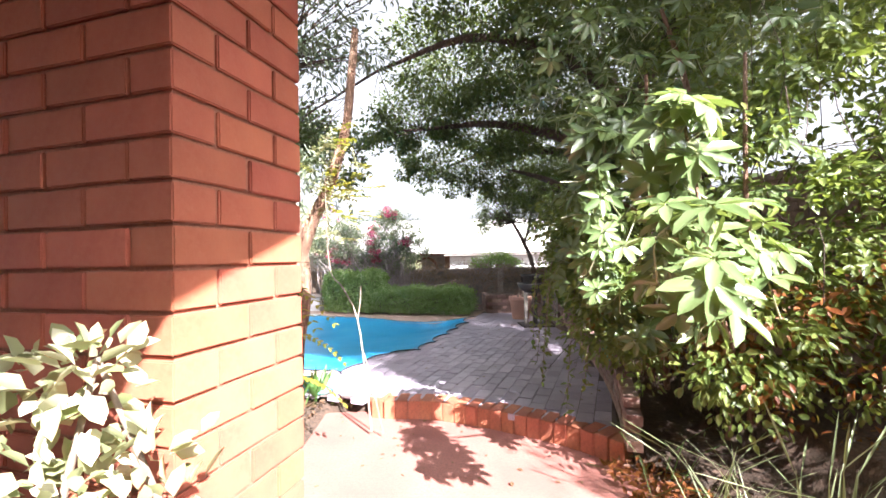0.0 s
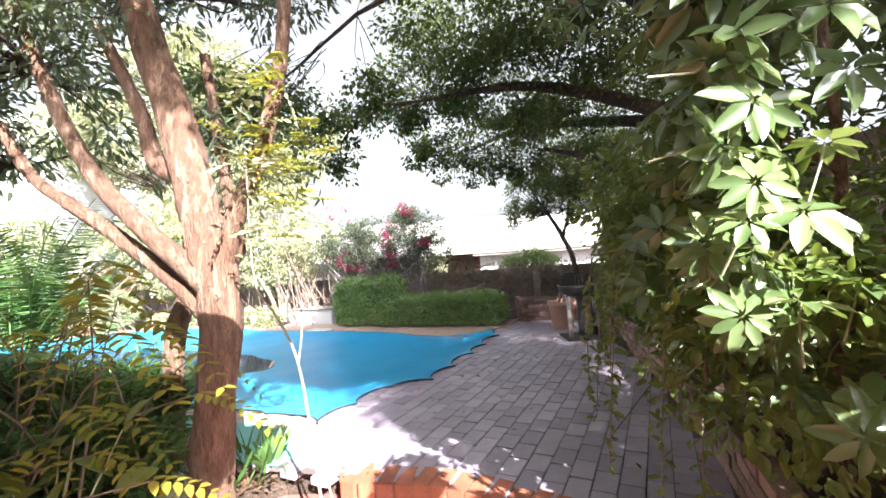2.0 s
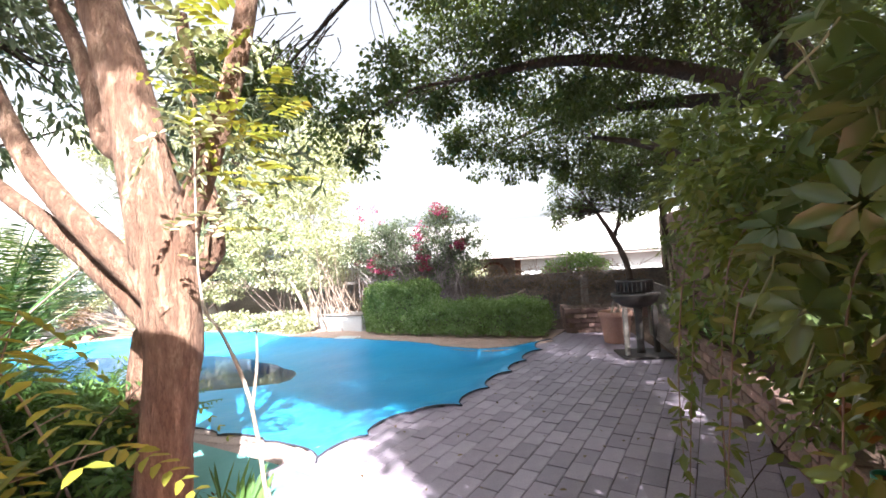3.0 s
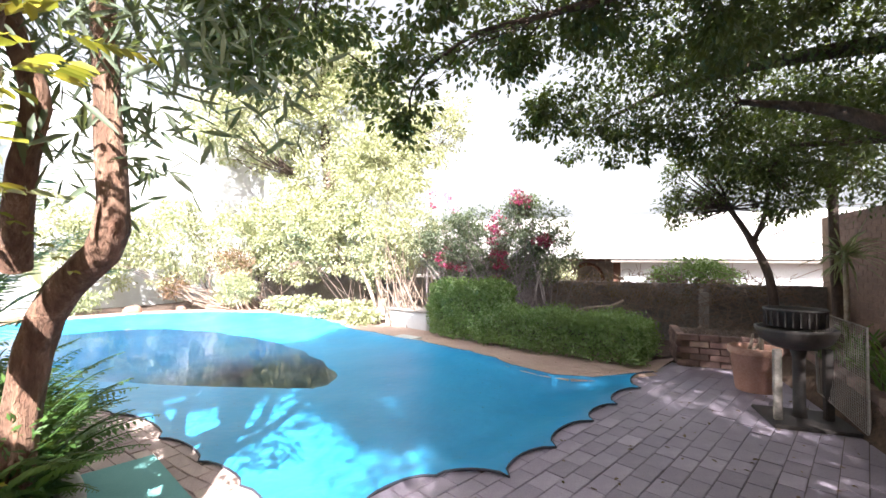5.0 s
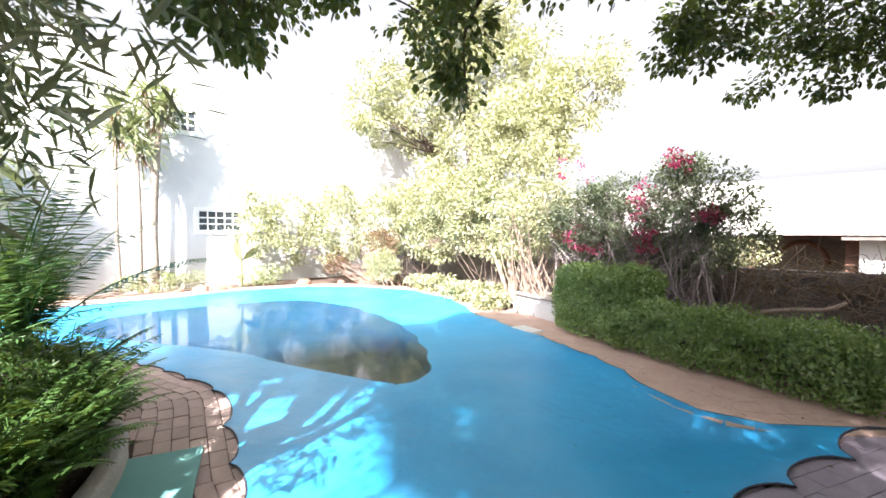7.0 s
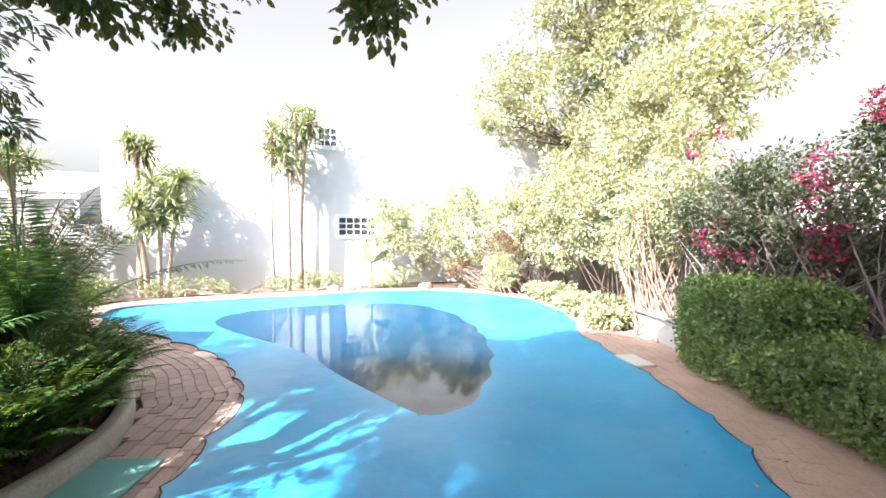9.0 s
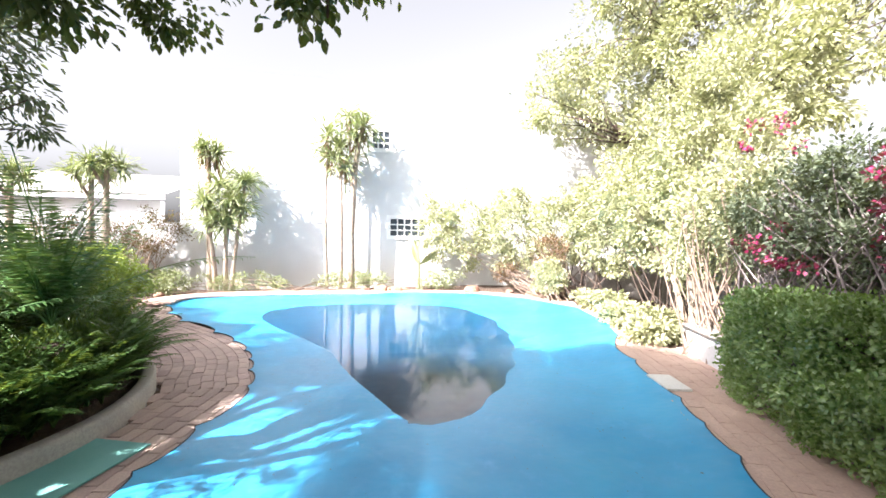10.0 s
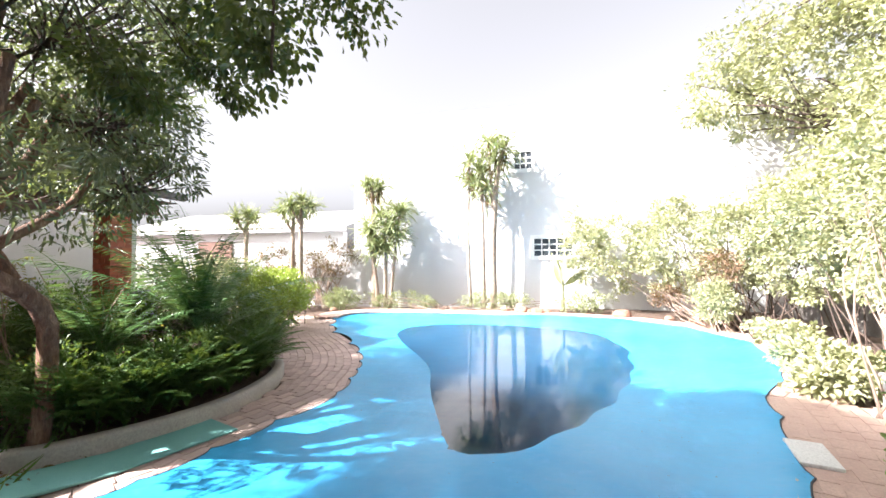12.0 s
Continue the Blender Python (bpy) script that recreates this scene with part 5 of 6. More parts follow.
    # visible crown, plus unseen masses at low y added to shade deck and pool
    blobs = [((2.4, 9.0, 3.6), (1.7, 1.6, 0.75)), ((1.0, 7.6, 3.75), (1.5, 1.5, 0.6)), ((3.0, 6.5, 3.9), (1.6, 1.6, 0.8)), ((0.6, 5.8, 4.1), (1.5, 1.3, 0.55)), ((2.2, 4.6, 4.3), (1.7, 1.5, 0.6)),
             ((0.6, 9.3, 3.45), (1.0, 0.8, 0.55)), ((2.6, 10.6, 3.1), (1.1, 0.9, 0.8)), ((3.2, 9.4, 2.7), (0.9, 1.1, 0.8)), ((-0.3, 7.1, 3.7), (0.8, 0.9, 0.45)), ((1.9, 3.0, 4.6), (1.2, 1.2, 0.5)), ((3.0, 5.0, 5.2), (2.6, 2.2, 0.5)), ((1.2, 6.6, 4.9), (2.2, 2.0, 0.5)), ((5.5, 3.0, 5.0), (2.0, 2.5, 0.6)), ((0.3, 2.9, 4.7), (1.5, 1.3, 0.3)), ((2.7, 1.1, 4.7), (1.1, 1.6, 0.35)), ((4.2, 0.8, 4.6), (1.2, 2.0, 0.4)), ((-0.3, 4.2, 4.9), (1.2, 1.0, 0.3)), ((3.2, 1.9, 4.2), (1.3, 1.3, 0.6)), ((5.1, -2.7, 4.4), (1.3, 1.3, 0.3)), ((-0.9, 2.2, 5.0), (1.3, 0.9, 0.3)), ((0.9, 1.9, 5.0), (0.9, 0.8, 0.3)),
             ((4.4, 8.0, 4.6), (1.6, 2.4, 0.9)), ((4.6, 4.8, 4.4), (1.5, 2.0, 0.8)), ((4.7, 2.8, 3.4), (0.9, 1.0, 0.9))]
    me, c = cloud(blobs, 2700, 0.28, 76, 51, (0.045, 0.08), 0.55, sag=0.35, shape="chip")
    hub = np.vstack([curve(b[0], 10) for b in boughs])
    # out-of-view leaf masses, placed only to keep sun off pool and terrace
    upper, _ = cloud([((2.85, 0.75, 5.3), (1.0, 0.45, 0.2)), ((2.05, 0.35, 5.3), (0.6, 0.25, 0.15)), ((0.15, 0.45, 5.3), (0.35, 0.5, 0.15)), ((1.3, 0.8, 5.3), (0.45, 0.3, 0.15)), ((3.35, -0.65, 5.3), (0.5, 0.75, 0.2)), ((3.5, 0.2, 5.3), (0.5, 0.5, 0.2)), ((1.4, 2.7, 5.0), (1.6, 1.1, 0.35)), ((-0.1, 4.0, 5.1), (1.0, 0.8, 0.3)), ((3.0, 3.6, 5.2), (1.2, 1.2, 0.3))], 1150, 0.28, 70, 53, (0.05, 0.08), 0.55, shape="chip")
    hang = [((-1.85, 5.1, 2.75), (0.35, 0.25, 0.4)), ((-2.4, 5.4, 3.1), (0.4, 0.4, 0.35)), ((-0.45, 8.4, 3.15), (0.45, 0.4, 0.35)), ((-1.45, 6.5, 2.95), (0.25, 0.22, 0.55)), ((-1.4, 6.48, 2.45), (0.15, 0.15, 0.25)), ((-0.1, 9.5, 3.05), (0.45, 0.3, 0.3)), ((0.55, 9.3, 2.95), (0.5, 0.4, 0.35)), ((-0.9, 5.7, 3.15), (0.3, 0.25, 0.22)), ((-2.0, 5.9, 3.3), (0.5, 0.4, 0.3)), ((1.3, 9.2, 2.9), (0.5, 0.5, 0.35)), ((-1.9, 6.6, 3.1), (0.3, 0.3, 0.2)), ((1.1, 6.9, 3.1), (0.6, 0.7, 0.25)), ((-0.8, 7.0, 3.3), (0.6, 0.4, 0.25))]
    me2, c2 = cloud(hang, 260, 0.15, 46, 52, (0.045, 0.075), 0.6, sag=0.7)
    boughs.append(([(-0.3, 6.7, 3.4), (-0.9, 6.6, 3.3), (-1.4, 6.5, 2.9), (-1.42, 6.5, 2.4)], [0.025, 0.006]))
    boughs.append(([(-0.8, 5.2, 3.7), (-1.4, 5.5, 3.5), (-2.0, 5.9, 3.3), (-1.9, 6.5, 3.15)], [0.02, 0.006]))
    tree("shade_tree", "large dark-leaved shade tree with boughs reaching over the terrace and pool", (4.6, 7.6, -0.1), [trunk] + boughs, M_BARKD,
         [("crown", "dense dark green small leaves, with unseen masses added for shade", me, L_CANOPY), ("hanging_sprays", "drooping leafy branch ends", me2, L_CANOPY), ("upper_crown", "unseen leaf masses added to block sun from pool and terrace", upper, L_CANOPY), ("twigs", "", twigs(np.vstack([c[::4], c2[::3]]), hub, 5, None, 0.006), M_BARKD)], 0.05, 12)


def small_tree():
    trunk = ([(2.5, 11.1, 0.0), (2.42, 11.0, 1.0), (2.19, 11.0, 1.66), (1.9, 11.0, 2.2), (1.6, 11.0, 2.7)], [0.07, 0.06, 0.055, 0.035, 0.02])
    fork = ([(2.19, 11.0, 1.66), (2.35, 11.0, 2.1), (2.4, 11.0, 2.8), (2.3, 11.0, 3.3)], [0.04, 0.03, 0.02])
    blobs = [((1.55, 11.0, 2.6), (0.6, 0.5, 0.6)), ((2.3, 11.0, 3.0), (0.9, 0.6, 0.5)), ((1.25, 11.0, 2.2), (0.3, 0.3, 0.3)), ((2.5, 11.0, 2.3), (0.5, 0.5, 0.4))]
    me, c = cloud(blobs, 170, 0.16, 42, 61, (0.045, 0.075), 0.5, sag=0.5)
    tree("small_tree", "slender leaning tree with drooping dark leaves by the back wall", (2.5, 11.1, 0), [trunk, fork], M_BARKD, [("crown", "", me, L_CANOPY), ("twigs", "", twigs(c, [(2.19, 11, 1.66), (1.9, 11, 2.2), (2.4, 11, 2.8)], 2), M_BARKD)])
    tree("small_tree", "thin upright stem with few dark leaves by the brick wall", (3.2, 10.9, 0), [([(3.2, 10.9, 0), (3.15, 10.9, 1.2), (3.1, 10.9, 3.4)], [0.08, 0.05])], M_BARKD,
         [("crown", "", cloud([((3.0, 10.8, 3.0), (0.7, 0.5, 0.6))], 60, 0.16, 40, 62, (0.045, 0.075), 0.5, sag=0.5)[0], L_CANOPY)])


def hedge(name, label, boxes, seed, leaf, n, mat, core=M_BARKD):
    t = thing(name, label, "hedge", (boxes[0][0], boxes[0][2], 0))
    rng = np.random.default_rng(seed)
    pts, ways, ups = [], [], []
    tw = []
    for x0, x1, y0, y1, z0, z1, turn in boxes:
        c = np.array([(x0 + x1) / 2, (y0 + y1) / 2])
        lx, ly, lz = (x1 - x0), (y1 - y0), (z1 - z0)
        areas = np.array([lx * lz, lx * lz, ly * lz, ly * lz, lx * ly])
        k = rng.choice(5, n, p=areas / areas.sum())
        u, v = rng.uniform(-0.5, 0.5, n), rng.uniform(-0.5, 0.5, n)
        nrm = np.array([(0, -1, 0), (0, 1, 0), (-1, 0, 0), (1, 0, 0), (0, 0, 1)], float)[k]
        p = np.zeros((n, 3))
        p[:, 0] = np.where(k < 2, u * lx, np.where(k < 4, nrm[:, 0] * lx / 2, u * lx))
        p[:, 1] = np.where(k < 2, nrm[:, 1] * ly / 2, np.where(k < 4, u * ly, v * ly))
        p[:, 2] = np.where(k < 4, v * lz, lz / 2)
        wave = 0.045 * rng.normal(size=n) + 0.05 * np.sin(p[:, 0] * 5 + seed) * np.cos(p[:, 1] * 6) + 0.04 * np.sin(p[:, 2] * 9 + p[:, 0] * 7)
        depth = rng.exponential(0.045, n)
        p = p + nrm * (wave - depth)[:, None]
        # round the corners
        q = p / (np.array([lx, ly, lz]) / 2)
        over = np.clip(np.sort(np.abs(q), axis=1)[:, 1] - 0.82, 0, 1)
        p -= nrm * (over * 0.6 * 0.18)[:, None]
        w = nrm + 0.9 * rng.normal(size=p.shape) + (0, 0, 0.25)
        ct, st = math.cos(turn), math.sin(turn)
        P = np.column_stack([c[0] + p[:, 0] * ct - p[:, 1] * st, c[1] + p[:, 0] * st + p[:, 1] * ct, (z0 + z1) / 2 + p[:, 2]])
        W = np.column_stack([w[:, 0] * ct - w[:, 1] * st, w[:, 0] * st + w[:, 1] * ct, w[:, 2]])
        N = np.column_stack([nrm[:, 0] * ct - nrm[:, 1] * st, nrm[:, 0] * st + nrm[:, 1] * ct, nrm[:, 2]])
        pts.append(P), ways.append(W), ups.append(N)
        for i in range(int(24 * lx)):
            b = np.array([rng.uniform(-0.45, 0.45) * lx, rng.uniform(-0.3, 0.3) * ly, -lz / 2])
            e = b + (rng.normal() * 0.15, rng.normal() * 0.1, lz * rng.uniform(0.6, 0.92))
            r2 = lambda s: np.array([c[0] + s[0] * ct - s[1] * st, c[1] + s[0] * st + s[1] * ct, (z0 + z1) / 2 + s[2]])
            tw.append((curve([r2(b), r2((b + e) / 2), r2(e)], 5), [0.010, 0.004]))
        # solid dark block in place of the shaded, twiggy depth behind the leaves
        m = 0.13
        part("inner_growth", boxed(x0 + m, x1 - m, y0 + m, y1 - m, max(z0, 0) + 0.1, z1 - m, turn, 0.05), core, t, "dark block standing in for twigs and shade inside the hedge")
    part("leaves", leaves("leaves", np.vstack(pts), np.vstack(ways), rng.uniform(leaf * 0.7, leaf * 1.3, sum(map(len, pts))), 0.62, np.vstack(ups), seed=seed, tilt=0.5), mat, t)
    part("stems", tubes("stems", tw, 4), M_BARKD, t, "dark twiggy stems")


def bush(name, label, at, blobs, count, radius, per, seed, size, mat, stem=M_TWIG, stems=20, width=0.5, shape="chip", flowers=None, sag=0.2, cat="shrub", spread_r=0.4):
    t = thing(name, label, cat, at)
    me, c = cloud(blobs, count, radius, per, seed, size, width, sag=sag, shape=shape)
    part("leaves", me, mat, t)
    rng = np.random.default_rng(seed)
    lines = []
    for i in range(stems):
        b = np.array(at, float) + np.clip(rng.normal(size=3), -1.2, 1.2) * (spread_r, spread_r * 0.6, 0)
        e = c[rng.integers(len(c))]
        m = (b + e) / 2 + rng.normal(size=3) * 0.12
        lines.append((curve([b, m, e], 8), [0.014, 0.004]))
    part("stems", tubes("stems", lines, 5), stem, t, "tangled stems")
    if flowers:
        fb, fc, fs = flowers
        me, _ = cloud(fb, fc, 0.09, 30, seed + 1, fs, 0.8, shape="chip")
        part("flowers", me, M_PETAL, t, "magenta-red flower bracts")
    return t


def blade_head(at, n, length, seed, droop=0.7, width=0.09):
    """A head of long blades, bent over at the tips: (points, ways, sizes) for two-part blades."""
    rng = np.random.default_rng(seed)
    d = rng.normal(size=(n, 3))
    d[:, 2] = d[:, 2] * 0.8 + 0.35
    d /= np.linalg.norm(d, axis=1)[:, None]
    L = length * rng.uniform(0.75, 1.1, n)
    a = np.array(at) + rng.normal(size=(n, 3)) * 0.03
    mid = a + d * (L * 0.55)[:, None]
    d2 = d + np.array([0, 0, -droop]) * rng.uniform(0.3, 1.3, (n, 1))
    up = np.cross(np.cross(d, (0, 0, 1)), d)
    return a, d, L * 0.62, mid, d2, L * 0.5


def yucca(name, label, base, heads, lines, seed, length=0.55, n=90, dry=True, cat="yucca"):
    t = thing(name, label, cat, base)
    for p, r in lines:
        part("trunk", tubes("trunk", [(curve(p, 12), r)], 9, 0.05), M_BARKP, t, "pale ringed trunk")
    for i, h in enumerate(heads):
        a, d, l, m, d2, l2 = blade_head(h, n, length, seed + i)
        part("head", leaves("head", np.vstack([a, m]), np.vstack([d, d2]), np.concatenate([l, l2]), 0.13, seed=seed, tilt=0.3), L_YUCCA, t, "arching sword leaves")
        if dry:
            rng = np.random.default_rng(seed + 50 + i)
            k = n // 2
            p = np.array(h) + rng.normal(size=(k, 3)) * (0.06, 0.06, 0.12) - (0, 0, 0.15)
            part("dry_skirt", leaves("skirt", p, rng.normal(size=(k, 3)) * 0.5 + (0, 0, -1), rng.uniform(0.25, 0.45, k), 0.10, seed=seed), L_DRY, t, "hanging dead leaves")
    return t


def ferns():
    """The raised bed inside the kerb: cycad fronds, sword ferns, dense low shrubs."""
    c = thing("cycad", "cycad with long stiff dark fronds rising from the fern bed", "cycad", (-3.3, 4.3, 0.1))
    part("trunk", turned([(0.001, 0.5), (0.13, 0.45), (0.17, 0.2), (0.15, -0.05)], 14, (-3.3, 4.3, 0.1)), M_BARKD, c)
    frond_set(c, (0, 0, 0.62), 30, 1.45, 40, 0.22, 0.12, (1.22, 0.4), L_CYCAD, 5)
    f = thing("cycad", "second cycad with arching dark fronds near the garden tree", "cycad", (-2.75, 3.75, 0.0))
    frond_set(f, (0, 0, 0.5), 22, 1.2, 36, 0.18, 0.12, (1.2, 0.25), L_CYCAD, 6)
    h = thing("cycad", "third cycad with long arching fronds close to the kerb", "cycad", (-3.9, 3.95, 0.0))
    frond_set(h, (0, 0, 0.5), 24, 1.3, 38, 0.20, 0.12, (1.2, 0.35), L_CYCAD, 8)
    spots = [(-2.35, 3.9), (-2.7, 4.25), (-3.1, 4.35), (-3.5, 4.35), (-3.9, 4.25), (-4.25, 4.0), (-4.6, 3.7), (-2.3, 3.75), (-2.75, 4.0), (-3.3, 4.1), (-2.1, 4.15), (-4.4, 3.7), (-5.0, 3.4), (-2.1, 3.3), (-2.5, 2.9), (-5.3, 2.9), (-4.0, 4.1), (-2.9, 4.4), (-3.7, 4.4)]
    first = thing("sword_fern", "bushy green sword fern crowding the kerb of the bed", "fern", (-2.35, 3.9, 0.05), "ferns along the kerb")
    frond_set(first, (0, 0, 0), 24, 0.68, 26, 0.085, 0.34, (1.45, 0.1), L_FERN, 15)
    rng = random.Random(17)
    lip = curve(KERB[3:11], 17)
    side = np.gradient(lip, axis=0)
    side = np.column_stack([-side[:, 1], side[:, 0]]) / np.hypot(*side.T)[:, None]
    for p, q in zip(lip, side):
        s = rng.uniform(0.8, 1.1)
        copy_thing(first, pose(p[0] + 0.24 * q[0], p[1] + 0.24 * q[1], rng.uniform(0.02, 0.12), 0, 0, rng.uniform(0, 360)) @ Matrix.Diagonal((s, s, s, 1)))
    for x, y in spots[1:]:
        s = rng.uniform(0.75, 1.0)
        copy_thing(first, pose(x, y, rng.choice((0.03, 0.05, 0.15)), 0, 0, rng.uniform(0, 360)) @ Matrix.Diagonal((s, s, s, 1)))
    bush("fern_bed_shrub", "dense dark green feathery shrub filling the raised bed", (-3.2, 3.6, 0.0),
         [((-2.5, 4.15, 0.36), (0.4, 0.28, 0.3)), ((-3.0, 4.3, 0.38), (0.5, 0.25, 0.3)), ((-3.6, 4.3, 0.38), (0.5, 0.25, 0.32)), ((-4.2, 4.05, 0.4), (0.5, 0.28, 0.34)), ((-4.8, 3.6, 0.6), (0.5, 0.5, 0.45)), ((-3.9, 3.3, 0.7), (0.8, 0.5, 0.35)), ((-3.3, 2.7, 0.8), (0.9, 0.6, 0.4)), ((-5.4, 2.9, 0.6), (0.6, 0.6, 0.5)), ((-2.15, 4.05, 0.45), (0.25, 0.25, 0.38))],
         900, 0.15, 44, 71, (0.03, 0.06), L_FERN, M_BARKD, 60, 0.35, sag=0.1, spread_r=0.45)
    bush("bright_shrub", "sunlit yellow-green clipped shrub behind the fern bed", (-7.9, 2.2, 0.0),
         [((-7.9, 2.2, 0.8), (1.1, 0.65, 0.5)), ((-7.0, 2.3, 0.95), (0.9, 0.6, 0.4)), ((-8.8, 1.5, 0.75), (0.9, 0.6, 0.45)), ((-6.2, 3.2, 0.7), (0.7, 0.5, 0.4))], 460, 0.15, 46, 72, (0.04, 0.07), L_LIME, M_BARKD, 30, spread_r=0.4)
    # grassy blades near the kerb and the tree's foot
    g = thing("strap_plant", "clump of strap-leaved plants at the foot of the tree", "plant", (-1.3, 4.0, -0.1))
    rr = np.random.default_rng(5)
    n = 60
    b = np.column_stack([rr.normal(-1.6, 0.2, n), rr.normal(4.0, 0.2, n), np.full(n, -0.1)])
    part("blades", leaves("blades", b, np.column_stack([rr.normal(size=n) * 0.5, rr.normal(size=n) * 0.5, np.full(n, 0.9)]), rr.uniform(0.18, 0.36, n), 0.08, seed=3), L_FERN, g)
    a = thing("aloe", "spiky green aloe with upright fleshy leaves by the path", "aloe", (-1.3, 4.05, -0.1))
    n = 16
    w = np.column_stack([rr.normal(size=n) * 0.45, rr.normal(size=n) * 0.45, np.full(n, 1.0)])
    part("leaves", leaves("leaves", np.tile([-1.3, 4.05, -0.06], (n, 1)), w, rr.uniform(0.2, 0.34, n), 0.16, seed=4, tilt=0.3), L_FERN, a)
    u = thing("underplanting", "dark tangled low plants and leaves between tree and veranda", "plant", (-2.4, 2.6, -0.05))
    me, c = cloud([((-2.9, 3.2, 0.35), (0.5, 0.7, 0.35)), ((-3.0, 2.2, 0.5), (0.8, 0.7, 0.5)), ((-2.0, 3.6, 0.25), (0.35, 0.4, 0.3))], 200, 0.15, 34, 73, (0.05, 0.10), 0.4, sag=0.2)
    part("leaves", me, L_FERN, u)
    b = thing("broadleaf_plant", "broad-leaved potted plant with yellow-edged drooping leaves", "plant", (-1.66, 2.92, 0.12))
    n = 14
    rr2 = np.random.default_rng(12)
    pt = np.tile([-1.66, 2.92, 0.48], (n, 1)) + rr2.normal(size=(n, 3)) * (0.14, 0.14, 0.16)
    part("leaves", leaves("leaves", pt, rr2.normal(size=(n, 3)) + (0.2, -0.2, -0.3), rr2.uniform(0.12, 0.2, n), 0.6, seed=8), L_VINE, b)
    part("stem", tubes("stem", [([(-1.66, 2.92, 0.05), p], [0.006, 0.003]) for p in pt[:8]], 5), L_SUNLIT, b)


def grass_tuft(at, n, length, seed, label, mat=None, width=0.035):
    t = thing("grass_tuft", label, "grass", at)
    rr = np.random.default_rng(seed)
    b = np.array(at) + rr.normal(size=(n, 3)) * (0.09, 0.09, 0)
    d = np.column_stack([rr.normal(size=n) * 0.4, rr.normal(size=n) * 0.4, np.ones(n)])
    L = rr.uniform(0.5, 1, n) * length
    m = b + d / np.linalg.norm(d, axis=1)[:, None] * (L * 0.6)[:, None]
    d2 = d * (1.6, 1.6, 0.4)
    part("blades", leaves("blades", np.vstack([b, m]), np.vstack([d, d2]), np.concatenate([L * 0.66, L * 0.5]), width, seed=seed, tilt=0.2), mat or L_YUCCA, t)


def back_garden():
    bush("bougainvillea", "tall grey-green bougainvillea with magenta bracts and bare lower stems", (-1.9, 11.1, 0),
         [((-1.2, 10.9, 1.95), (0.75, 0.5, 0.6)), ((-2.7, 10.9, 1.75), (0.75, 0.5, 0.45)), ((-1.9, 11.0, 1.6), (1.2, 0.5, 0.5)), ((-1.4, 11, 2.4), (0.4, 0.3, 0.25)), ((-1.9, 11.0, 1.1), (1.1, 0.4, 0.35)), ((-2.9, 10.9, 1.75), (0.75, 0.5, 0.6)), ((-2.4, 10.9, 1.4), (0.9, 0.4, 0.5)), ((-0.8, 10.9, 1.5), (0.5, 0.4, 0.5)), ((-2.2, 10.9, 2.1), (0.7, 0.4, 0.3))], 900, 0.13, 38, 81, (0.035, 0.065), L_GREY, M_GREYTWIG, 340,
         flowers=([((-1.75, 10.45, 1.75), (0.14, 0.12, 0.6)), ((-1.7, 10.45, 1.3), (0.16, 0.1, 0.3)),  ((-1.35, 10.6, 2.5), (0.3, 0.2, 0.15)), ((-0.95, 10.5, 1.75), (0.15, 0.1, 0.12)), ((-2.6, 10.5, 1.35), (0.3, 0.1, 0.2))], 46, (0.03, 0.05)), spread_r=0.9)
    bush("red_creeper", "red-tinged creeper spilling off the bougainvillea by the pool corner", (-3.6, 11.0, 0),
         [((-3.5, 10.9, 1.9), (0.7, 0.5, 0.6)), ((-4.2, 11.2, 1.6), (0.6, 0.5, 0.7))], 170, 0.17, 34, 82, (0.04, 0.07), L_SUNLIT, M_TWIG, 40, spread_r=0.4,
         flowers=([((-2.9, 10.6, 2.5), (0.4, 0.2, 0.3)), ((-3.0, 10.5, 1.5), (0.4, 0.2, 0.3))], 7, (0.03, 0.05)))
    n = "dry leafless grey creeper matted along the old garden wall"
    t = thing("dry_creeper", n, "creeper", (0.3, 11.6, 0.5))
    rng = np.random.default_rng(83)
    lines = []
    for i in range(900):
        x = rng.uniform(-4.0, 2.9)
        a = np.array([x, rng.uniform(11.35, 11.72), rng.uniform(0.35, 1.12)])
        b = a + rng.normal(size=3) * (0.32, 0.07, 0.25) + (0, -0.03, -0.12)
        lines.append((curve([a, (a + b) / 2 + rng.normal(size=3) * (0.05, 0.04, 0.08), b], 6), [0.007, 0.003]))
    part("stems", tubes("stems", lines, 4), M_TWIG, t)
    me, c = cloud([((-2, 11.55, 0.95), (2.2, 0.15, 0.25)), ((1.0, 11.55, 0.9), (2.0, 0.15, 0.25))], 150, 0.14, 20, 84, (0.03, 0.05), 0.5)
    part("dead_leaves", me, L_DRY, t, "withered brown leaves")
    part("bare_branch", tubes("branch", [(curve([(-0.6, 11.2, 0.4), (-0.2, 10.9, 0.55), (0.15, 10.7, 0.62), (0.35, 10.7, 0.72)], 10), [0.035, 0.02])], 7, 0.05), M_BARKP, t, "pale sawn branch")
    part("post", boxed(1.55, 1.68, 11.45, 11.58, 0, 0.85, 0.1, 0.01), M_CONC, t, "short pale post", smooth=False)
    bush("topiary_bush", "rounded clipped green bush rising above the back wall", (1.6, 12.5, 0.0), [((1.6, 12.5, 1.0), (0.85, 0.6, 0.45))], 260, 0.14, 50, 85, (0.04, 0.06), L_HEDGE, M_BARKD, 14)
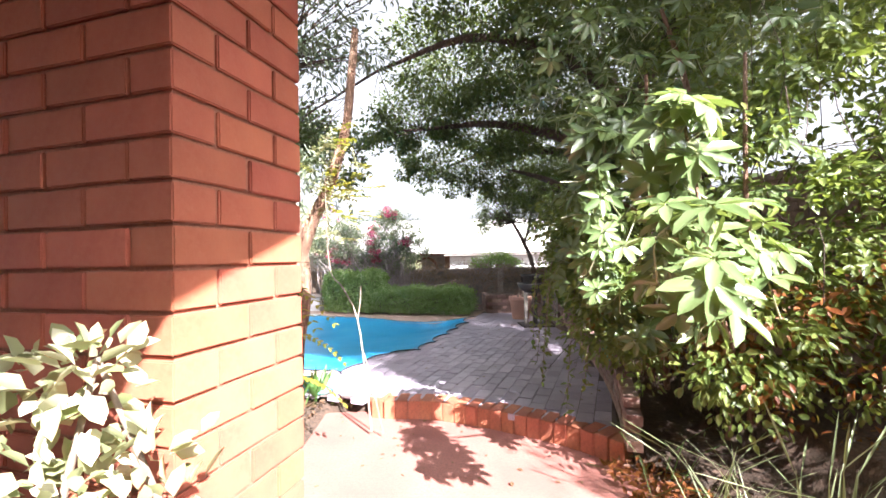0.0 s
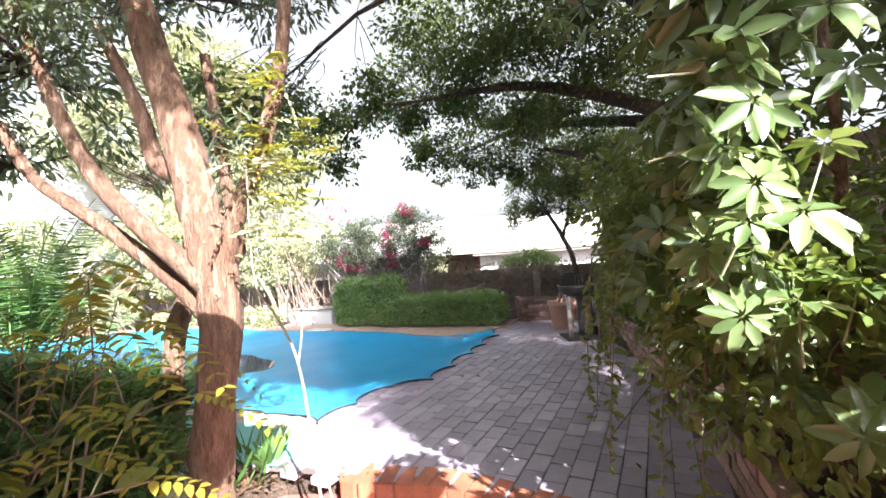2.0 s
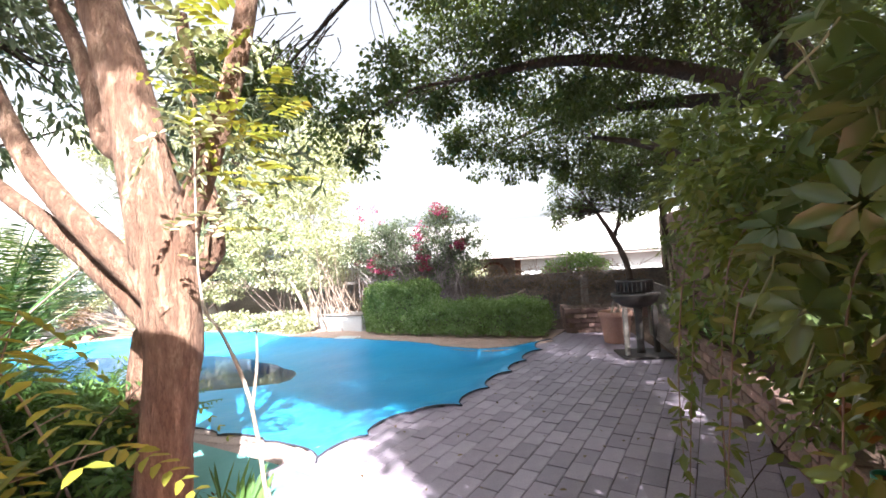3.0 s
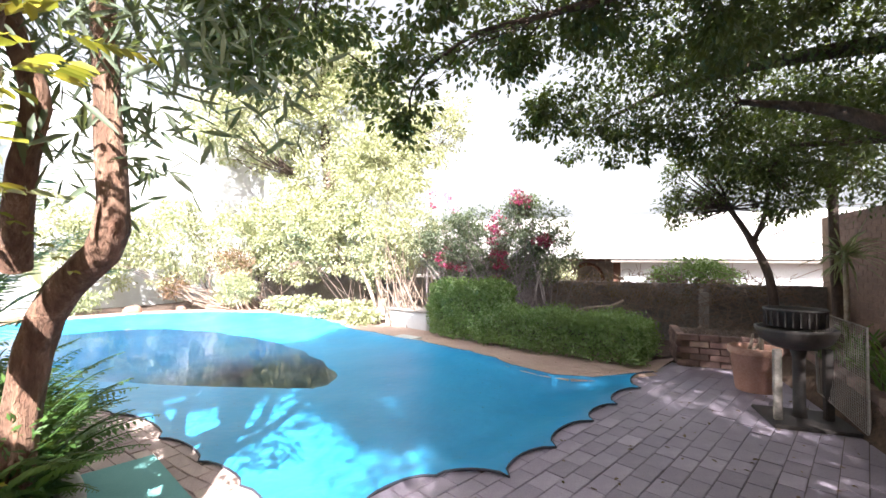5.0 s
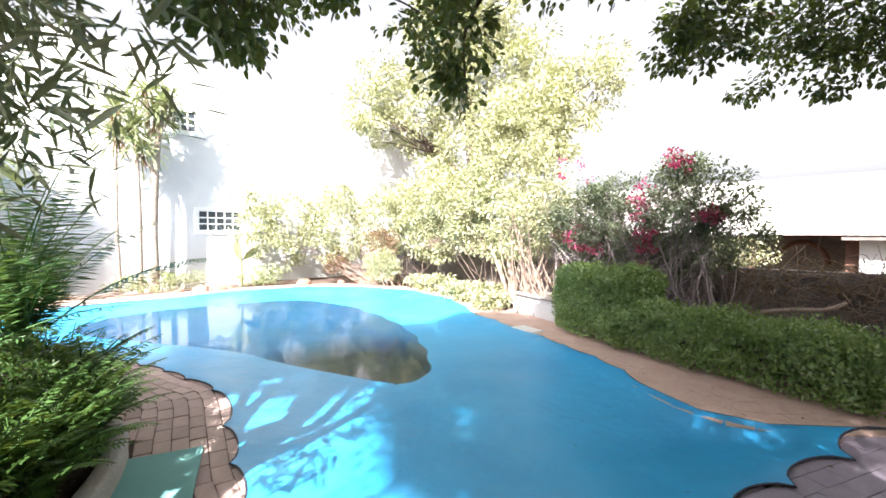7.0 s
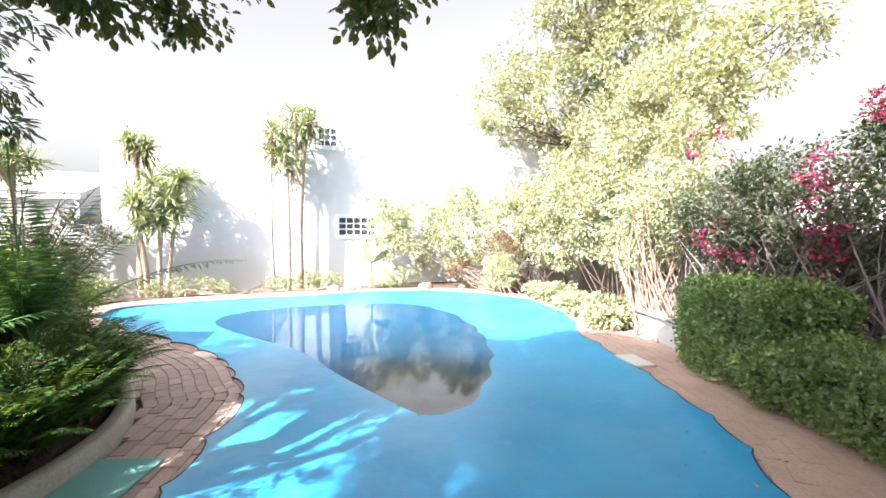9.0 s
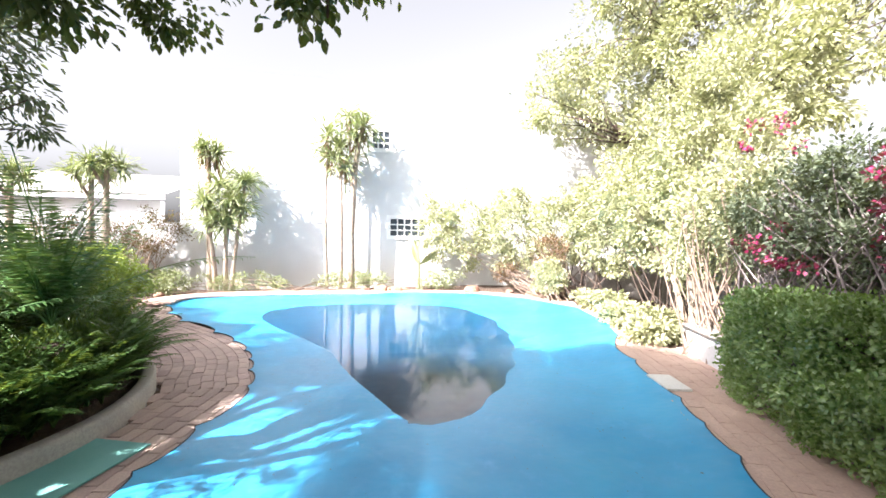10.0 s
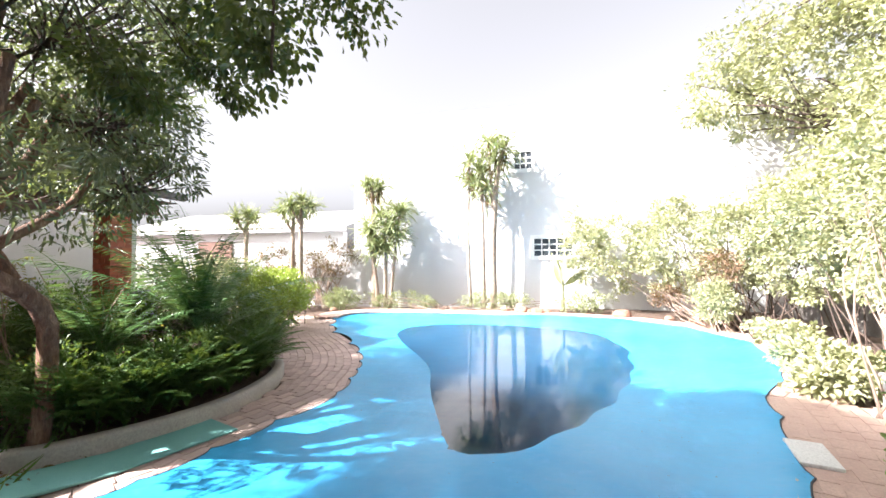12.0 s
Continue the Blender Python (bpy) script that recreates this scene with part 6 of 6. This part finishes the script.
    bush("porch_bush", "yellow-green bush by the neighbour porch", (-1.3, 14.5, 0.0), [((-1.3, 14.5, 1.15), (0.6, 0.4, 0.3)), ((-1.3, 14.5, 0.5), (0.5, 0.4, 0.5))], 90, 0.16, 34, 86, (0.04, 0.07), L_SUNLIT, M_BARKD, 8)
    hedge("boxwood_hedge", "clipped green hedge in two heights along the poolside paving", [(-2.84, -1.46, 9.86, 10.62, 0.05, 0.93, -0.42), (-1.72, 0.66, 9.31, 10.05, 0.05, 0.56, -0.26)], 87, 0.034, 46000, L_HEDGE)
    # sunlit shrubbery round the far end, the glare painted into its pale leaves
    bush("sunlit_shrub", "tall sunlit pale green shrubbery behind the pool", (-5.2, 11.7, 0), [((-4.9, 11.9, 1.5), (0.8, 0.6, 0.9)), ((-6.2, 12.2, 1.8), (1.0, 0.7, 1.1)), ((-5.3, 12.4, 2.9), (1.2, 0.9, 1.0)), ((-7.3, 12.3, 2.0), (1.0, 0.7, 1.1)), ((-4.2, 11.6, 1.7), (0.5, 0.4, 0.6)), ((-6.2, 13.2, 4.0), (1.4, 1.0, 1.2))], 620, 0.20, 52, 91, (0.06, 0.10), L_SUNLIT, M_BARKD, 40)
    bush("sunlit_shrub", "rambling sunlit creeper mass on the west boundary", (-9.5, 12.2, 0), [((-8.2, 12.5, 1.7), (1.4, 0.7, 1.2)), ((-9.8, 12.1, 1.8), (1.2, 0.8, 1.2)), ((-11.2, 11.2, 1.8), (1.0, 0.9, 1.3)), ((-12.0, 9.9, 1.8), (0.6, 0.9, 1.3)), ((-12.3, 9.0, 1.9), (0.35, 0.5, 1.2)), ((-9.0, 13.0, 2.6), (2.0, 0.8, 0.8))], 850, 0.20, 52, 92, (0.06, 0.11), L_SUNLIT, M_BARKD, 40, spread_r=1.2)
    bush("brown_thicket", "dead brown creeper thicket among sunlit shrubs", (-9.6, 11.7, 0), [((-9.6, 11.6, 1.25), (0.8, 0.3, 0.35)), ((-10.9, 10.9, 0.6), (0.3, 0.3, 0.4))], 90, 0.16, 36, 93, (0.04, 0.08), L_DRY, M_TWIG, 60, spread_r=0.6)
    bush("pale_shrub", "round shrub with white sun glare put into its leaf colour", (-9.1, 11.4, 0), [((-9.2, 11.35, 0.6), (0.75, 0.35, 0.42))], 170, 0.12, 44, 94, (0.04, 0.07), L_SUNLIT, M_TWIG, 12)
    bush("groundcover", "pale leafy groundcover spilling on to the paving", (-6.3, 11.45, 0), [((-5.6, 11.2, 0.18), (1.0, 0.35, 0.2)), ((-7.4, 11.75, 0.2), (1.1, 0.3, 0.22)), ((-4.75, 10.75, 0.15), (0.4, 0.3, 0.16))], 180, 0.14, 34, 95, (0.06, 0.10), L_SUNLIT, M_TWIG, 12, width=0.6, shape="blade")
    bush("groundcover", "low mixed leafy border along the house wall", (-11.9, 5.0, 0), [((-12.1, 3.5, 0.22), (0.5, 1.4, 0.22)), ((-12.1, 6.5, 0.25), (0.5, 1.3, 0.25)), ((-11.8, 9.0, 0.3), (0.4, 0.9, 0.3)), ((-11.6, 1.8, 0.3), (0.6, 0.6, 0.3))], 260, 0.15, 34, 96, (0.05, 0.10), L_YUCCA, M_TWIG, 20, width=0.3, shape="blade")
    trunk = ([(-4.75, 11.55, 0.0), (-4.8, 11.6, 0.5), (-4.95, 11.7, 1.1), (-5.1, 11.9, 2.0)], [0.10, 0.08, 0.07, 0.04])
    tree("wind_twisted_trunk", "twisted pale multi-stem trunk at the pool corner", (-4.75, 11.55, 0), [trunk, ([(-4.7, 11.5, 0.1), (-4.6, 11.55, 0.7), (-4.45, 11.6, 1.3)], [0.06, 0.03]), ([(-4.8, 11.5, 0.0), (-5.0, 11.5, 0.6), (-5.4, 11.6, 1.2)], [0.06, 0.03])], M_BARKP, [])
    # the tall tree behind
    big = [((-11.0, 14.0, 6.0), (2.3, 2.2, 1.8)), ((-8.2, 15.5, 6.2), (2.4, 2.0, 2.2)), ((-6.2, 14.5, 4.6), (1.6, 1.4, 1.3)), ((-11.2, 12.3, 5.6), (0.8, 0.9, 0.7)), ((-9.2, 14.6, 8.2), (2.2, 2.0, 1.2)), ((-8.6, 13.6, 3.6), (1.8, 0.8, 1.0)), ((-5.2, 15.5, 5.6), (1.2, 1.2, 1.2))]
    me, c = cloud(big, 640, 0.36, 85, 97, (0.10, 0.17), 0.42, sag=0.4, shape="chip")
    tree("tall_garden_tree", "tall sunlit feathery tree rising behind the shrubbery", (-8.8, 15.5, 0), [([(-8.8, 15.5, 0), (-8.9, 15.3, 2.5), (-9.1, 15.0, 5), (-9.2, 14.8, 8)], [0.35, 0.28, 0.2, 0.06]), ([(-8.9, 15.3, 2.5), (-10, 14.6, 4.2), (-11.2, 13.4, 5.6)], [0.16, 0.05]), ([(-8.9, 15.3, 3), (-7.4, 15, 4.4), (-6.0, 14.6, 5)], [0.14, 0.04])], M_BARKD, [("crown", "sunlit grey-green foliage", me, L_SUNLIT), ("twigs", "", twigs(c, [(-9, 15, 5), (-10, 14.6, 4.2), (-7.4, 15, 4.4), (-9.2, 14.8, 7)], 7, 120, 0.03), M_BARKD)])
    # palms and yuccas by the white house
    yucca("tall_yucca", "tall slender yucca with drooping crown against the white wall", (-12.3, 6.1, 0), [(-12.2, 5.8, 4.5), (-12.2, 6.4, 5.1), (-12.2, 6.85, 4.85), (-12.2, 6.6, 4.5), (-12.2, 6.15, 4.15), (-12.2, 6.3, 3.6), (-12.2, 5.85, 3.9)],
          [([(-12.3, 6.2, 0), (-12.2, 6.2, 2), (-12.2, 6.15, 4.1)], [0.07, 0.05]), ([(-12.3, 6.5, 0), (-12.25, 6.5, 1.8), (-12.2, 6.6, 3.6), (-12.2, 6.8, 4.8)], [0.12, 0.06]), ([(-12.2, 6.5, 2.9), (-12.2, 6.4, 5.0)], [0.05, 0.03]), ([(-12.3, 5.8, 0), (-12.2, 5.75, 1.8), (-12.2, 5.8, 4.5)], [0.05, 0.03])], 101, 0.8, 52)
    yucca("clump_yucca", "branching yucca with several spiky heads by the white wall", (-12.2, 2.9, 0), [(-12.0, 3.6, 3.0), (-12.0, 3.3, 2.5), (-11.9, 2.6, 2.4), (-11.9, 3.15, 1.85), (-11.9, 2.75, 1.9), (-12.0, 3.5, 2.2), (-12.2, 2.9, 2.9)],
          [([(-12.2, 2.8, 0), (-12.1, 2.75, 1), (-11.9, 2.6, 2.3)], [0.08, 0.05]), ([(-12.2, 3.05, 0), (-12.1, 3.1, 1.4), (-12.0, 3.3, 2.45)], [0.07, 0.04]), ([(-12.2, 3.2, 0), (-12.1, 3.35, 1.2), (-12.0, 3.6, 2.9)], [0.06, 0.04])], 111, 0.7, 120, False)
    yucca("fan_palm", "small palm with dry hanging fronds above the yucca", (-12.4, 2.6, 0), [(-12.2, 2.45, 3.95), (-12.2, 2.8, 3.8)], [([(-12.4, 2.6, 0), (-12.3, 2.6, 2), (-12.2, 2.6, 3.85)], [0.09, 0.07])], 121, 0.6, 110)
    for i, (x, y, h) in enumerate([(-11.3, 0.6, 3.3), (-11.8, 0.0, 3.1), (-11.6, -1.6, 3.0)]):
        yucca("cabbage_tree", "slim bare-trunked cabbage tree with tufted leaves beyond the bed", (x - 0.1, y, 0), [(x, y, h), (x + 0.25, y - 0.25, h - 0.1), (x, y + 0.3, h - 0.15)],
              [([(x - 0.1, y, 0), (x + 0.05, y, 1.5), (x, y, h)], [0.10, 0.06]), ([(x + 0.03, y, h - 0.7), (x + 0.25, y - 0.25, h - 0.1)], [0.05, 0.03])], 131 + 7 * i, 0.5, 110, False)
    bush("bronze_shrub", "bronze-leaved twiggy shrub in front of the white garden wall", (-12.2, 0.9, 0), [((-12.3, 1.0, 1.6), (0.4, 1.2, 0.7)), ((-12.2, -0.8, 1.5), (0.4, 1.0, 0.6))], 240, 0.17, 36, 141, (0.04, 0.07), L_DRY, M_TWIG, 60, spread_r=0.6)
    bush("garden_shrub", "sunlit yellow-green shrubs by the outbuilding", (-10.5, -1.5, 0), [((-10.5, -1.2, 1.0), (1.2, 1.2, 0.6)), ((-9.0, -2.5, 1.0), (1.0, 0.8, 0.6)), ((-12.0, -3.5, 1.2), (1.0, 1.4, 0.5))], 300, 0.2, 36, 142, (0.05, 0.09), L_SUNLIT, M_BARKD, 20, spread_r=0.6)
    c = thing("overhead_cable", "thin dark service cable strung towards the neighbour house", "cable", (0, 13.5, 2.5))
    part("cable", tubes("cable", [(curve([(-3.77, 13.5, 2.27), (-0.78, 13.5, 2.29), (-0.09, 13.5, 2.27), (0.59, 13.5, 2.3), (5.59, 13.5, 2.53)], 30), [0.009, 0.009])], 5), M_IRON, c)
    part("pole", tubes("pole", [([(5.59, 13.5, -0.1), (5.59, 13.5, 2.63)], [0.06, 0.05])], 8), M_CONC, c)
    b = thing("banana_plant", "young banana plant with broad upright leaves beside the low window", "plant", (-12.0, 8.5, 0))
    rr = np.random.default_rng(3)
    w = np.column_stack([rr.normal(size=8) * 0.3, rr.normal(size=8) * 0.45, np.ones(8)])
    part("leaves", leaves("leaves", np.tile([-12.0, 8.5, 0.7], (8, 1)), w, rr.uniform(0.7, 1.05, 8), 0.2, (1, 0, 0.2), seed=5, tilt=0.4), L_SUNLIT, b)
    part("stem", tubes("stem", [([(-12.0, 8.5, 0), (-12.0, 8.5, 0.9)], [0.07, 0.05])], 8), L_SUNLIT, b)
    # by the raised bed on the right
    yucca("spiky_dracaena", "spiky dracaena head on a thin red-brown stem in the raised bed", (2.75, 9.6, 0.25), [(2.75, 9.6, 1.45)], [([(2.75, 9.6, 0.25), (2.75, 9.6, 1.4)], [0.03, 0.025])], 151, 0.42, 60, False)
    for i, (x, y) in enumerate([(2.4, 8.7), (2.55, 8.2), (2.35, 7.7), (2.5, 7.2), (2.3, 6.8), (2.6, 9.1), (2.35, 6.2)]):
        grass_tuft((x, y, 0.28), 26, 0.5, 160 + i, "clump of dark strap leaves in the raised bed", L_FERN, 0.12)
    grass_tuft((1.35, 2.0, -0.1), 20, 0.7, 171, "tall pale grass clump beside the path", L_YUCCA, 0.03)
    grass_tuft((1.6, 1.75, -0.1), 20, 0.75, 172, "tall pale grass clump beside the path", L_YUCCA, 0.03)
    grass_tuft((1.2, 2.4, -0.1), 12, 0.5, 173, "tall pale grass clump beside the path", L_FERN, 0.03)


def veranda_things():
    solid("veranda_post", boxed(-5.12, -5.04, 1.30, 1.38, 0.06, 2.24, 0, 0.006), M_TRIM, "slim white painted post beside the brick pillar", "post", smooth=False)
    t = thing("veranda_chair", "chair with a lilac cloth thrown over it on the veranda", "chair", (-5.3, 1.15, 0.06))
    part("seat", boxed(-5.55, -5.05, 0.95, 1.4, 0.42, 0.47, 0, 0.01), M_BROWN, t, smooth=False)
    part("backrest", boxed(-5.55, -5.05, 0.92, 0.96, 0.47, 0.95, 0, 0.01), M_BROWN, t, smooth=False)
    for x in (-5.52, -5.08):
        for y in (0.98, 1.37):
            part("leg", boxed(x - 0.02, x + 0.02, y - 0.02, y + 0.02, 0.06, 0.42), M_BROWN, t, smooth=False)
    g = np.linspace(0, 1, 16)
    u, v = np.meshgrid(g, g, indexing="ij")
    x = -5.48 + 0.42 * u
    y = 1.43 + 0.03 * np.sin(u * 20) * v
    z = 0.98 - 0.72 * v
    i, j = np.meshgrid(np.arange(15), np.arange(15), indexing="ij")
    f = np.stack([i * 16 + j, i * 16 + 16 + j, i * 16 + 17 + j, i * 16 + 1 + j], -1).reshape(-1, 4)
    solid("cloth", raw("cloth", np.stack([x, y, z], -1).reshape(-1, 3), f), M_LILAC, "lilac cloth hanging over the veranda chair", "cloth")


def near_bush():
    bush("pillar_shrub", "small-leaved sunlit shrub growing in front of the brick pillar", (-0.6, 0.5, -0.1), [((-0.56, 0.5, 0.93), (0.16, 0.06, 0.16)), ((-0.60, 0.5, 1.10), (0.12, 0.05, 0.08)), ((-0.5, 0.5, 0.6), (0.16, 0.08, 0.3)), ((-0.43, 0.52, 0.85), (0.06, 0.05, 0.12))], 60, 0.055, 16, 181, (0.028, 0.05), L_SUNLIT, M_TWIG, 14, width=0.6, shape="blade", spread_r=0.08)


planter()
pot("terracotta_pot", "large round terracotta pot with bare plumeria stems beside the planter", (1.6, 8.62, 0.0), 0.235, 0.46, stems=3, seed=3)
pot("terracotta_pot", "terracotta pot on the ground under the tree", (-1.66, 2.92, -0.11), 0.18, 0.27)
pot("terracotta_pot", "tall narrow terracotta pot behind the trough", (-2.35, 3.1, -0.1), 0.13, 0.36)
pot("terracotta_pot", "square-rimmed terracotta pot beside the path", (1.0, 1.55, -0.19), 0.17, 0.3, square=True)
pot("terracotta_pot", "wide low terracotta trough on the bed under the tree", (-1.98, 2.58, -0.1), 0.22, 0.34, square=True)
pot("small_pot", "small bright green plastic pot on the raised bed wall", (1.45, 3.75, 0.33), 0.055, 0.11, M_GREENPOT)
bird_bath()
mat_strip()
white_bench()
rocks()
canopy_tree()
near_tree()
sapling()
umbrella_shrub()
small_tree()
ferns()
back_garden()
veranda_things()
near_bush()


# ---- paving, last ----
def litter():
    rr = np.random.default_rng(77)
    n = 900
    x, y = rr.uniform(-1.2, 2.0, n), rr.uniform(-0.2, 9, n)
    keep = ~inside(x, y, EDGE)
    x, y = x[keep], y[keep]
    z = np.where(inside(x, y, PATH_ZONE), -0.155, 0.006)
    m = len(x)
    solid("fallen_leaves", leaves("litter", np.column_stack([x, y, z]), np.column_stack([rr.normal(size=m), rr.normal(size=m), rr.normal(size=m) * 0.1]), rr.uniform(0.015, 0.04, m) * (rr.random(m) < 0.35) + 0.008, 0.5, seed=7, tilt=0.2), L_DRY, "scattered dry brown leaves on terrace and path", "leaf litter", "stuff")
    n = 5000
    x, y = rr.uniform(-3.2, -0.9, n), rr.uniform(1.4, 4.4, n)
    keep = ~inside(x, y, PATH_ZONE)
    x, y = x[keep], y[keep]
    m = len(x)
    solid("bed_litter", leaves("litter", np.column_stack([x, y, -0.08 + 0.03 * rr.random(m)]), rr.normal(size=(m, 3)) * (1, 1, 0.3), rr.uniform(0.03, 0.08, m), 0.4, seed=8), L_DRY, "dry leaves and twigs covering the soil under the tree", "leaf litter", "stuff")
    n = 1200
    x, y = rr.uniform(1.0, 1.5, n), rr.uniform(1.3, 2.8, n)
    solid("bed_litter", leaves("litter", np.column_stack([x, y, -0.13 + 0.03 * rr.random(n)]), rr.normal(size=(n, 3)) * (1, 1, 0.3), rr.uniform(0.03, 0.07, n), 0.5, seed=9), L_AUTUMN, "dry red-brown leaves gathered beside the path", "leaf litter", "stuff")


def beds(name, poly, z, label, low=False, mat=None):
    bm = bmesh.new()
    bm.faces.new([bm.verts.new((x, y, z + (float(drop(x, y)) if low else 0.0))) for x, y in poly])
    bmesh.ops.triangulate(bm, faces=bm.faces[:])
    ob = tagged(part(name, bm, mat or M_SAND, None, "", False), label, "paving", "", "structure")
    return ob


litter()
FLOOR = [(0.95, 9.55), (0.66, 9.1)] + NEAR[1:] + [(-1.25, 3.95)] + DECK[6:]
terrace = beds("terrace_paving", FLOOR, -0.008, "purple-grey clay paver terrace in running rows")
lay(terrace, deck_pavers(), 0.133, M_PAVER, 0.0, 300, lambda p: math.hypot(p[0] - 0.2, p[1] - 4.6))
RIM = WEST + [(-10.4, 2.2)]
beds("pool_walk_bed", [tuple(p) for p in RIM] + [tuple(p) for p in KERB[2:]][::-1], -0.032, "sandy mortar bed under the pool walk pavers", True)
beds("far_paving_bed", [tuple(p) for p in FAR] + [(x + 0.35, y + 1.0) for x, y in FAR][::-1], 0.004, "sandy mortar bed under the far paving", mat=M_FARPAVER)
pool_walk = thing("pool_walk_paving", "curved rows of warm clay pavers between pool and kerb", "paving", (-3, 5, 0))
pool_walk["kind"] = "structure"
rows = ribbon_pavers(RIM, np.arange(-0.06, 2.0, 0.115), 0.225, 1, 5, 0.115)
lay(pool_walk, rows[~(inside(rows[:, 0], rows[:, 1], EDGE) & (rim_distance(rows[:, 0], rows[:, 1]) > 0.05)) & ~inside(rows[:, 0], rows[:, 1], [(-1.0, 3.9)] + KERB[2:] + [(-8, -2), (0, -2), (-0.9, 3.9)])], 0.115, M_PAVER_RED, 0.0, 300, lambda p: math.hypot(p[0] + 2.8, p[1] - 5.2), low=drop)
far_walk = thing("far_paving", "sunlit reddish paving strip along the far side of the pool", "paving", (-3, 10, 0))
far_walk["kind"] = "structure"
rows = ribbon_pavers(FAR, np.arange(-0.05, 1.0, 0.115), 0.19, 1, 6, 0.115)
lay(far_walk, rows, 0.115, M_FARPAVER, 0.008, 0, lambda p: 0)
rows = ribbon_pavers(END, np.arange(-0.05, 0.6, 0.115), 0.225, 1, 6, 0.115)
lay(far_walk, rows, 0.115, M_FARPAVER, 0.008, 0, lambda p: 0)
